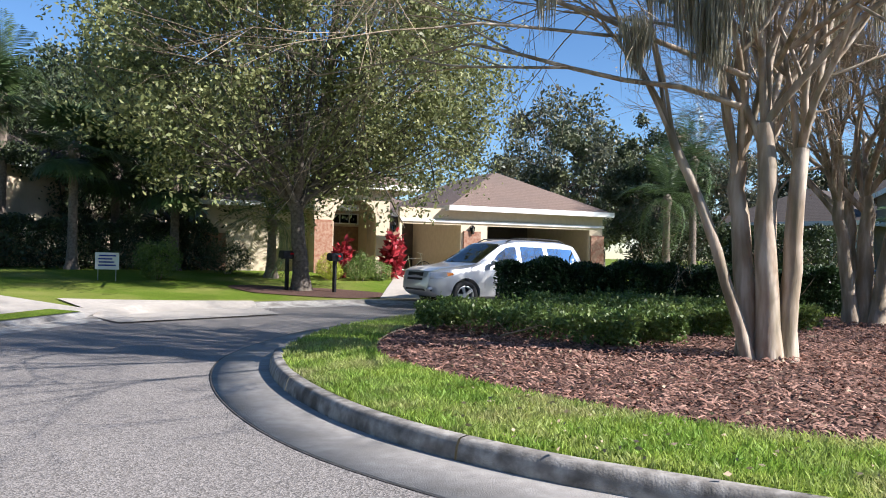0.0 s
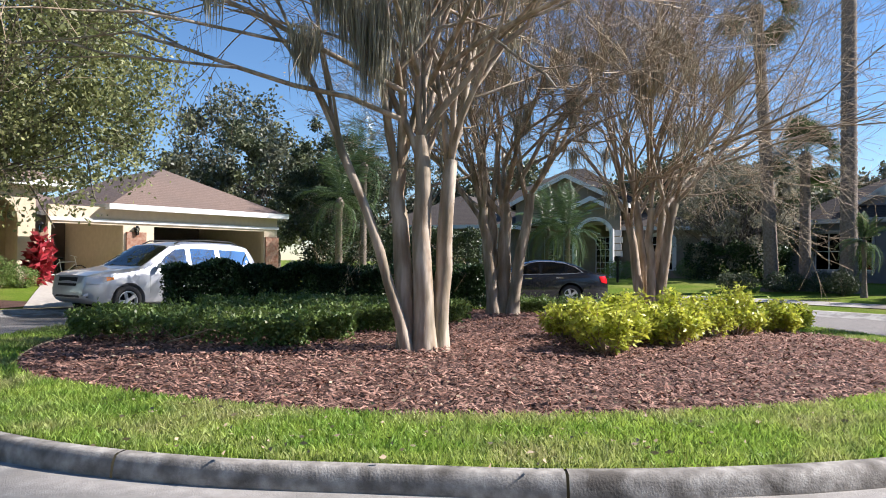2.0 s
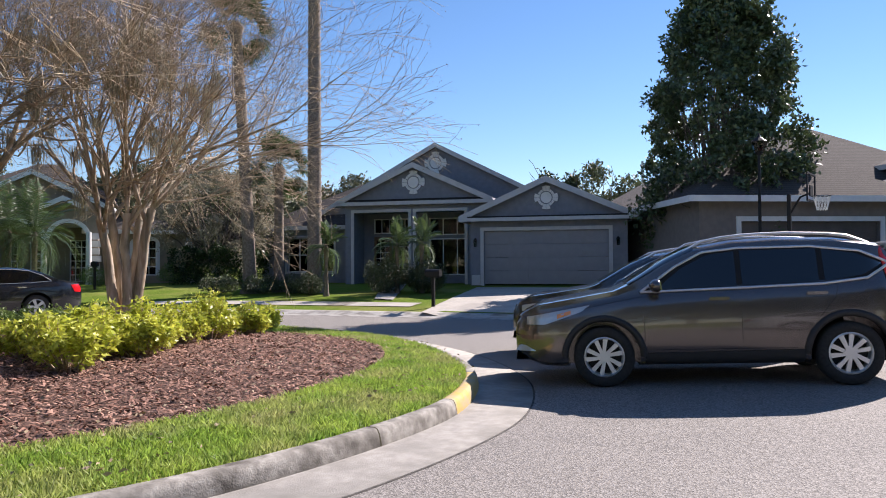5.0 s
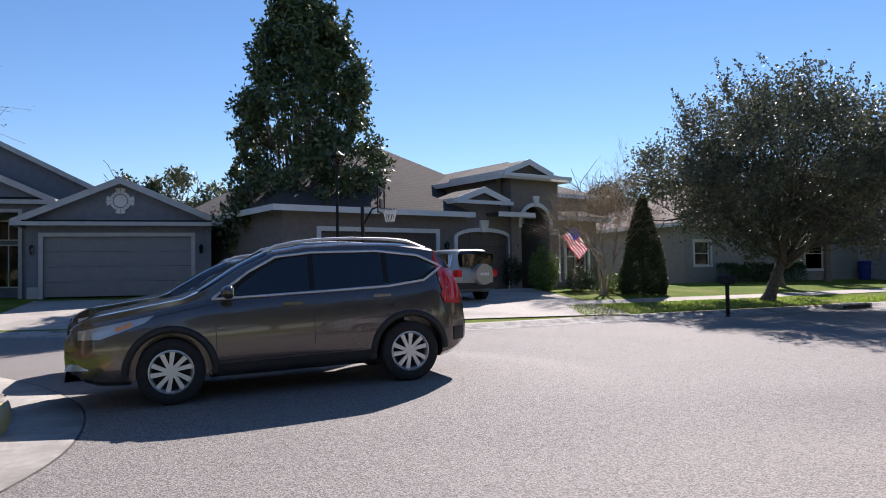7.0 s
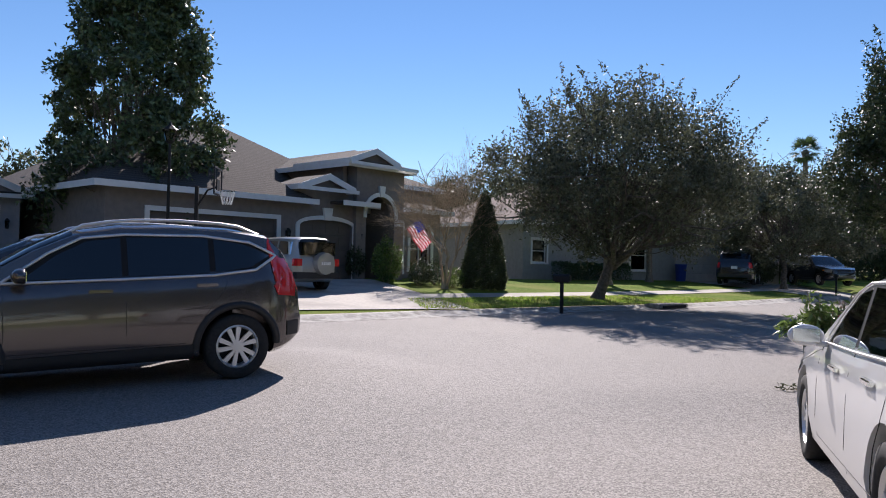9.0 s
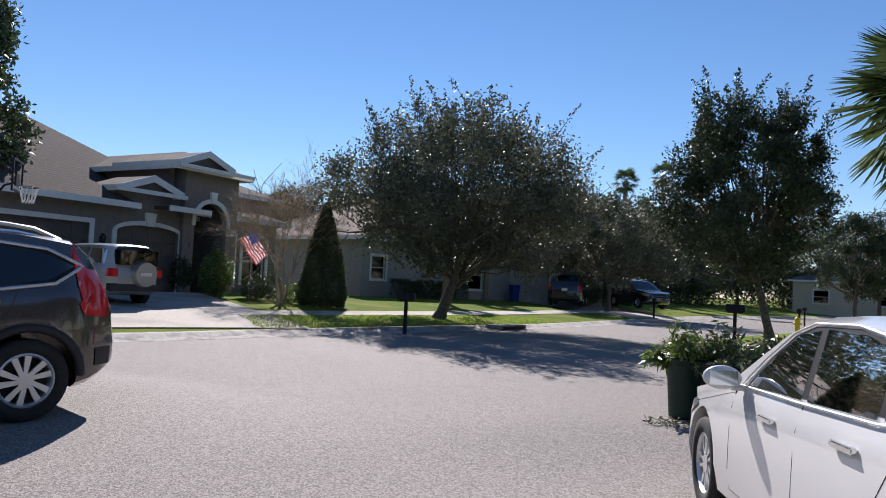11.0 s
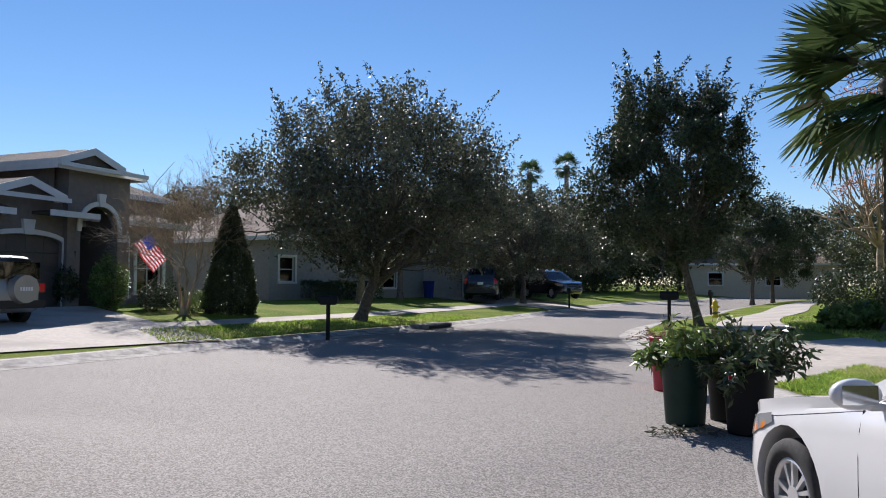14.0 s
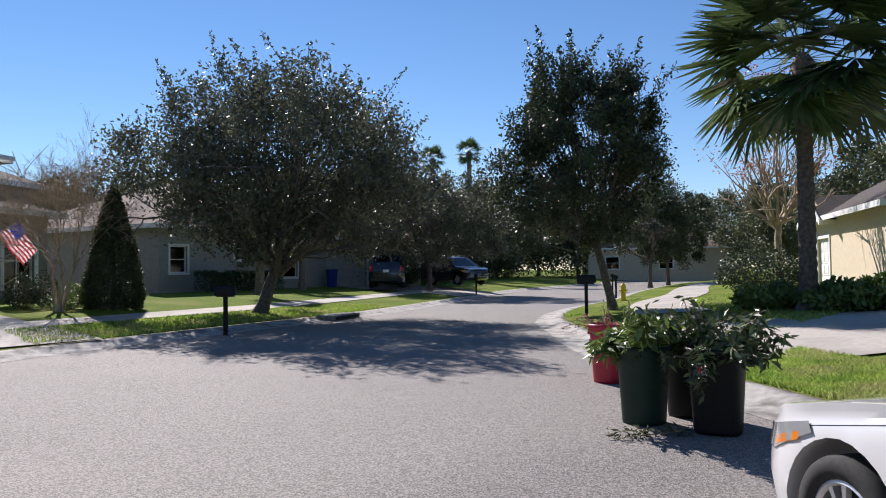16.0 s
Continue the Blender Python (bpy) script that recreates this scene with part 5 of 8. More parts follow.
def hedge_run(label, path, width, h0, h1, n, size, leaf, seed, name="hedge", group="", rough=0.06, shoots=0):
    """A clipped hedge or groundcover along a path, leaves in a box section."""
    rng = np.random.default_rng(seed)
    path = np.array(path, float)
    c = path.mean(0)
    z = gz(*c)
    t = thing(name, label, name, (c[0], c[1], z - 0.02), group=group)
    seg = np.linalg.norm(np.diff(path, axis=0), axis=1)
    u = rng.uniform(0, seg.sum(), n)
    cum = np.r_[0, np.cumsum(seg)]
    px, py = np.interp(u, cum, path[:, 0]), np.interp(u, cum, path[:, 1])
    k = np.clip(np.searchsorted(cum, u) - 1, 0, len(seg) - 1)
    d = np.diff(path, axis=0)[k] / seg[k][:, None]
    # mostly on the faces of the box, some within
    a, b = rng.uniform(-1, 1, n), rng.uniform(0, 1, n) ** 0.8
    face = rng.random(n)
    a = np.where(face < 0.45, np.sign(a) * rng.uniform(0.8, 1.0, n), a)
    b = np.where((face > 0.45) & (face < 0.85), rng.uniform(0.85, 1.0, n), b)
    hh = h0 + (h1 - h0) * np.clip(u / seg.sum(), 0, 1)
    bump_ = 1 + rough * np.sin(u * 3.1 + seed) + rough * np.sin(u * 7.3)
    pts = np.c_[px - d[:, 1] * a * width / 2 * bump_ - c[0], py + d[:, 0] * a * width / 2 * bump_ - c[1], 0.03 + b * hh * bump_]
    if shoots:
        # loose shoots that stand above the mass
        k_s = rng.integers(0, n, shoots)
        tip = rng.normal(size=(shoots, 3)) * [0.08, 0.08, 0.02] + np.c_[np.zeros((shoots, 2)), rng.uniform(0.08, 0.26, shoots)]
        foot = np.c_[pts[k_s, :2], hh[k_s] * 0.9]
        q = rng.uniform(0, 1, (shoots, 9, 1))
        pts = np.concatenate([pts, (foot[:, None] + tip[:, None] * q + rng.normal(size=(shoots, 9, 3)) * 0.015).reshape(-1, 3)])
    v, f = leaves(pts, size, rng)
    raw("foliage", v, f, M[leaf], t, kind="stuff")
    out = []
    for s in np.arange(0, seg.sum(), 0.22):
        x0, y0 = np.interp(s, cum, path[:, 0]) - c[0], np.interp(s, cum, path[:, 1]) - c[1]
        e = rng.normal(size=2) * width * 0.2
        out.append((np.array([[x0, y0, 0], [x0 + e[0], y0 + e[1], h0 * 0.5], [x0 + e[0] * 1.6, y0 + e[1] * 1.6, h0 * 0.85]]), [0.014, 0.01, 0.005]))
    v, f = tubes(out, 4)
    raw("stemwork", v, f, M["bark_twig"], t, kind="stuff")
    return t


# ---- cars ----
def car(name, label, centre, heading, paint, spec, glass_m="glass_car", wheel="spoke", z=0.0, pitch=0.0):
    """spec: length, width, height, wheelbase, tyre radius, front axle from the nose, outline of the top, belt height, window outlines."""
    L, W, H, WB, R, FA = (spec[k] for k in ("L", "W", "H", "WB", "R", "FA"))
    t = thing(name, label, "car", (*centre, z), math.degrees(math.atan2(heading[1], heading[0])), tilt=(0, pitch))
    prof = np.array(spec["top"], float)  # distance from nose, height
    belt = np.array(spec["belt"], float)
    xs = np.unique(np.round(np.concatenate([np.linspace(0, L, 49), prof[:, 0]]), 3))
    top = np.interp(xs, prof[:, 0], prof[:, 1])
    bz = np.minimum(np.interp(xs, belt[:, 0], belt[:, 1]), top - 0.015)
    e = np.minimum(xs, L - xs)
    plan = 1 - 0.30 * np.clip(1 - e / 0.65, 0, 1) ** 2.3
    hw = W / 2 * plan
    low = spec.get("low", 0.22) + 0.16 * np.clip(1 - np.minimum(xs, L - xs) / 0.45, 0, 1) ** 2
    rows = []
    for x, tz, b, w, lo in zip(xs, top, bz, hw, low):
        gh = max(tz - b, 0)
        wr = max(w - 0.03 - 0.30 * gh - (0.05 if gh < 0.05 else 0.0), 0.2)
        zr = b + gh * 0.90
        rows.append([(0, lo), (w * 0.86, lo), (w * 0.965, lo + 0.05), (w * 1.0, lo + 0.22), (w * 0.995, (lo + b) / 2 + 0.04), (w * 0.985, b - 0.14), (w * 0.955, b - 0.02), (w * 0.94, b),
                     (w * 0.94 + (wr - w * 0.94) * 0.5, b + (zr - b) * 0.5), (wr, zr), (wr - 0.06 - 0.05 * min(gh, 1), b + gh * 0.975), (wr * 0.55, tz), (0, tz + 0.012)])
    rows = np.array(rows)  # stations, ring, (y, z)
    n, k = rows.shape[:2]
    half = np.concatenate([rows, rows[:, -2:0:-1] * [-1, 1]], 1)
    m = half.shape[1]
    verts = np.concatenate([np.repeat((L / 2 - xs)[:, None], m, 1)[..., None], half], 2).reshape(-1, 3)
    bm = bmesh.new()
    bv = [bm.verts.new(v) for v in verts]
    for i in range(n - 1):
        for j in range(m):
            a, b2 = i * m + j, i * m + (j + 1) % m
            bm.faces.new((bv[a], bv[b2], bv[b2 + m], bv[a + m]))
    bm.faces.new(bv[:m])
    bm.faces.new(bv[-m:][::-1])
    bmesh.ops.recalc_face_normals(bm, faces=bm.faces[:])
    me = bpy.data.meshes.new("body")
    bm.to_mesh(me)
    bm.free()
    body = new("body", me)
    axles = [L / 2 - FA, L / 2 - FA - WB]
    cut = bmesh.new()
    for ax in axles:
        for s in (-1, 1):
            m4 = Matrix.Translation((ax, s * (W / 2 - 0.1), R + 0.01)) @ Euler((radians(90), 0, 0)).to_matrix().to_4x4()
            bmesh.ops.create_cone(cut, cap_ends=True, segments=28, radius1=R + 0.065, radius2=R + 0.065, depth=0.62, matrix=m4)
    cme = bpy.data.meshes.new("cut")
    cut.to_mesh(cme)
    cut.free()
    cutter = new("cut", cme)
    mod = body.modifiers.new("arches", "BOOLEAN")
    mod.operation, mod.object, mod.solver = "DIFFERENCE", cutter, "EXACT"
    bpy.context.view_layer.update()
    done = bpy.data.meshes.new_from_object(body.evaluated_get(bpy.context.evaluated_depsgraph_get()))
    bpy.data.objects.remove(cutter)
    bpy.data.objects.remove(body)
    body = finish("body", done, M[paint], t)
    done.materials.clear()
    done.materials.append(M[paint])
    done.set_sharp_from_angle(angle=radians(38))
    done.polygons.foreach_set("use_smooth", [True] * len(done.polygons))

    def ys(x, zq):
        """Half width of the body at a distance from the nose and a height."""
        i = np.clip(np.searchsorted(xs, x), 1, n - 1)
        f = (x - xs[i - 1]) / (xs[i] - xs[i - 1])
        r = rows[i - 1] * (1 - f) + rows[i] * f
        return float(np.interp(zq, r[1:11, 1], r[1:11, 0]))

    def patch(nm, outline, material, off=0.006, label="", sides=(-1, 1), thick=0.0, split=3):
        """Panels laid on the body's side along an outline of (from nose, height)."""
        obs = []
        for s in sides:
            b = bmesh.new()
            vs = [b.verts.new((p[0], 0, p[1])) for p in outline]
            f = b.faces.new(vs)
            bmesh.ops.triangulate(b, faces=[f])
            bmesh.ops.subdivide_edges(b, edges=b.edges[:], cuts=split, use_grid_fill=True)
            for v in b.verts:
                v.co.y = s * (ys(v.co.x, v.co.z) + off)
                v.co.x = L / 2 - v.co.x
            obs.append(part(nm, b, M[material], t, label, smooth=True))
        return obs

    def line(nm, pts, r, material, off=0.008, sides=(-1, 1), label=""):
        for s in sides:
            dense = []
            for a, c in zip(pts[:-1], pts[1:]):
                for q in np.linspace(0, 1, 6)[:-1]:
                    dense.append((a[0] + (c[0] - a[0]) * q, a[1] + (c[1] - a[1]) * q))
            dense.append(pts[-1])
            v, f = tubes([(np.array([(L / 2 - x, s * (ys(x, zq) + off), zq) for x, zq in dense]), [r] * len(dense))], 5)
            raw(nm, v, f, M[material], t, label, smooth=True)

    for w in spec["windows"]:
        patch("side_window", w, glass_m, 0.006, "dark tinted side window")
    if spec.get("pillar"):
        patch("pillar_trim", spec["pillar"], "black", 0.004)
    for d in spec.get("seams", []):
        line("door_seam", d, 0.0028, "black", -0.0008)
    if spec.get("chrome"):
        line("window_trim", spec["chrome"], spec.get("chrome_r", 0.012), "alloy", 0.010, label="bright metal window trim")
    for d in spec["handles"]:
        for s in (-1, 1):
            b = bmesh.new()
            y = ys(d[0], d[1])
            box(b, L / 2 - d[0] - 0.11, L / 2 - d[0] + 0.11, s * y, s * (y + 0.035), d[1] - 0.016, d[1] + 0.016, bevel=0.008)
            part("door_handle", b, M[spec.get("handle_m", paint)], t)
    # windscreen and rear glass: on the sloping top between the stations given
    for nm, (xa, xb) in (("windscreen", spec["screen"]), ("rear_window", spec["rear"])):
        q = np.linspace(xa, xb, 9)
        vv = []
        for x in q:
            i = np.clip(np.searchsorted(xs, x), 1, n - 1)
            f = (x - xs[i - 1]) / (xs[i] - xs[i - 1])
            r = rows[i - 1] * (1 - f) + rows[i] * f
            ring = [(-r[9][0] * 0.97, r[9][1]), (-r[10][0], r[10][1]), (-r[11][0], r[11][1]), (0, r[12][1]), (r[11][0], r[11][1]), (r[10][0], r[10][1]), (r[9][0] * 0.97, r[9][1])]
            nx = 1 if nm == "windscreen" else -1
            vv += [(L / 2 - x + nx * 0.008, y, zz + 0.010) for y, zz in ring]
        a = np.array([i * 7 + j for i in range(8) for j in range(6)])
        raw(nm, vv, np.stack([a, a + 1, a + 8, a + 7], 1), M[glass_m], t, smooth=True)
    part("interior", boxes((L / 2 - L * 0.83, L / 2 - L * 0.42, -W * 0.30, W * 0.30, 0.4, np.interp(L * 0.55, belt[:, 0], belt[:, 1]) - 0.05)), M["dark"], t)
    # lower cladding, bumpers
    if spec.get("cladding"):
        sill = [(FA + R + 0.12, 0.25), (FA + WB - R - 0.12, 0.25), (FA + WB - R - 0.12, 0.40), (FA + R + 0.12, 0.38)]
        patch("sill_cladding", sill, "cladding", 0.012)
        for ax in (FA, FA + WB):
            for s in (-1, 1):
                a = np.linspace(0.02, math.pi - 0.02, 18)
                pts = [(ax - math.cos(q) * (R + 0.10), R + math.sin(q) * (R + 0.10)) for q in a]
                pts = [(min(max(px, 0.03), L - 0.03), max(pz, 0.3)) for px, pz in pts]
                v, f = tubes([(np.array([(L / 2 - px, s * (ys(px, pz) - 0.012), pz) for px, pz in pts]), [0.042] * 18)], 8)
                raw("arch_cladding", v, f, M["cladding"], t, smooth=True)
    front = spec["front"]
    for nm, y0, y1, z0, z1, mt in front:
        for s in ((-1, 1) if y0 > 0 else (1,)):
            b = bmesh.new()
            for yy0, yy1 in [(y0, y1)]:
                cols = 6
                for c in range(cols):
                    a0, a1 = yy0 + (yy1 - yy0) * c / cols, yy0 + (yy1 - yy0) * (c + 1) / cols
                    def xn(y):
                        yy = abs(y) / (W / 2)
                        return L / 2 - 0.65 * (1 - (1 - min(max((yy - 0.66) / 0.34, 0), 1) ** 2.0)) * 0.9 + 0.012
                    p = [(xn(a0), s * a0), (xn(a1), s * a1)]
                    vs = [b.verts.new(q) for q in ((p[0][0], p[0][1], z0), (p[1][0], p[1][1], z0), (p[1][0] - 0.04, p[1][1], z1), (p[0][0] - 0.04, p[0][1], z1), (p[0][0] - 0.2, p[0][1], z0), (p[1][0] - 0.2, p[1][1], z0), (p[1][0] - 0.2, p[1][1], z1), (p[0][0] - 0.2, p[0][1], z1))]
                    for f in ((0, 1, 2, 3), (0, 4, 5, 1), (3, 2, 6, 7), (4, 7, 6, 5)):
                        b.faces.new([vs[i] for i in f])
            part(nm, b, M[mt], t)
    for outline, nm, mt, lb in spec.get("lights", []):
        patch(nm, outline, mt, 0.010, lb)
    for nm, y0, y1, z0, z1, mt in spec["tail"]:
        for s in ((-1, 1) if y0 > 0 else (1,)):
            part(nm, boxes((-L / 2 - 0.012, -L / 2 + 0.2, min(s * y0, s * y1), max(s * y0, s * y1), z0, z1), bevel=0.012), M[mt], t)
    if spec.get("rails"):
        for s in (-1, 1):
            x0, x1, zr = spec["rails"]
            xs_ = np.linspace(x0, x1, 10)
            zz = np.interp(xs_, prof[:, 0], prof[:, 1]) + 0.035
            zz[0] -= 0.05
            zz[-1] -= 0.05
            v, f = tubes([(np.c_[L / 2 - xs_, np.full(10, s * (W / 2 - 0.29)), zz], [0.017] * 10)], 6)
            raw("roof_rail", v, f, M[spec.get("rail_m", "alloy")], t, smooth=True)
    # mirrors
    mx, mz = spec["mirror"]
    for s in (-1, 1):
        b = bmesh.new()
        y = ys(mx, mz)
        bmesh.ops.create_uvsphere(b, u_segments=16, v_segments=10, radius=1, matrix=Matrix.Translation((L / 2 - mx, s * (y + 0.14), mz + 0.075)) @ Matrix.Diagonal((0.085, 0.12, 0.075, 1)))
        for v in b.verts:
            v.co.x = max(v.co.x, L / 2 - mx - 0.035)
        box(b, L / 2 - mx - 0.025, L / 2 - mx + 0.03, s * (y - 0.02), s * (y + 0.08), mz + 0.0, mz + 0.035)
        mo = part("wing_mirror", b, M[spec.get("mirror_m", paint)], t, smooth=True)
        part("mirror_glass", boxes((L / 2 - mx - 0.043, L / 2 - mx - 0.037, min(s * (y + 0.055), s * (y + 0.225)), max(s * (y + 0.055), s * (y + 0.225)), mz + 0.03, mz + 0.12)), M["chrome"], mo)
    # wheels
    for ax in axles:
        for s in (-1, 1):
            build_wheel(t, ax, s, W, R, wheel)
    return t


def build_wheel(t, ax, s, W, R, style):
    w = new("wheel")
    w.parent = t
    w.location = (ax, s * (W / 2 - 0.12), R)
    if s < 0:
        w.rotation_euler = (0, 0, math.pi)
    # the wheel's outer face looks along +y
    prof = [(R * 0.66, -0.10), (R * 0.93, -0.105), (R, -0.07), (R, 0.07), (R * 0.96, 0.10), (R * 0.80, 0.108), (R * 0.68, 0.095), (R * 0.66, 0.08)]
    seg = 36
    a = np.arange(seg) * math.tau / seg
    v = np.concatenate([np.c_[r * np.cos(a), np.full(seg, y), r * np.sin(a)] for r, y in prof])
    i = np.arange(seg)
    f = np.concatenate([np.stack([q * seg + i, q * seg + (i + 1) % seg, (q + 1) * seg + (i + 1) % seg, (q + 1) * seg + i], 1) for q in range(len(prof) - 1)])
    raw("tyre", v, f, M["tyre"], w, smooth=True)
    rim = bmesh.new()
    r1 = R * 0.66
    outer = [(r1 + 0.004, 0.085), (r1 - 0.012, 0.092), (r1 - 0.025, 0.07), (r1 - 0.035, -0.08)]
    vs = [[rim.verts.new((r * math.cos(q), y, r * math.sin(q))) for q in a] for r, y in outer]
    for p in range(3):
        for q in range(seg):
            rim.faces.new((vs[p][q], vs[p][(q + 1) % seg], vs[p + 1][(q + 1) % seg], vs[p + 1][q]))
    m4 = Matrix.Translation((0, 0.055, 0)) @ Euler((radians(90), 0, 0)).to_matrix().to_4x4()
    bmesh.ops.create_cone(rim, cap_ends=True, segments=16, radius1=R * 0.19, radius2=R * 0.16, depth=0.05, matrix=m4)
    spokes = {"spoke": 10, "five": 5, "turbine": 10}[style]
    for k in range(spokes):
        q = math.tau * (k // 2) / 5 + (0.27 if k % 2 else -0.27) if style == "spoke" else math.tau * k / spokes + (0.13 if k % 2 and style != "five" else 0)
        wd0, wd1 = {"spoke": (0.018, 0.027), "turbine": (0.009, 0.016), "five": (0.03, 0.045)}[style]
        tw = {"spoke": 0.14, "turbine": 0.26, "five": 0.0}[style]
        c0, c1 = (math.cos(q), math.sin(q)), (math.cos(q + tw), math.sin(q + tw))
        r0, r2 = R * 0.14, r1 - 0.01
        n0, n1 = (-math.sin(q), math.cos(q)), (-math.sin(q + tw), math.cos(q + tw))
        pts = [(c0[0] * r0 - n0[0] * wd0, c0[1] * r0 - n0[1] * wd0), (c1[0] * r2 - n1[0] * wd1, c1[1] * r2 - n1[1] * wd1), (c1[0] * r2 + n1[0] * wd1, c1[1] * r2 + n1[1] * wd1), (c0[0] * r0 + n0[0] * wd0, c0[1] * r0 + n0[1] * wd0)]
        prism(rim, pts, "y", 0.045, 0.075)
    part("rim", rim, M["alloy"], w)
    b = bmesh.new()
    m4 = Matrix.Translation((0, -0.02, 0)) @ Euler((radians(90), 0, 0)).to_matrix().to_4x4()
    bmesh.ops.create_cone(b, cap_ends=True, segments=24, radius1=r1 - 0.03, radius2=r1 - 0.03, depth=0.03, matrix=m4)
    part("brake_disc", b, M["black"], w)


CROSSOVER = dict(
    L=4.44, W=1.82, H=1.66, WB=2.62, R=0.345, FA=1.02, cladding=True, low=0.24,
    top=[(0, 0.72), (0.08, 0.86), (0.3, 0.97), (0.75, 1.04), (1.15, 1.10), (1.35, 1.18), (1.75, 1.42), (2.1, 1.58), (2.5, 1.645), (3.0, 1.655), (3.6, 1.62), (4.02, 1.54), (4.19, 1.38), (4.33, 1.12), (4.41, 0.95), (4.44, 0.75)],
    belt=[(0, 0.80), (1.2, 1.02), (2.0, 1.06), (3.3, 1.10), (4.0, 1.14), (4.44, 1.0)],
    pillar=[(1.50, 1.085), (3.85, 1.165), (4.08, 1.31), (3.78, 1.45), (3.3, 1.52), (2.55, 1.525), (2.15, 1.49), (1.87, 1.35)],
    windows=[[(1.62, 1.10), (2.50, 1.115), (2.50, 1.50), (2.20, 1.47), (1.92, 1.33)], [(2.56, 1.118), (3.36, 1.135), (3.36, 1.50), (2.56, 1.505)], [(3.42, 1.14), (3.80, 1.19), (4.02, 1.31), (3.75, 1.43), (3.42, 1.49)]],
    chrome=[(1.45, 1.075), (2.5, 1.09), (3.4, 1.11), (3.85, 1.16), (4.10, 1.31), (3.80, 1.455), (3.3, 1.525), (2.55, 1.535), (2.15, 1.50), (1.85, 1.35), (1.45, 1.075)],
    seams=[[(1.48, 0.40), (1.48, 1.06)], [(2.53, 0.40), (2.53, 1.10)], [(3.55, 1.10), (3.50, 0.95), (3.30, 0.70), (3.18, 0.45)], [(0.55, 0.86), (1.2, 0.98), (1.46, 1.02)], [(1.48, 0.42), (3.1, 0.42)]],
    handles=[(2.30, 0.98), (3.32, 1.01)], screen=(1.32, 2.08), rear=(4.05, 4.28), mirror=(1.62, 1.07),
    front=[("grille", -0.45, 0.45, 0.66, 0.82, "black"), ("grille_bar", -0.5, 0.5, 0.72, 0.76, "chrome"), ("lower_grille", -0.6, 0.6, 0.30, 0.52, "black"), ("fog_lamp", 0.62, 0.80, 0.42, 0.50, "lamp_clear")],
    lights=[([(0.14, 0.73), (0.36, 0.73), (0.78, 0.87), (0.88, 0.945), (0.55, 0.89), (0.14, 0.82)], "headlamp", "lamp_clear", "clear headlamp"), ([(0.50, 0.795), (0.66, 0.845), (0.66, 0.885), (0.50, 0.845)], "indicator", "lamp_amber", "amber indicator"),
            ([(3.98, 1.53), (4.16, 1.40), (4.36, 1.10), (4.43, 1.0), (4.43, 0.84), (4.10, 0.88), (4.05, 0.98), (4.19, 1.12), (4.13, 1.28)], "tail_lamp", "lamp_red", "tall red tail lamp"),
            ([(4.22, 0.42), (4.40, 0.42), (4.40, 0.58), (4.22, 0.58)], "bumper_corner", "cladding", "")],
    tail=[("number_plate", -0.16, 0.16, 0.80, 0.95, "white")], rails=(1.95, 3.95, 0), handle_m="paint_bronze", chrome_r=0.016)

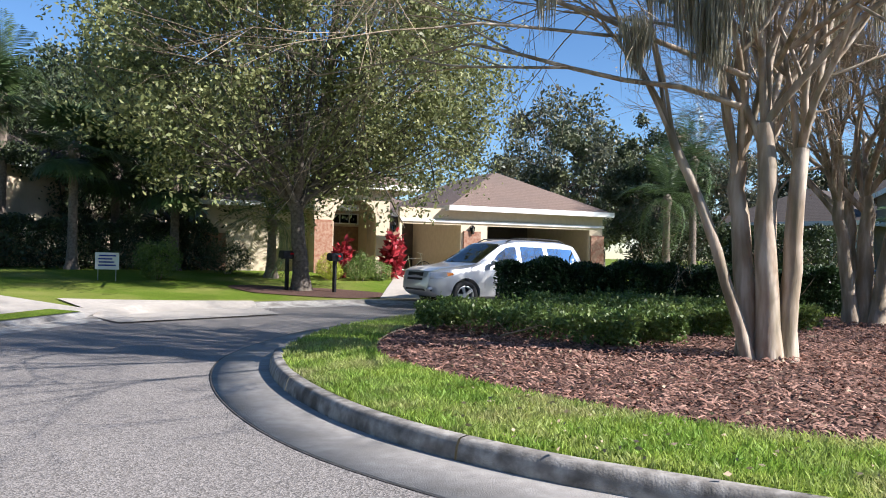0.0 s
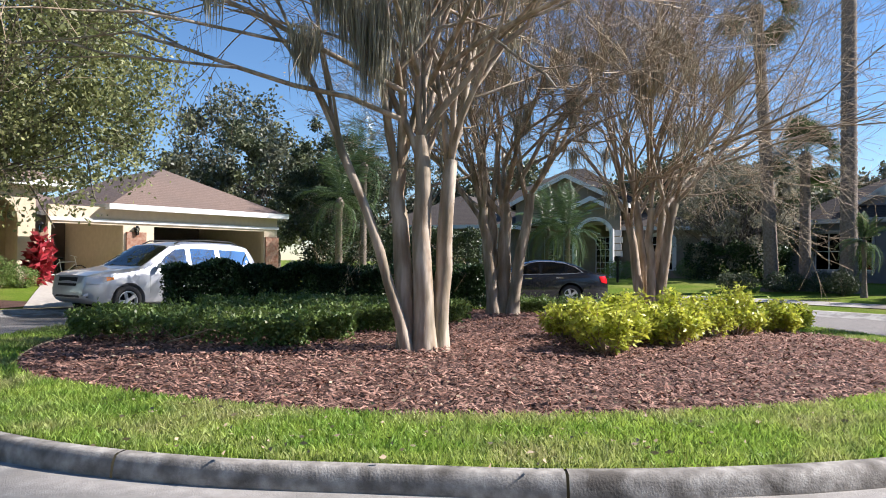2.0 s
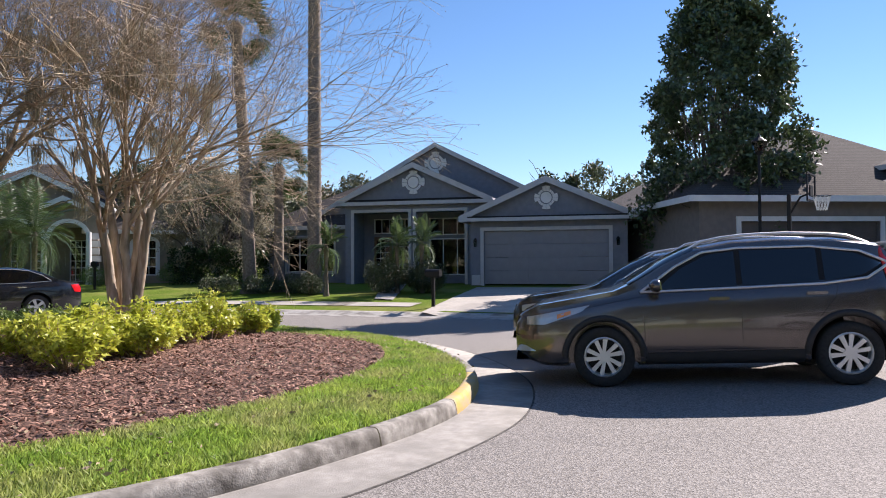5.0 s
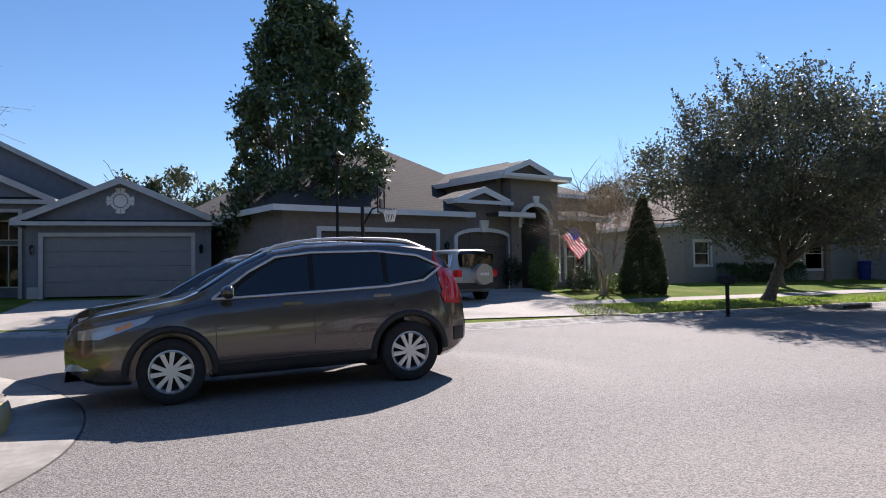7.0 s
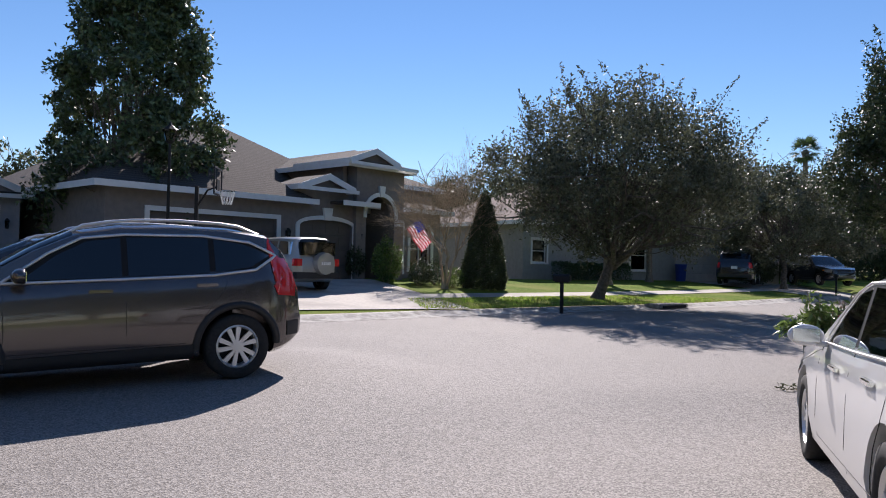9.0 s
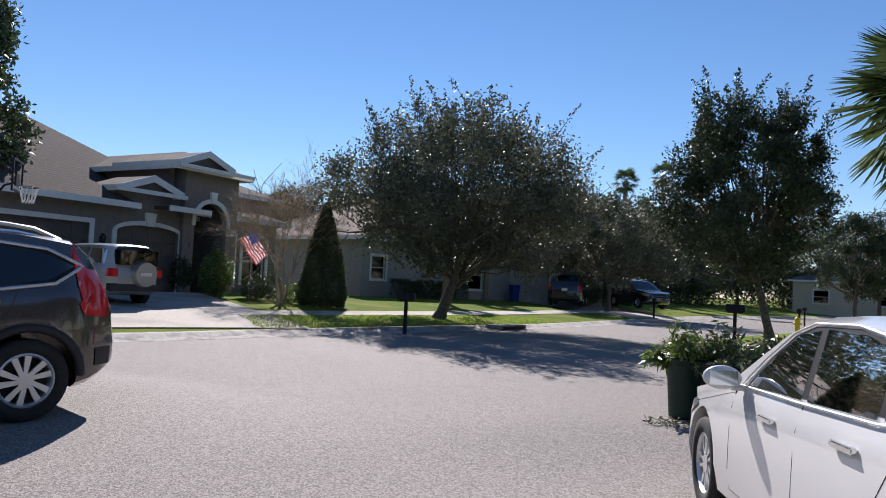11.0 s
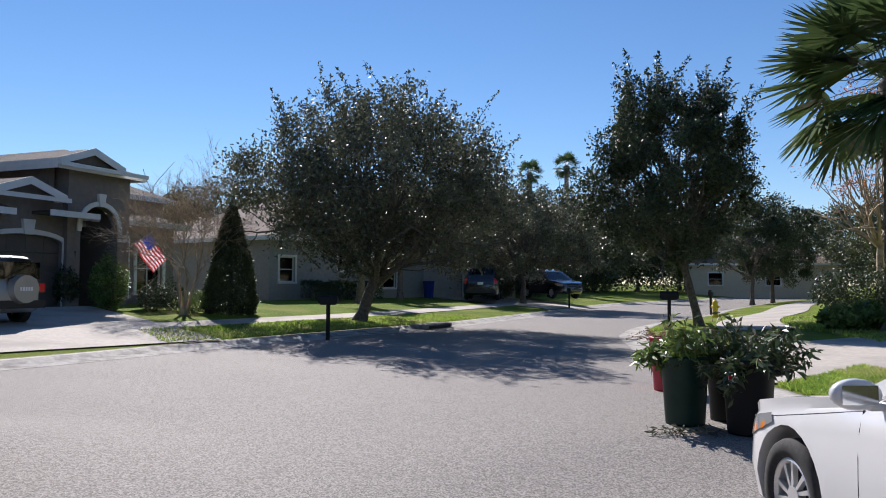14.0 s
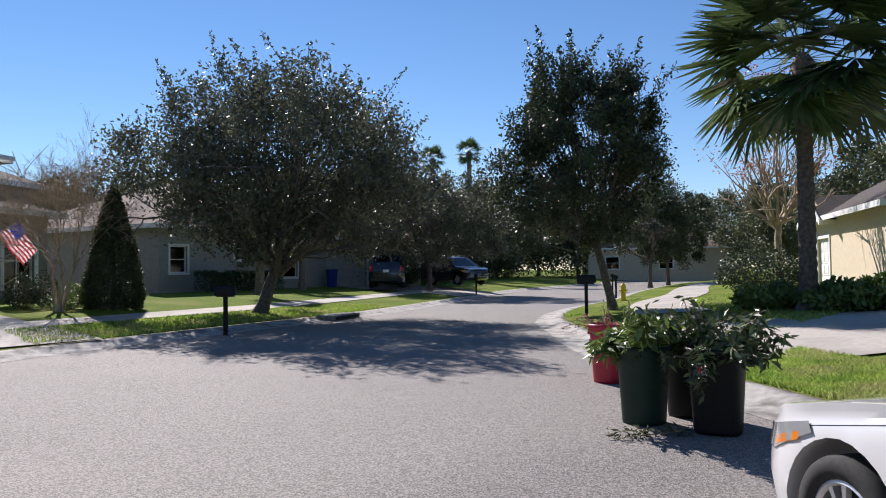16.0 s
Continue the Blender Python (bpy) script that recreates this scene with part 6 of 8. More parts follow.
SEDAN = dict(
    L=4.88, W=1.85, H=1.46, WB=2.775, R=0.335, FA=0.89, low=0.19,
    top=[(0, 0.62), (0.08, 0.72), (0.4, 0.84), (0.9, 0.92), (1.35, 0.97), (1.5, 1.0), (1.9, 1.20), (2.25, 1.37), (2.6, 1.445), (3.0, 1.455), (3.4, 1.42), (3.8, 1.30), (4.2, 1.12), (4.5, 1.05), (4.8, 1.01), (4.88, 0.85)],
    belt=[(0, 0.70), (1.4, 0.92), (2.2, 0.955), (3.4, 0.985), (4.2, 1.03), (4.88, 0.95)],
    pillar=[(1.80, 0.992), (4.0, 1.065), (3.78, 1.24), (3.5, 1.325), (3.1, 1.38), (2.6, 1.38), (2.35, 1.32), (2.1, 1.19)],
    windows=[[(1.85, 1.0), (2.68, 1.01), (2.68, 1.36), (2.42, 1.33), (2.15, 1.20)], [(2.76, 1.01), (3.48, 1.03), (3.48, 1.30), (3.2, 1.355), (2.76, 1.37)], [(3.54, 1.035), (3.95, 1.07), (3.75, 1.22), (3.54, 1.29)]],
    chrome=[(1.70, 0.985), (2.7, 0.995), (3.5, 1.015), (4.05, 1.06), (3.82, 1.22), (3.5, 1.345), (3.1, 1.395), (2.6, 1.395), (2.35, 1.34), (2.05, 1.19), (1.70, 0.985)],
    seams=[[(1.62, 0.32), (1.60, 0.96)], [(2.72, 0.30), (2.72, 1.0)], [(3.72, 1.02), (3.66, 0.85), (3.45, 0.58), (3.38, 0.34)], [(0.5, 0.74), (1.2, 0.86), (1.6, 0.93)], [(1.62, 0.32), (3.38, 0.34)], [(3.95, 0.80), (4.13, 0.80), (4.13, 0.96), (3.95, 0.96), (3.95, 0.80)]],
    handles=[(2.32, 0.86), (3.30, 0.89)], handle_m="chrome", chrome_r=0.007, screen=(1.46, 2.2), rear=(3.52, 4.16), mirror=(1.76, 0.955),
    front=[("grille", -0.5, 0.5, 0.55, 0.68, "black"), ("lower_grille", -0.6, 0.6, 0.24, 0.40, "black")],
    lights=[([(0.10, 0.58), (0.35, 0.60), (0.70, 0.74), (0.66, 0.79), (0.30, 0.72), (0.10, 0.70)], "headlamp", "lamp_clear", "clear headlamp"), ([(0.36, 0.62), (0.60, 0.69), (0.60, 0.73), (0.36, 0.67)], "indicator", "lamp_amber", "amber side indicator"),
            ([(4.56, 0.94), (4.78, 0.96), (4.85, 0.85), (4.85, 0.72), (4.66, 0.74), (4.60, 0.84)], "tail_lamp", "lamp_red", "red tail lamp")],
    tail=[("number_plate", -0.16, 0.16, 0.75, 0.90, "white")])

WAGON = dict(
    L=4.95, W=1.98, H=1.84, WB=2.70, R=0.36, FA=0.95, low=0.28,
    top=[(0, 0.80), (0.06, 0.96), (0.4, 1.06), (1.0, 1.13), (1.3, 1.18), (1.7, 1.45), (2.1, 1.71), (2.5, 1.79), (3.2, 1.81), (4.1, 1.78), (4.5, 1.70), (4.74, 1.40), (4.88, 1.12), (4.95, 0.9)],
    belt=[(0, 0.9), (1.3, 1.10), (2.5, 1.13), (4.0, 1.16), (4.95, 1.05)],
    windows=[[(1.72, 1.16), (2.55, 1.17), (2.55, 1.62), (2.25, 1.60), (1.95, 1.42)], [(2.68, 1.17), (3.42, 1.18), (3.42, 1.62), (2.68, 1.63)], [(3.56, 1.19), (4.56, 1.21), (4.40, 1.58), (3.56, 1.61)]],
    seams=[[(1.5, 0.42), (1.5, 1.1)], [(2.61, 0.40), (2.61, 1.12)], [(3.6, 1.1), (3.4, 0.8), (3.3, 0.42)]],
    handles=[(2.42, 1.0), (3.40, 1.02)], screen=(1.28, 2.06), rear=(4.52, 4.74), mirror=(1.72, 1.12),
    front=[("grille", -0.42, 0.42, 0.72, 0.92, "black"), ("bumper", -0.78, 0.78, 0.46, 0.62, "cladding"), ("fog_lamp", 0.62, 0.78, 0.50, 0.58, "lamp_clear")],
    lights=[([(0.05, 0.76), (0.30, 0.78), (0.55, 0.88), (0.55, 0.93), (0.30, 0.95), (0.05, 0.92)], "headlamp", "lamp_clear", "clear headlamp"), ([(0.42, 0.84), (0.58, 0.87), (0.58, 0.92), (0.42, 0.93)], "indicator", "lamp_amber", "amber indicator"),
            ([(4.66, 0.9), (4.9, 0.9), (4.86, 1.2), (4.66, 1.2)], "tail_lamp", "lamp_red", "red tail lamp")],
    tail=[("number_plate", -0.16, 0.16, 0.85, 1.0, "white"), ("bumper", -0.8, 0.8, 0.4, 0.6, "cladding")], rails=(2.3, 4.2, 0), rail_m="black")

SMALL_SUV = dict(WAGON, L=4.12, W=1.72, H=1.66, WB=2.41, R=0.34, FA=0.85, cladding=True,
    top=[(0, 0.75), (0.06, 0.9), (0.4, 0.99), (0.95, 1.05), (1.15, 1.10), (1.5, 1.38), (1.8, 1.58), (2.2, 1.65), (3.0, 1.67), (3.75, 1.65), (3.9, 1.60), (4.02, 1.1), (4.12, 0.8)],
    belt=[(0, 0.85), (1.2, 1.05), (2.5, 1.08), (4.12, 1.05)],
    windows=[[(1.5, 1.12), (2.2, 1.12), (2.2, 1.52), (1.75, 1.45)], [(2.3, 1.12), (2.95, 1.12), (2.95, 1.53), (2.3, 1.53)], [(3.05, 1.12), (3.75, 1.12), (3.7, 1.5), (3.05, 1.53)]],
    seams=[[(1.35, 0.4), (1.35, 1.05)], [(2.25, 0.4), (2.25, 1.08)]], handles=[(2.1, 0.95), (2.9, 0.95)], screen=(1.15, 1.78), rear=(3.9, 4.02), mirror=(1.5, 1.05), rails=None,
    lights=[([(3.85, 0.78), (4.08, 0.78), (4.04, 1.0), (3.85, 1.0)], "tail_lamp", "lamp_red", "red tail lamp")],
    tail=[("number_plate", -0.42, -0.12, 0.68, 0.83, "white"), ("tail_lamp", 0.60, 0.78, 0.78, 1.0, "lamp_red"), ("bumper", -0.8, 0.8, 0.40, 0.60, "cladding"), ("rear_glass", -0.62, 0.62, 1.10, 1.50, "glass_car")])


# ---- cars in the street ----
car("crossover", "bronze-gray compact crossover with tinted windows parked on the asphalt", (13.87, -2.47), (-0.322, 0.947), "paint_bronze", CROSSOVER, wheel="spoke", z=0.072, pitch=1.9)
car("sedan", "white pearl sedan with bright window trim parked at the kerb", (8.57, -8.48), (0.840, -0.543), "paint_white", SEDAN, "glass_light", wheel="turbine", z=-0.051, pitch=1.5)
car("sport_utility_car", "silver sport utility car with black roof rails parked in the street", (5.05, 16.5), (-0.86, -0.51), "paint_silver", WAGON, wheel="five")
car("small_utility_car", "pewter small utility car with covered spare wheel on a driveway", (29.85, -4.95), (0.85, 0.53), "paint_pewter", SMALL_SUV, wheel="five", z=0.42)
car("dark_sedan", "black sedan parked beyond the island hedge", (16.3, 17.4), (-0.92, 0.39), "paint_black", SEDAN, wheel="five")
car("black_car", "black crossover parked close behind the bronze one", (16.3, -1.35), (-0.322, 0.947), "paint_black", CROSSOVER, wheel="five")
car("dark_utility_car", "black sport utility car parked on a far driveway", (42.0, -30.6), (0.75, -0.66), "paint_black", WAGON, wheel="five", z=0.55)
car("dark_pickup", "dark utility vehicle parked on a far driveway", (43.6, -37.2), (-0.8, 0.1), "paint_black", WAGON, wheel="five", z=0.55)

sp = thing("spare_wheel_cover", "pewter spare wheel cover on the small utility car's tailgate", "wheel cover", (29.85 - 0.85 * 2.13, -4.95 - 0.53 * 2.13, 1.28), math.degrees(math.atan2(0.53, 0.85)))
bm = bmesh.new()
bmesh.ops.create_cone(bm, cap_ends=True, segments=28, radius1=0.36, radius2=0.33, depth=0.22, matrix=Matrix.Translation((0, -0.15, 0)) @ Euler((0, radians(-90), 0)).to_matrix().to_4x4())
part("cover", bm, M["paint_pewter"], sp, smooth=False)
bm = bmesh.new()
for k in range(5):
    box(bm, -0.125, -0.112, -0.30 + k * 0.07, -0.255 + k * 0.07, -0.04, 0.05)
part("badge", bm, M["white"], sp, "pale unreadable lettering")

# ---- trees ----
crape_myrtle(7.6, 4.75, 3, [(0.02, -0.05, 0.0, 0.1, 0.120, 2.7), (0.24, 0.02, 0.22, -0.05, 0.105, 2.4), (-0.12, 0.12, -0.16, 0.25, 0.115, 2.3), (-0.20, -0.06, -0.95, 0.4, 0.062, 2.9), (0.14, 0.20, 0.12, 0.5, 0.10, 2.7)], height=8.0, moss=1.0, sweeps=[(200, 0.35, 3.2, 3.2), (235, 0.5, 3.4, 3.0), (265, 0.45, 3.3, 3.0), (300, 0.5, 3.5, 2.8), (170, 0.25, 2.9, 3.4)], curtains=[(-2.64, -0.7, 4.5, 1.3, 0.09), (-1.43, -0.8, 4.6, 1.6, 0.13), (-0.92, -0.86, 4.0, 1.4, 0.12), (-1.69, -0.78, 3.6, 0.8, 0.10), (-0.5, -0.9, 4.3, 1.0, 0.12), (-1.22, -0.83, 4.4, 1.3, 0.10), (-1.05, -0.5, 5.0, 1.4, 0.15)])
crape_myrtle(11.65, 10.4, 5, [(-0.18, 0, -0.35, 0, 0.12, 2.3), (0.1, 0.1, 0.1, 0.1, 0.15, 2.4), (0, 0.2, -0.05, 0.4, 0.13, 2.5), (0.22, -0.1, 0.45, -0.2, 0.12, 2.6)], height=8.0, moss=1.0, sweeps=[(250, 0.5, 3.2, 2.6), (300, 0.5, 3.2, 2.6)])
crape_myrtle(14.12, 8.52, 8, [(-0.14, 0.06, -0.30, 0.2, 0.10, 2.2), (0.10, -0.12, 0.22, -0.25, 0.11, 2.4), (0.16, 0.10, 0.35, 0.1, 0.10, 2.2), (0, 0.1, 0.0, 0.4, 0.10, 2.5), (-0.05, -0.1, -0.1, -0.1, 0.09, 2.3)], height=8.5, moss=0.8, sweeps=[(230, 0.5, 3.0, 2.8), (300, 0.35, 3.0, 3.2), (340, 0.3, 3.0, 3.0)])
crape_myrtle(31.45, -10.85, 21, [(0, 0, -0.3, 0, 0.06, 1.4), (0.06, 0.05, 0.3, 0.1, 0.06, 1.4), (0, -0.06, 0.1, -0.4, 0.05, 1.4)], height=4.2, moss=0, label="small bare multi-stemmed tree on the lawn")

OAK = "large spreading oak with small gray-green leaves beside two mailboxes"
leafy_tree("oak_tree", OAK, -0.5, 17.5, 2.6, 10.5, 6.1, 11, 90000, 0.135, "leaf_oak_sunlit", trunk_r=0.25, ncl=330, low=2.7, lean=(-0.2, 0), wisps=30)
leafy_tree("oak_tree", "broad oak with dense gray-green crown on the verge", 29.4, -15.87, 1.5, 7.2, 4.6, 12, 62000, 0.125, trunk_r=0.21, ncl=260, low=1.9, lean=(0.0, -0.6), wisps=46)
leafy_tree("oak_tree", "slender dark oak leaning beside a black mailbox", 22.15, -23.6, 2.2, 7.5, 2.7, 13, 48000, 0.115, "leaf_dark", trunk_r=0.14, ncl=230, low=1.8, lean=(0.36, 0.30), cone=0.25, wisps=70)
leafy_tree("oak_tree", "small rounded oak beside far driveways", 41.1, -32.81, 2.0, 6.2, 4.6, 14, 34000, 0.16, trunk_r=0.17, ncl=170, low=1.7, wisps=20)
leafy_tree("magnolia_tree", "tall conical magnolia with dark glossy leaves", 33.15, 0.25, 1.0, 12.6, 3.3, 15, 52000, 0.19, "leaf_magnolia", trunk_r=0.17, ncl=300, low=0.8, cone=0.80, wisps=14)
cone_shrub("clipped dark conical evergreen on the lawn", 32.03, -12.5, 0.92, 3.6, 34000, 16)
leafy_tree("oak_tree", "dark oak on the far verge beyond the hydrant", 39.9, -53.6, 2.2, 8.0, 3.6, 17, 26000, 0.16, "leaf_dark", trunk_r=0.17, ncl=90, low=2.0)
leafy_tree("oak_tree", "dark oak on the far verge beyond the hydrant", 42.8, -60.9, 2.2, 8.6, 3.8, 18, 26000, 0.17, "leaf_dark", trunk_r=0.17, ncl=90, low=2.0)
leafy_tree("red_maple", "thin maple with bare limbs and some orange leaves", 21.4, -33.2, 2.6, 8.6, 2.6, 19, 2600, 0.10, "leaf_autumn", bark="bark_twig", trunk_r=0.16, ncl=70, low=4.0)

FAR = [(9.4, 46, 11.0, 6.5), (-6, 44, 10, 7), (13, 44, 9.5, 5), (-16, 36, 11, 6), (-26, 34, 11, 7), (-36, 26, 12, 8), (22, 48, 8.5, 6), (30, 44, 8, 5), (38, 36, 7, 5), (44, 24, 6, 4), (34, 30, 7, 4.5), (52, 12, 7, 5),
       (56, -6, 5.5, 4), (58, -20, 7, 6), (56, -34, 9, 6), (60, -42, 10, 6), (64, -50, 10, 6), (62, -60, 9, 6), (72, -66, 11, 8), (56, -38, 8, 5), (70, -84, 12, 8), (56, -92, 11, 7), (44, -84, 10, 7), (36, -72, 9, 6),
       # the next five stand unseen behind the camera, added to darken window reflections
       (0, -18, 8, 4), (-8, -13, 8.5, 4.5), (4, -23, 9, 5), (-14, -4, 9, 5), (-15, 3, 8, 4), (78, -62, 10, 8), (88, -58, 11, 9), (70, -76, 9, 7), (66, -30, 8, 6), (40, 27, 6, 4), (36, 24, 5, 3.5),
       (26, -58, 9, 5), (20, -66, 10, 7), (10, -44, 9, 6), (-4, -40, 10, 7), (-20, -26, 11, 8), (-26, -6, 11, 8), (-24, 12, 10, 5), (80, -52, 12, 8), (84, -70, 13, 9), (52, -30, 6.5, 4.5)]
for q, (x, y, hh, rr) in enumerate(FAR):
    leafy_tree("background_tree", "tall leafy tree in the surrounding belt, some added out of view" if hh > 8 else "low leafy tree in the surrounding belt, some added out of view", x, y, 1.8, hh, rr, 40 + q, 15000, 0.30, "leaf_far" if q % 3 else "leaf_oak", trunk_r=0.22, ncl=90, low=0.8, group="trees behind the houses")

palm(26.84, 14.03, 13.5, 0.235, 31, 30, 2.0, label="very tall slim palm with ringed trunk")
palm(25.67, 16.23, 10.4, 0.205, 32, 30, 1.9, label="very tall slim palm with ringed trunk", lean=(-0.27, 0.48))
palm(26.6, 15.6, 4.9, 0.17, 33, 30, 1.7, label="short fan palm with fuzzy trunk")
palm(25.6, 12.5, 1.75, 0.06, 34, 22, 1.0, "feather", label="small pygmy date palm by the wall")
palm(27.2, 10.5, 1.75, 0.06, 35, 22, 1.1, "feather", label="small pygmy date palm by the porch")
palm(27.6, 9.7, 1.80, 0.06, 36, 22, 1.1, "feather", label="small pygmy date palm by the porch")
palm(20.9, 22.3, 2.2, 0.09, 37, 34, 2.1, "feather", label="bushy date palm with arching fronds")
palm(20.7, 23.6, 2.3, 0.09, 38, 34, 2.0, "feather", label="bushy date palm with arching fronds")
palm(-2.3, 21.0, 2.0, 0.14, 39, 36, 2.3, "feather", label="arching palm in front of the cream house")
palm(-9.0, 20.8, 4.2, 0.14, 40, 34, 2.0, "fan", label="dark fan palm in a shaded clump")
palm(-11.6, 19.4, 5.6, 0.14, 41, 34, 2.0, "fan", label="dark fan palm in a shaded clump")
palm(-8.8, 23.4, 3.8, 0.14, 42, 34, 2.2, "fan", label="dark fan palm in a shaded clump")
palm(-12.5, 22.4, 7.0, 0.15, 43, 34, 2.2, "feather", label="tall palm in a shaded clump")
palm(-6.0, 22.0, 3.2, 0.14, 44, 34, 2.0, "fan", label="fan palm with dry lower fronds")
palm(15.9, -22.1, 5.7, 0.165, 45, 40, 3.0, "fan", label="large fan palm with dark trunk in a planted bed")
palm(61.67, -51.25, 11.4, 0.22, 46, 24, 1.7, "fan", label="distant tall palm with shaggy crown")
palm(59.31, -53.8, 12.0, 0.22, 47, 24, 1.7, "fan", label="distant tall palm with shaggy crown")
palm(42.0, -25.0, 3.0, 0.13, 48, 26, 1.8, "fan", label="low fan palm at the gray house")
palm(38.0, -20.5, 3.6, 0.16, 49, 24, 1.6, "fan", label="fan palm with bare trunk at the gray house")
palm(12.6, 27.5, 3.4, 0.14, 50, 34, 2.4, "feather", label="dark palm beside the cream house")
palm(14.2, 29.2, 5.2, 0.14, 51, 34, 2.4, "feather", label="dark palm beside the cream house")
leafy_tree("leafy_tree", "dark broadleaf tree between two houses", 13.7, 32.5, 1.0, 7.4, 2.9, 52, 30000, 0.16, "leaf_dark", trunk_r=0.14, ncl=110, low=0.8, cone=0.4)
leafy_tree("leafy_tree", "dense dark tree in the palm clump", -7.5, 26.5, 1.5, 8.5, 4.5, 53, 36000, 0.17, "leaf_dark", trunk_r=0.2, ncl=130, low=0.8)
leafy_tree("leafy_tree", "dense dark tree in the palm clump", -12.5, 27.0, 1.5, 9.5, 4.5, 54, 36000, 0.17, "leaf_dark", trunk_r=0.2, ncl=130, low=0.8)
leafy_tree("leafy_tree", "scrubby tree hung with pale moss", 29.6, 22.0, 1.0, 6.0, 3.0, 55, 16000, 0.13, "moss", trunk_r=0.12, ncl=90, low=0.5)
leafy_tree("leafy_tree", "scrubby tree with yellowing leaves", 31.9, 22.8, 1.0, 5.0, 2.6, 56, 14000, 0.13, "leaf_far", trunk_r=0.12, ncl=90, low=0.5)

# ---- island planting ----
hedge_run("clipped dark green hedge along the back of the island", [(4.9, 12.1), (7.5, 12.3), (10.2, 12.7), (12.8, 12.9)], 1.0, 1.02, 0.92, 95000, 0.075, "leaf_hedge", 61)
hedge_run("low green groundcover in the island bed", [(4.7, 6.6), (6.2, 8.2), (8.0, 9.4), (9.3, 10.6)], 3.3, 0.27, 0.30, 64000, 0.07, "leaf_ground", 62, name="groundcover", rough=0.22, shoots=420)
hedge_run("low green groundcover in the island bed", [(12.4, 11.9), (13.7, 11.0), (14.6, 10.4)], 1.4, 0.24, 0.24, 14000, 0.06, "leaf_ground", 63, name="groundcover", rough=0.22, shoots=90)
def shoot_shrub(label, x, y, rad, h, shoots, seed, group):
    """An open shrub of leafy upright shoots of uneven length, each with its leaves in whorls."""
    rng = np.random.default_rng(seed)
    t = thing("lime_shrub", label, "shrub", (x, y, gz(x, y) - 0.02), group=group)
    out, pts = [], []
    for k in range(shoots):
        a, rr = rng.uniform(0, math.tau), rad * math.sqrt(rng.uniform(0.02, 1.0))
        foot = np.array([0.35 * rr * math.cos(a), 0.35 * rr * math.sin(a), 0.0])
        hk = h * (1.0 - 0.45 * (rr / rad) ** 2) * rng.uniform(0.62, 1.12)
        tip = np.array([rr * math.cos(a), rr * math.sin(a), hk])
        bend = (foot + tip) / 2 + [0.10 * rr * math.cos(a), 0.10 * rr * math.sin(a), 0.02]
        out.append((np.array([foot, bend, tip]), [0.009, 0.006, 0.003]))
        m = 58
        u = rng.uniform(0.28, 1.0, m)[:, None] ** 0.8
        p = (1 - u) ** 2 * foot + 2 * u * (1 - u) * bend + u**2 * tip
        pts.append(p + rng.normal(size=(m, 3)) * [0.045, 0.045, 0.03] * (1.25 - 0.5 * u))
    v, f = tubes(out, 4)
    raw("stemwork", v, f, M["bark_twig"], t, kind="stuff")
    v, f = leaves(np.concatenate(pts), 0.085, rng, 0.35, 0.42, 0.12)
    raw("foliage", v, f, M["leaf_lime"], t, kind="stuff")


for q, (x, y, r, hh) in enumerate([(9.75, 3.85, 0.50, 0.72), (10.35, 4.45, 0.46, 0.66), (10.95, 4.15, 0.40, 0.60), (11.45, 4.55, 0.48, 0.74), (12.3, 5.0, 0.44, 0.66), (13.3, 5.35, 0.46, 0.78), (14.6, 5.7, 0.34, 0.55), (11.2, 5.3, 0.45, 0.74), (10.1, 5.2, 0.42, 0.66), (15.6, 6.2, 0.26, 0.50)]):
    shoot_shrub("bright yellow-green shrub in the mulch bed", x, y, r, hh, 46, 70 + q, "lime shrubs on the island")

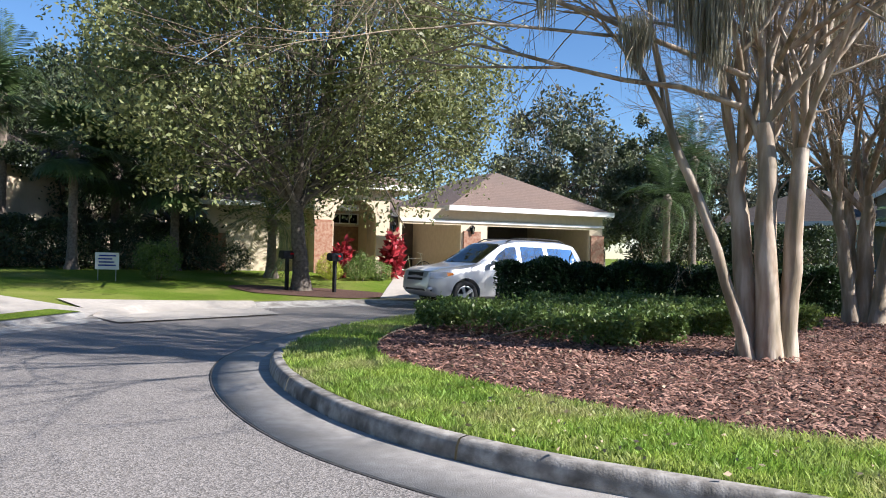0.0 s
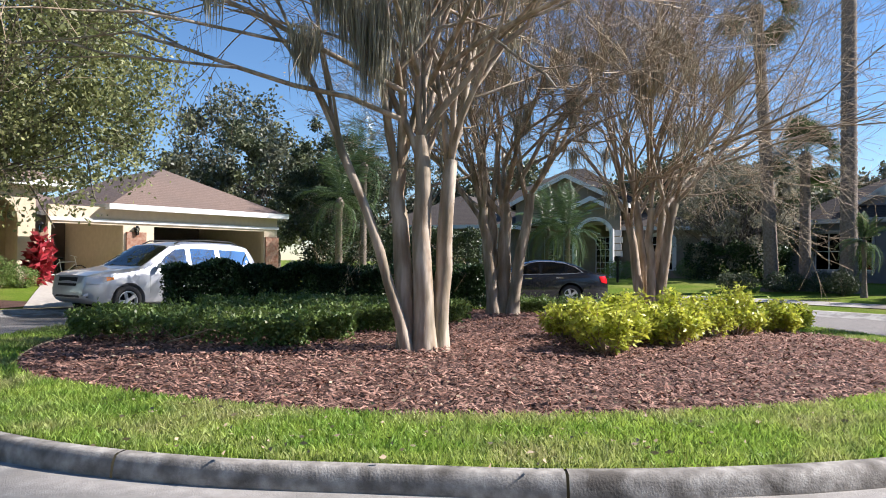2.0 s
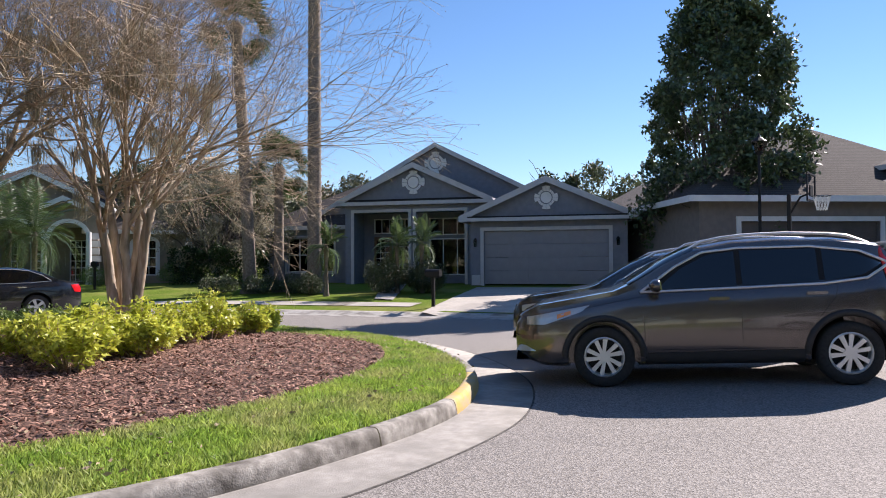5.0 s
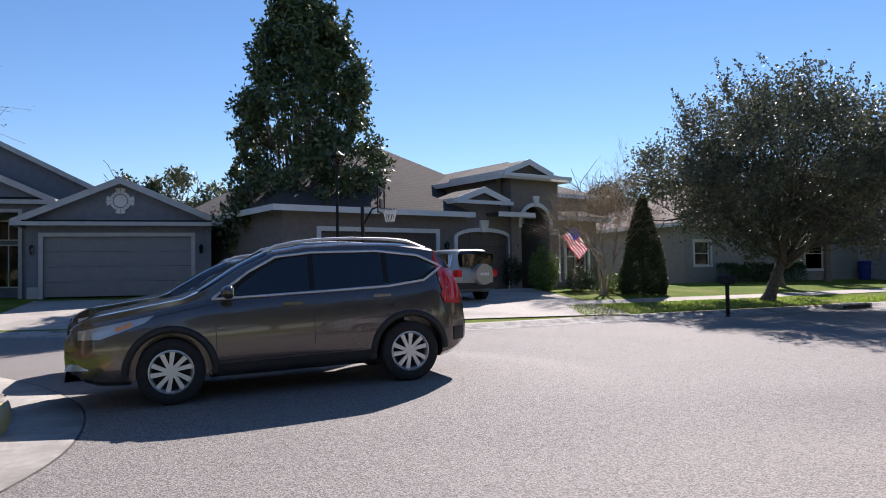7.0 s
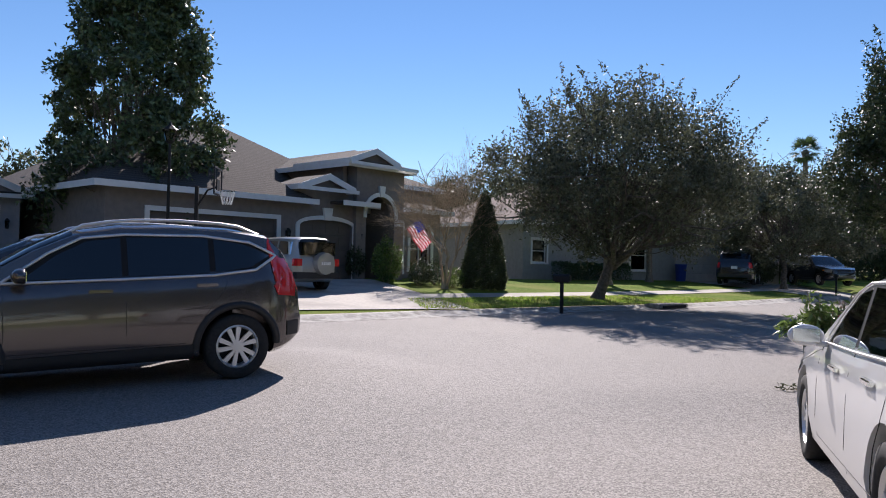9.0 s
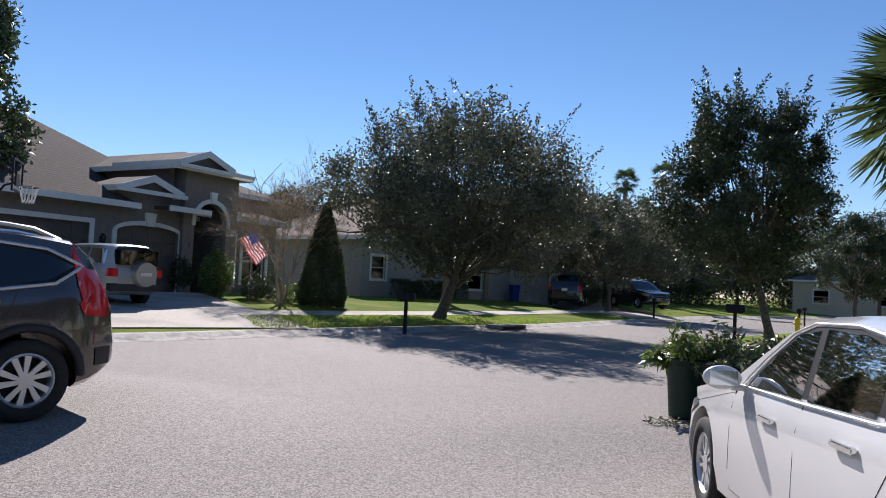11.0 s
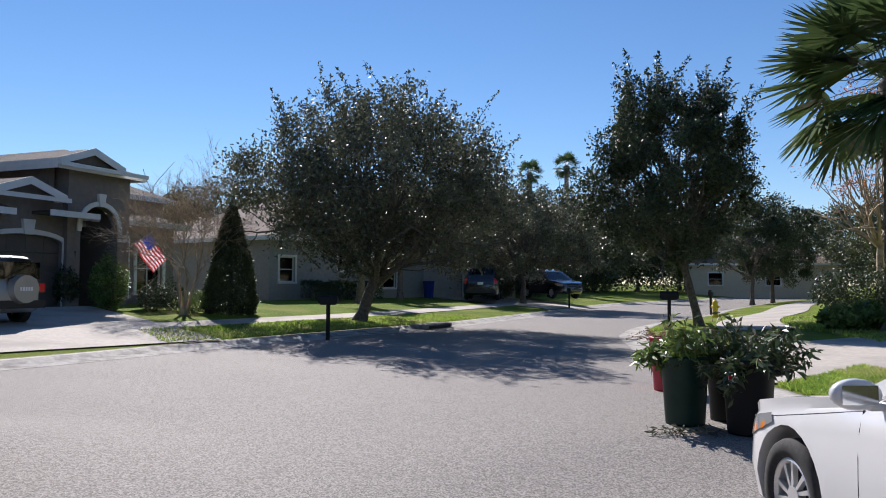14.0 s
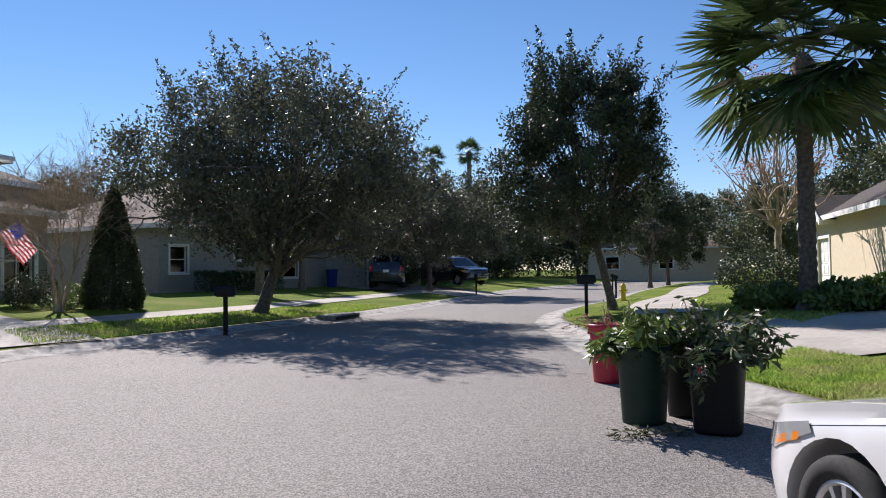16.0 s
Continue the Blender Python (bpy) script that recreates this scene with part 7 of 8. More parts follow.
# ---- garden shrubs ----
SHRUBS = [("cordyline", "bright red cordyline by the front door", -0.16, 22.1, 0.30, 1.35, 260, 0.30, "leaf_red"), ("cordyline", "bright red cordyline by the front door", 1.64, 22.7, 0.34, 1.5, 320, 0.32, "leaf_red"),
          ("round_shrub", "clipped yellow-green round shrub", 0.6, 21.7, 0.6, 0.9, 4000, 0.05, "leaf_ground"), ("round_shrub", "clipped yellow-green round shrub", -0.4, 21.3, 0.5, 0.8, 3000, 0.05, "leaf_lime"), ("round_shrub", "clipped green round shrub", 1.2, 22.0, 0.5, 0.8, 3000, 0.05, "leaf_ground"),
          ("round_shrub", "dark round shrub by the wall", -4.0, 21.5, 0.9, 1.1, 4000, 0.06, "leaf_dark"), ("round_shrub", "bright green shrub beside the yard sign", -5.0, 18.2, 0.7, 1.2, 4000, 0.07, "leaf_ground"),
          ("round_shrub", "dark shrub at the gray house", 27.0, 10.9, 0.8, 1.25, 6000, 0.07, "leaf_dark"), ("round_shrub", "dark shrub at the gray house", 27.7, 9.6, 0.8, 1.25, 6000, 0.07, "leaf_dark"), ("round_shrub", "dark shrub at the gray house", 25.8, 13.4, 0.5, 0.8, 3000, 0.06, "leaf_dark"),
          ("round_shrub", "low dark shrub under the palms", 26.2, 14.4, 0.8, 0.7, 4000, 0.06, "leaf_dark"), ("round_shrub", "low dark shrub under the palms", 25.6, 15.6, 0.8, 0.7, 4000, 0.06, "leaf_dark"), ("round_shrub", "low dark shrub under the palms", 25.0, 17.2, 0.8, 0.7, 4000, 0.06, "leaf_dark"),
          ("round_shrub", "leafy green shrub by the arched entry", 33.2, -9.0, 0.6, 1.6, 4000, 0.09, "leaf_ground"), ("round_shrub", "dark low shrub by the flag", 32.6, -10.2, 0.5, 0.9, 3000, 0.06, "leaf_dark"), ("round_shrub", "dark low shrub by the flag", 33.2, -10.9, 0.6, 0.9, 3000, 0.06, "leaf_hedge"),
          ("round_shrub", "pale variegated shrub beside the conical evergreen", 32.2, -11.4, 0.5, 0.7, 2500, 0.06, "leaf_ground"), ("round_shrub", "round shrub at the tan house", 25.5, 25.0, 0.8, 0.9, 3500, 0.06, "leaf_ground"), ("round_shrub", "round shrub at the tan house", 28.5, 23.5, 0.9, 1.0, 3500, 0.06, "leaf_ground"),
          ("round_shrub", "tall dark shrub behind the palm bed", 20.4, -29.6, 1.5, 1.5, 6000, 0.10, "leaf_dark"), ("round_shrub", "spiky bed plant under the palm", 15.3, -22.4, 0.9, 0.6, 4200, 0.15, "leaf_ground"), ("round_shrub", "spiky bed plant under the palm", 14.7, -22.9, 1.0, 0.65, 4200, 0.15, "leaf_ground"), ("round_shrub", "spiky bed plant under the palm", 16.9, -22.6, 0.9, 0.6, 4200, 0.15, "leaf_ground"),
          ("round_shrub", "potted dark plant at the garage", 35.1, -8.0, 0.45, 1.3, 2500, 0.12, "leaf_dark"), ("round_shrub", "dark shrub at the driveway", 44.6, -33.5, 1.4, 2.0, 6000, 0.12, "leaf_dark"), ("round_shrub", "dark shrub at the far driveway", 47.0, -38.5, 2.0, 2.4, 6000, 0.14, "leaf_dark")]
for q, (nm, lb, x, y, r, hh, n_, sz, lf) in enumerate(SHRUBS):
    bush(nm, lb, [(x, y)], r, hh, n_, sz, lf, 100 + q, "garden shrubs")
hedge_run("low clipped dark hedge at the pale gray house", [(40.2, -18.9), (42.0, -23.6)], 1.0, 0.85, 0.85, 16000, 0.07, "leaf_hedge", 64)
hedge_run("dark shrubbery at the back of the far bend", [(52, -40), (58, -50), (62, -62)], 3.0, 2.6, 2.6, 22000, 0.24, "leaf_dark", 65)
hedge_run("dark shrubbery beyond the far lawns", [(74, -52), (70, -66), (58, -82)], 3.0, 4.2, 4.2, 20000, 0.34, "leaf_dark", 69)
hedge_run("dark shrubbery behind the cream house", [(-13, 21.0), (-5, 23.5)], 2.2, 1.7, 1.7, 22000, 0.12, "leaf_dark", 66)
hedge_run("dark shrubbery between the houses", [(12.0, 30.0), (16.5, 31.5), (20, 28.5)], 2.4, 2.2, 2.2, 22000, 0.14, "leaf_dark", 67)
hedge_run("dark shrubbery between the tan and gray houses", [(29.0, 23.7), (29.6, 19.5)], 2.0, 1.6, 1.6, 14000, 0.12, "leaf_hedge", 68)

# ---- paving on the lots ----
quad_sheet("driveway", [(22.5, -2.5), (25.1, -10.0), (35.0, -8.6), (31.2, -0.2)], M["drive"], "pale concrete driveway before two garages", 0.03, 14)
quad_sheet("driveway", [(22.35, 6.6), (22.6, 1.6), (30.9, 3.5), (30.1, 8.7)], M["drive"], "pale concrete driveway of the blue-gray house", 0.03, 10)
quad_sheet("driveway", [(1.9, 16.4), (8.0, 19.2), (9.2, 27.9), (1.6, 24.5)], M["drive"], "pale concrete driveway of the cream house", 0.03, 10)
quad_sheet("driveway", [(-2.95, 10.6), (-3.3, 6.2), (-16, 9.0), (-14, 15.0)], M["drive"], "pale concrete driveway meeting the street", 0.03, 10)
quad_sheet("driveway_apron", [(-2.0, 9.4), (0.25, 12.0), (-1.0, 14.3), (-4.6, 12.0)], M["drive"], "pale worn concrete apron at the mouth of a driveway", 0.03, 12)
quad_sheet("driveway", [(17.3, -16.25), (13.9, -13.55), (8.0, -22.5), (13.5, -28.0)], M["drive"], "broad pale concrete driveway with a joint", 0.03, 12)
quad_sheet("driveway", [(36.0, -31.2), (39.4, -36.6), (47, -38), (45.5, -28.5)], M["drive"], "far concrete driveway", 0.03, 8)
quad_sheet("front_walk", [(25.0, 10.0), (24.9, 9.2), (30.9, 12.4), (30.6, 13.4)], M["concrete"], "narrow concrete front walk", 0.04, 8)


def path_strip(a, b, d0, d1, name="sidewalk", label="pale concrete sidewalk crossing the verge"):
    """Paving that follows the street between the loop points nearest to a and b."""
    k0 = int(np.argmin(np.linalg.norm(road_loop - a, axis=1)))
    k1 = int(np.argmin(np.linalg.norm(road_loop - b, axis=1)))
    idx = np.arange(min(k0, k1), max(k0, k1) + 1)
    dists = (d0, (d0 + d1) / 2, d1)
    v = [np.c_[offset_loop(road_loop, d)[idx], np.full(len(idx), 0.10 + 0.065 * min(d, 3) + 0.055 * max(d - 3, 0) + 0.022)] for d in dists]
    m, i = len(idx), np.arange(len(idx) - 1)
    f = np.concatenate([np.stack([q * m + i, q * m + i + 1, (q + 1) * m + i + 1, (q + 1) * m + i], 1) for q in range(2)])
    return raw(name, np.concatenate(v), f, M["drive"], label=label, kind="structure")


a = np.linspace(0, math.tau, 28, endpoint=False)
bed = np.c_[-0.2 + (2.3 + 0.3 * np.sin(3 * a)) * np.cos(a), 17.15 + (1.25 + 0.15 * np.cos(2 * a)) * np.sin(a)]
bed = bed[~inside(road_loop, bed) & (dist_to(road_loop, bed) > 0.36)]
fill("soil_bed", [bed], lambda p: land(p) + 0.02, M["mulch_soil"], "bare brown soil round the foot of the oak")
path_strip((24.4, -10.3), (39.0, -36.0), 2.7, 3.9)
path_strip((21.6, 10.5), (21.7, 7.2), 1.3, 2.3)
path_strip((20.0, 15.4), (21.6, 9.5), 1.3, 2.3)
path_strip((43.0, -60.0), (21.0, -19.8), 2.2, 4.0, label="wide pale concrete sidewalk")


# ---- street furniture ----
def mailbox(x, y, rz, label="black mailbox on a black post in the verge"):
    t = thing("mailbox", label, "mailbox", (x, y, gz(x, y) - 0.02), rz, group="street mailboxes")
    part("post", boxes((-0.045, 0.045, -0.045, 0.045, 0, 0.92), bevel=0.006), M["black"], t)
    part("bracket", boxes((-0.2, 0.2, -0.05, 0.05, 0.92, 0.955)), M["black"], t)
    bm = bmesh.new()
    pts = [(-0.10, 0.955), (0.10, 0.955), (0.10, 1.08)] + [(0.10 * math.cos(a), 1.08 + 0.08 * math.sin(a)) for a in np.linspace(0.2, math.pi - 0.2, 7)] + [(-0.10, 1.08)]
    prism(bm, pts, "x", -0.24, 0.24)
    part("box", bm, M["black"], t)
    part("door", boxes((-0.255, -0.243, -0.095, 0.095, 0.96, 1.10), bevel=0.004), M["black"], t)
    part("flag", boxes((0.02, 0.14, -0.115, -0.105, 1.05, 1.09)), M["lamp_red"], t)
    return t


for x, y, a in ((-0.87, 17.25, 60), (0.47, 17.39, 60), (23.61, 6.93, 90), (25.4, -12.84, 50), (20.97, -20.74, 38), (30.4, -35.6, -60), (23.6, 22.6, 40), (38.4, -33.9, -50), (36.5, -44.0, 120)):
    mailbox(x, y, a)


def street_lamp(x, y):
    t = thing("street_lamp", "black lamp post with a glass lantern", "street lamp", (x, y, gz(x, y) - 0.02))
    part("post", cyl(cyl(bmesh.new(), 0.06, 0.035, 0.35, 4.3, seg=12), 0.13, 0.08, 0, 0.35, seg=12), M["black"], t, smooth=False)
    part("lantern", cyl(bmesh.new(), 0.13, 0.20, 4.34, 4.66, seg=8), M["glass_light"], t, "frosted lantern glass")
    bm = cyl(cyl(bmesh.new(), 0.24, 0.06, 4.66, 4.80, seg=8), 0.05, 0.01, 4.80, 4.92, seg=8)
    part("cap", bm, M["black"], t)
    part("collar", cyl(bmesh.new(), 0.06, 0.13, 4.26, 4.34, seg=8), M["black"], t)


street_lamp(28.22, -1.66)

t = thing("basketball_hoop", "black portable basketball hoop with white net", "basketball hoop", (27.58, -2.5, gz(27.58, -2.5)), 262)
part("pole", boxes((-0.05, 0.05, -0.05, 0.05, 0, 3.0)), M["black"], t)
v, f = tubes([(np.array([(0, 0, 2.4), (0.3, 0, 2.9), (0.55, 0, 3.0)]), [0.03] * 3)], 6)
raw("arm", v, f, M["black"], t)
part("backboard", boxes((0.56, 0.60, -0.55, 0.55, 2.75, 2.80), (0.56, 0.60, -0.55, 0.55, 3.5, 3.55), (0.56, 0.60, -0.55, -0.50, 2.8, 3.5), (0.56, 0.60, 0.50, 0.55, 2.8, 3.5), (0.56, 0.60, -0.2, 0.2, 2.9, 3.2)), M["black"], t)
a = np.linspace(0, math.tau, 17)
v, f = tubes([(np.c_[0.85 + 0.23 * np.cos(a), 0.23 * np.sin(a), np.full(17, 2.9)], [0.012] * 17)], 5)
raw("rim", v, f, M["black"], t)
v, f = tubes([(np.array([(0.85 + 0.23 * math.cos(q), 0.23 * math.sin(q), 2.9), (0.85 + 0.13 * math.cos(q + s_), 0.13 * math.sin(q + s_), 2.5)]), [0.008, 0.008]) for q in np.linspace(0, math.tau, 13)[:-1] for s_ in (-0.5, 0.5)], 4)
raw("net", v, f, M["white"], t)
part("base", boxes((-0.6, 0.2, -0.4, 0.4, 0, 0.15), bevel=0.03), M["black"], t)

t = thing("flag", "red, white and blue striped flag drooping from a slanting wall pole", "flag", (35.72, -10.21, 2.77), -102.4)
hoist, fly = np.array([0.54, 0.0, 0.40]), np.array([0.66, 0.0, -0.98])
v, f = tubes([(np.array([-0.35 * hoist + [0, 0.01, 0], 1.25 * hoist + [0, 0.01, 0]]), [0.014, 0.012])], 6)
raw("pole", v, f, M["white"], t)
for k in range(13):
    u_ = np.linspace(0.42 if k > 5 else 0.0, 1.0, 9)
    vv = [hoist * w + fly * u * (1 - 0.12 * w) + np.array([0.03 * math.sin(u * 9), -0.02 - 0.06 * math.sin(u * 6 + w * 4), 0]) for u in u_ for w in (k / 13, (k + 1) / 13)]
    raw("stripe", vv, [(2 * i, 2 * i + 1, 2 * i + 3, 2 * i + 2) for i in range(8)], M["flag_red" if k % 2 == 0 else "flag_white"], t)
u_ = np.linspace(0, 0.42, 6)
vv = [hoist * w + fly * u * (1 - 0.12 * w) + np.array([0.03 * math.sin(u * 9), -0.02 - 0.06 * math.sin(u * 6 + w * 4), 0]) for u in u_ for w in (6 / 13, 1.0)]
raw("canton", vv, [(2 * i, 2 * i + 1, 2 * i + 3, 2 * i + 2) for i in range(5)], M["flag_blue"], t)

t = thing("yard_sign", "small white yard sign with dark lettering bars", "sign", (-5.9, 16.9, gz(-5.9, 16.9)), 10)
part("board", boxes((-0.32, 0.32, -0.01, 0.01, 0.32, 0.80)), M["white"], t)
part("lettering", boxes(*[(-0.24 + 0.02 * (k % 2), 0.24 - 0.05 * (k % 3), -0.016, -0.011, 0.42 + 0.09 * k, 0.46 + 0.09 * k) for k in range(4)]), M["flag_blue"], t)
part("stake", boxes((-0.25, -0.23, -0.01, 0.01, 0, 0.32)), M["steel"], t)
part("stake", boxes((0.23, 0.25, -0.01, 0.01, 0, 0.32)), M["steel"], t)

t = thing("fire_hydrant", "yellow fire hydrant on the verge", "fire hydrant", (26.11, -29.93, gz(26.11, -29.93)))
bm = cyl(cyl(bmesh.new(), 0.14, 0.14, 0, 0.06), 0.10, 0.10, 0.06, 0.55)
bmesh.ops.create_uvsphere(bm, u_segments=12, v_segments=8, radius=0.115, matrix=Matrix.Translation((0, 0, 0.57)))
part("barrel", bm, M["yellow_bright"], t)
for s_ in (-1, 1):
    part("outlet", cyl(bmesh.new(), 0.05, 0.05, 0.08, 0.17, mat4=Matrix.Translation((0, 0, 0.42)) @ Euler((0, radians(90 * s_), 0)).to_matrix().to_4x4()), M["yellow_bright"], t)
part("top_nut", cyl(bmesh.new(), 0.03, 0.025, 0.67, 0.74, seg=6), M["yellow_bright"], t)

t = thing("transmission_pole", "distant gray transmission pole with cross arms", "power pole", (128.0, 26.6, 0.6))
part("mast", cyl(bmesh.new(), 0.35, 0.2, 0, 18), M["steel"], t)
for k in range(4):
    part("cross_arm", boxes((-1.2, 1.2, -0.1, 0.1, 10 + 2.4 * k, 10.15 + 2.4 * k)), M["steel"], t)


def bin_can(name, label, x, y, r, h, material, seed, tag=False, rot=0.0):
    t = thing(name, label, "trash can", (x, y, 0.002), rot)
    prof = [(0.0, 0.012), (r * 0.80, 0.0), (r * 0.82, 0.03), (r * 0.97, h * 0.86), (r * 1.0, h * 0.87), (r * 1.0, h * 0.93), (r * 1.06, h * 0.94), (r * 1.06, h), (r * 0.98, h), (r * 0.78, 0.04), (0.0, 0.04)]
    seg = 32
    a = np.arange(seg) * math.tau / seg
    flat = 1 + 0.05 * np.abs(np.sin(2 * a)) ** 2
    rib = 1 + 0.012 * (np.arange(seg) % 4 == 0)
    v = np.concatenate([np.c_[q * flat * rib * np.cos(a), q * flat * rib * np.sin(a), np.full(seg, z)] for q, z in prof])
    i = np.arange(seg)
    f = np.concatenate([np.stack([q * seg + i, q * seg + (i + 1) % seg, (q + 1) * seg + (i + 1) % seg, (q + 1) * seg + i], 1) for q in range(len(prof) - 1)])
    raw("can", v, f, M[material], t, smooth=True)
    for s_ in (-1, 1):
        part("handle", boxes((s_ * (r + 0.005) - 0.02, s_ * (r + 0.035) + 0.02, -0.07, 0.07, h * 0.80, h * 0.86), bevel=0.008), M[material], t)
    if tag:
        part("sticker", boxes((-0.15, -0.04, -r * 1.045, -r * 1.035, h * 0.70, h * 0.84)), M["white"], t, "white product sticker")
        part("sticker_print", boxes((-0.145, -0.115, -r * 1.05, -r * 1.0455, h * 0.72, h * 0.82)), M["lamp_red"], t)
    return t


def cuttings(x, y, z, r, seed, leaf="leaf_palm", n=16, size=0.10, label="heap of cut leafy branches in a trash can"):
    rng = np.random.default_rng(seed)
    t = thing("branch_cuttings", label, "garden waste", (x, y, z))
    out, pts = [], []
    for k in range(n):
        a = rng.uniform(0, math.tau)
        d = np.array([math.cos(a) * 0.6, math.sin(a) * 0.6, rng.uniform(0.9, 2.0)])
        p, rad = limb((0.3 * r * math.cos(a), 0.3 * r * math.sin(a), -0.2), d, rng.uniform(0.35, 0.70), 0.010, 0.003, rng, 8, 0.14, -0.17)
        out.append((p, rad))
        m = 60
        u = rng.uniform(2, 7, m)
        q = np.stack([np.interp(u, np.arange(8), p[:, c]) for c in range(3)], 1) + rng.normal(size=(m, 3)) * 0.03
        pts.append(q)
    v, f = tubes(out, 5)
    raw("stemwork", v, f, M["bark_twig"], t, kind="stuff")
    v, f = leaves(np.concatenate(pts), size, rng, 0.3, 0.30, 0.55)
    raw("leaves", v, f, M[leaf], t, kind="stuff")


bin_can("trash_can", "dark green plastic trash can full of cuttings", 13.00, -11.04, 0.235, 0.72, "plastic_green", 1)
bin_can("trash_can", "black plastic trash can with a white sticker, full of cuttings", 12.33, -11.16, 0.25, 0.74, "black", 2, True, rot=205)
bin_can("trash_can", "black plastic trash can between two others", 12.88, -11.62, 0.22, 0.70, "black", 3)
bin_can("trash_can", "red plastic trash can with dry twigs", 14.72, -12.92, 0.235, 0.74, "plastic_red", 4)
cuttings(13.00, -11.04, 0.72, 0.2, 5, "leaf_ground", 24, 0.12)
cuttings(12.33, -11.16, 0.74, 0.2, 6, "leaf_magnolia", 24, 0.11)
cuttings(12.88, -11.62, 0.70, 0.2, 7, "leaf_oak", 16, 0.10)
cuttings(14.72, -12.92, 0.74, 0.12, 8, "bark_twig", 8, 0.05, "dry twigs in the red trash can")
rng = np.random.default_rng(9)
t = thing("fallen_branch", "cut leafy branch lying on the asphalt", "garden waste", (12.62, -10.62, 0.02), 60)
p, rad = limb((-0.3, 0, 0), (1, 0.1, 0), 0.75, 0.008, 0.003, rng, 8, 0.08, 0)
p[:, 2] = 0.01
v, f = tubes([(p, rad)], 5)
raw("stem", v, f, M["bark_twig"], t)
v, f = leaves(np.c_[rng.uniform(-0.3, 0.4, 120), rng.normal(size=120) * 0.05, rng.uniform(0, 0.04, 120)], 0.07, rng, 0.6, 0.3)
raw("leaves", v, f, M["leaf_oak"], t, kind="stuff")

# blue bin at the far garage
bin_can("recycling_bin", "blue plastic bin beside the far garage", 44.4, -28.4, 0.32, 1.0, "blue", 10).location.z = 0.6

# storm inlet in the kerb
part("storm_inlet", boxes((-0.9, 0.9, -0.35, 0.25, 0.02, 0.16), bevel=0.02), M["concrete"], label="concrete kerb inlet with dark slot", kind="structure").matrix_world = pose(28.3, -17.9, 0, 0, 0, -62)
# no hole is cut: a dark box on the face shows the slot's shade
part("inlet_slot_shade", boxes((-0.7, 0.7, -0.39, -0.345, 0.03, 0.12)), M["dark"], label="dark box for the shade in the drain slot", kind="structure").matrix_world = pose(28.3, -17.9, 0, 0, 0, -62)


# ---- grass, mulch and litter ----
def grass(name, label, region, count, hgt, seed, zf, w=0.006, material="grass"):
    """Bent blades: one triangle pair each, rooted where region() says so."""
    rng = np.random.default_rng(seed)
    p = region(rng, count)
    z = zf(p)
    n = len(p)
    h = hgt * rng.uniform(0.5, 1.25, n)
    lean = rng.normal(size=(n, 2)) * 0.45 * h[:, None]
    a = rng.uniform(0, math.tau, n)
    s = np.c_[np.cos(a), np.sin(a)] * w
    base = np.c_[p, z - 0.005]
    v = np.stack([base - np.c_[s, np.zeros(n)], base + np.c_[s, np.zeros(n)], np.c_[p + lean * 0.45 + s * 0.8, z + h * 0.6], np.c_[p + lean, z + h]], 1).reshape(-1, 3)
    return raw(name, v, np.arange(4 * n).reshape(n, 4), M[material], label=label, kind="stuff")


def ring_region(lo, hi, keep):
    def f(rng, count):
        k = rng.integers(0, len(isle_loop), count)
        a, b = isle_loop[k], isle_loop[(k + 1) % len(isle_loop)]
        p = a + (b - a) * rng.random((count, 1))
        d = b - a
        nrm = np.stack([-d[:, 1], d[:, 0]], 1) / np.linalg.norm(d, axis=1)[:, None]
        p = p + nrm * rng.uniform(lo, hi, (count, 1))
        p = p[keep(p)]
        return p[~inside(mulch_loop, p)]
    return f


isle_z = lambda p: 0.135 + 0.03 * np.minimum(dist_to(isle_loop, p) / 1.0, 1)
grass("grass", "short bright green grass blades on the island", ring_region(0.15, 3.2, lambda p: (p[:, 1] < 4.2) & (p[:, 0] > 2)), 430000, 0.055, 201, isle_z, 0.0045)
grass("grass", "short bright green grass blades on the island", ring_region(0.15, 2.8, lambda p: (p[:, 1] >= 4.2)), 110000, 0.055, 202, isle_z, 0.008)


def lot_region(x0, x1, y0, y1, dmax, dmin=0.35):
    def f(rng, count):
        p = np.c_[rng.uniform(x0, x1, count), rng.uniform(y0, y1, count)]
        p = p[~inside(road_loop, p)]
        d = dist_to(road_loop, p)
        return p[(d > dmin) & (d < dmax)]
    return f


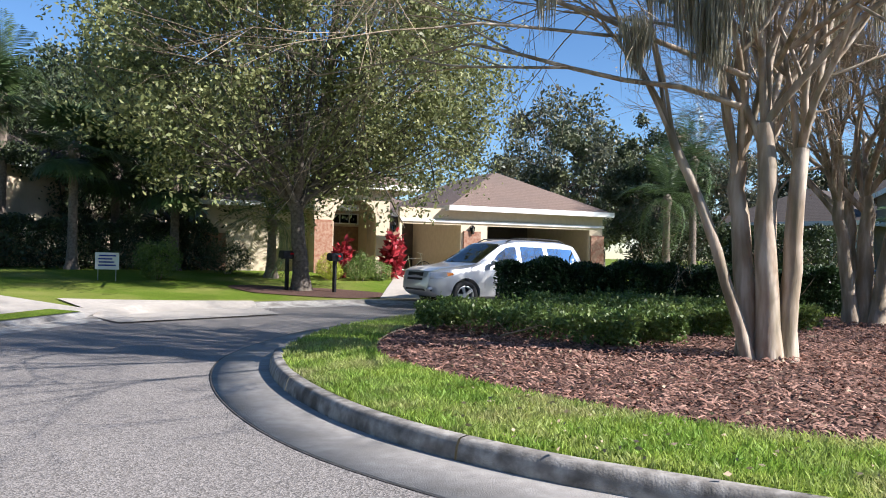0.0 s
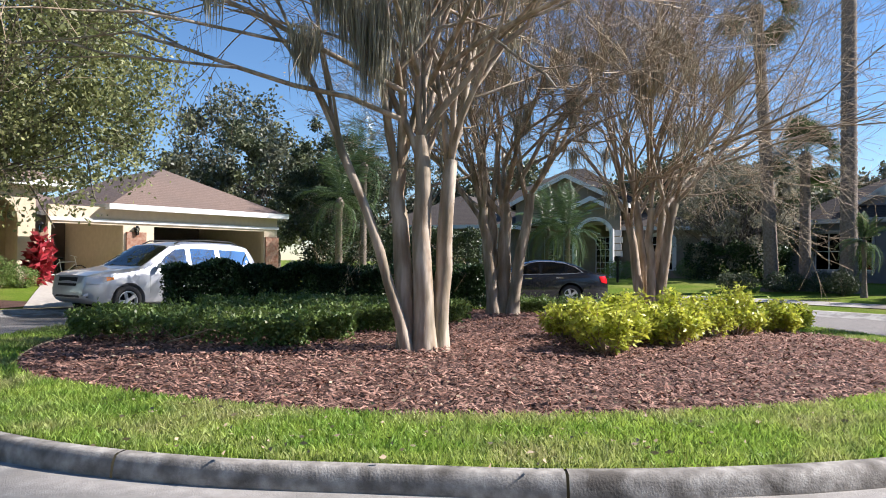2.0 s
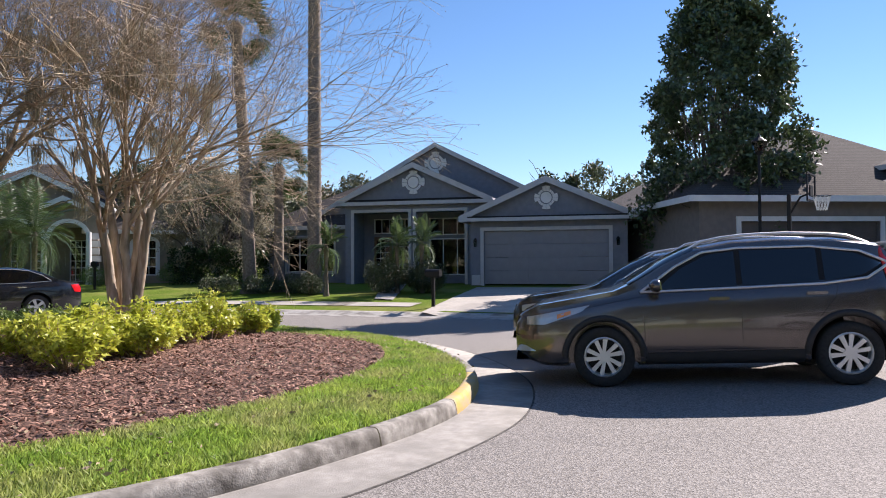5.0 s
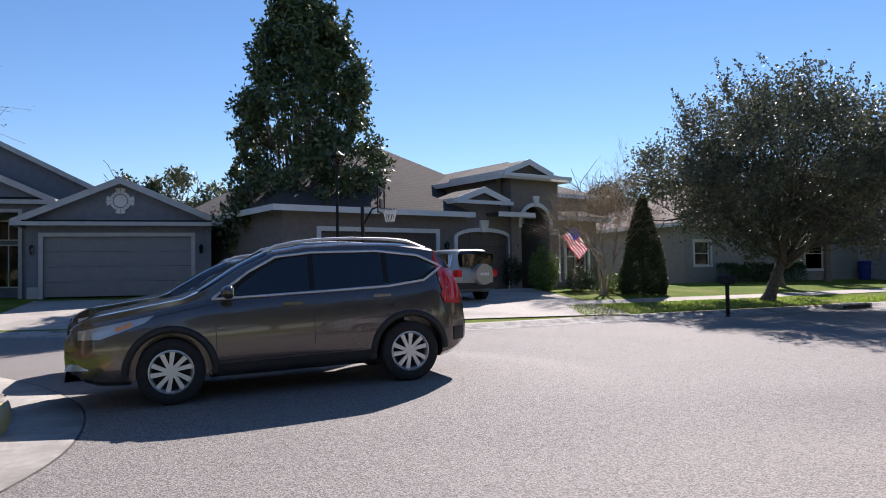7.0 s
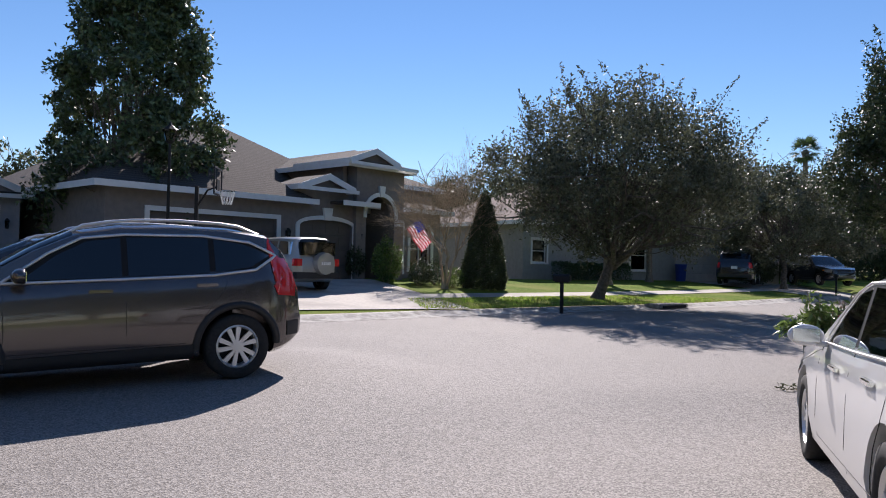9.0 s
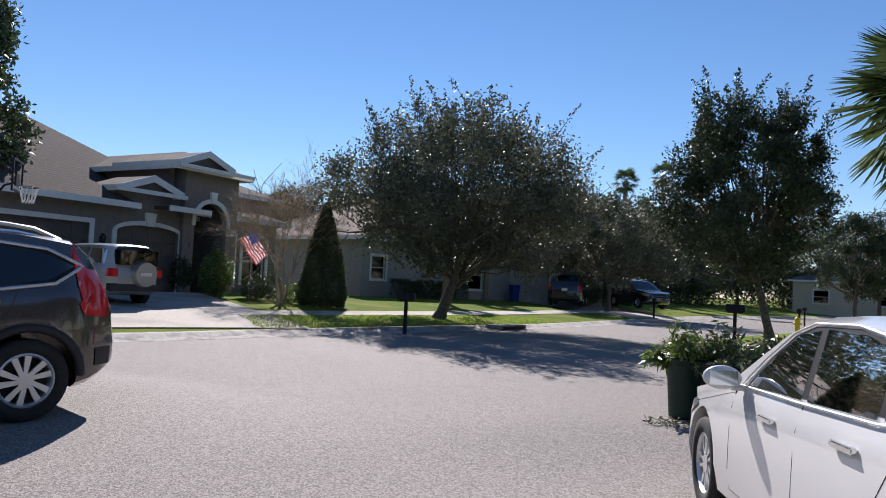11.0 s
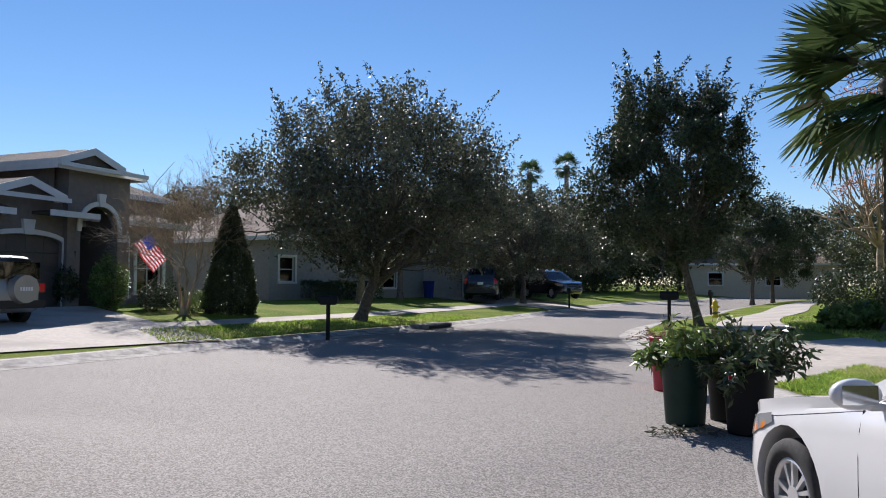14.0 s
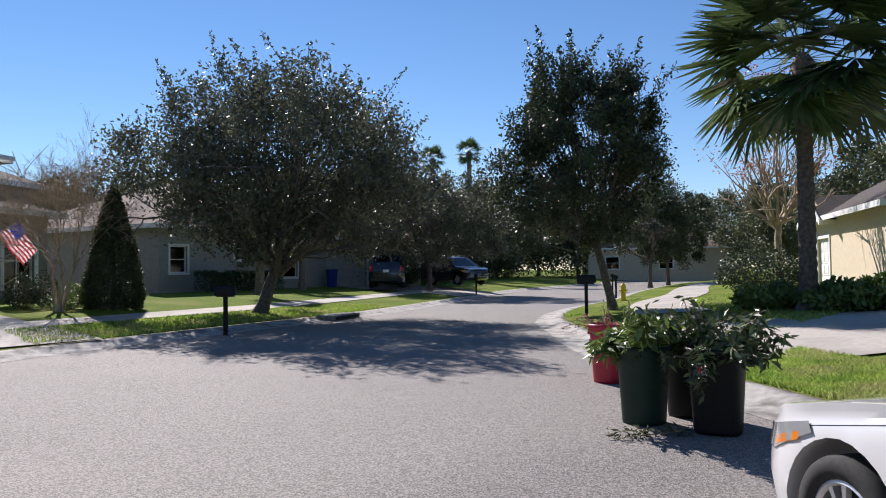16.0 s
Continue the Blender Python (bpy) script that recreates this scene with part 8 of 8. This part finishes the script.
grass("grass", "short green grass blades on the verge", lot_region(10.5, 13.6, -16.0, -12.0, 2.2), 60000, 0.07, 203, land, 0.006)
grass("grass", "green grass blades on the lots", lot_region(22.0, 32.0, -22.0, -8.6, 2.6), 50000, 0.07, 204, land, 0.02)
grass("grass", "green grass blades on the lots", lot_region(15.0, 22.0, -34.0, -19.0, 7.0, 4.1), 50000, 0.09, 205, land, 0.02)


def mulch_region(rng, count):
    lo, hi = mulch_loop.min(0), mulch_loop.max(0)
    p = rng.uniform(lo, hi, (count, 2))
    w = np.clip(1.25 - (p[:, 1] - 1) / 11, 0.15, 1)
    p = p[rng.random(len(p)) < w]
    return p[inside(mulch_loop, p)]


rng = np.random.default_rng(210)
p = mulch_region(rng, 90000)
n = len(p)
d = dist_to(mulch_loop, p)
z = 0.15 + 0.12 * np.minimum(d / 4 * 1.0, 1) + rng.uniform(0.012, 0.05, n)
L_, W_ = rng.uniform(0.012, 0.042, n), rng.uniform(0.004, 0.013, n)
a = rng.uniform(0, math.tau, n)
u = np.c_[np.cos(a), np.sin(a), rng.normal(size=n) * 0.30]
w_ = np.c_[-np.sin(a), np.cos(a), rng.normal(size=n) * 0.35]
c = np.c_[p, z]
nn = np.cross(u, w_) * 0.005
v = np.stack([c - u * L_[:, None] - w_ * W_[:, None], c + u * L_[:, None] - w_ * W_[:, None] * 0.6, c + u * L_[:, None] + w_ * W_[:, None] * 0.7, c - u * L_[:, None] + w_ * W_[:, None], c + nn], 1).reshape(-1, 3)
b = np.arange(n)[:, None] * 5
f = np.concatenate([b + [0, 1, 4], b + [1, 2, 4], b + [2, 3, 4], b + [3, 0, 4]])
raw("mulch", v, f, M["mulch"], label="loose reddish-brown bark mulch chips", kind="stuff")
k = 1600
p = np.c_[rng.uniform(4, 15, k), rng.uniform(-0.3, 8, k)]
p = p[inside(isle_loop, p)]
z = np.where(inside(mulch_loop, p), 0.25, 0.20)
v, f = leaves(np.c_[p, z], 0.05, rng, 0.9, 0.5)
raw("leaf_litter", v, f, M["bark_twig"], label="scattered dry fallen leaves", kind="stuff")
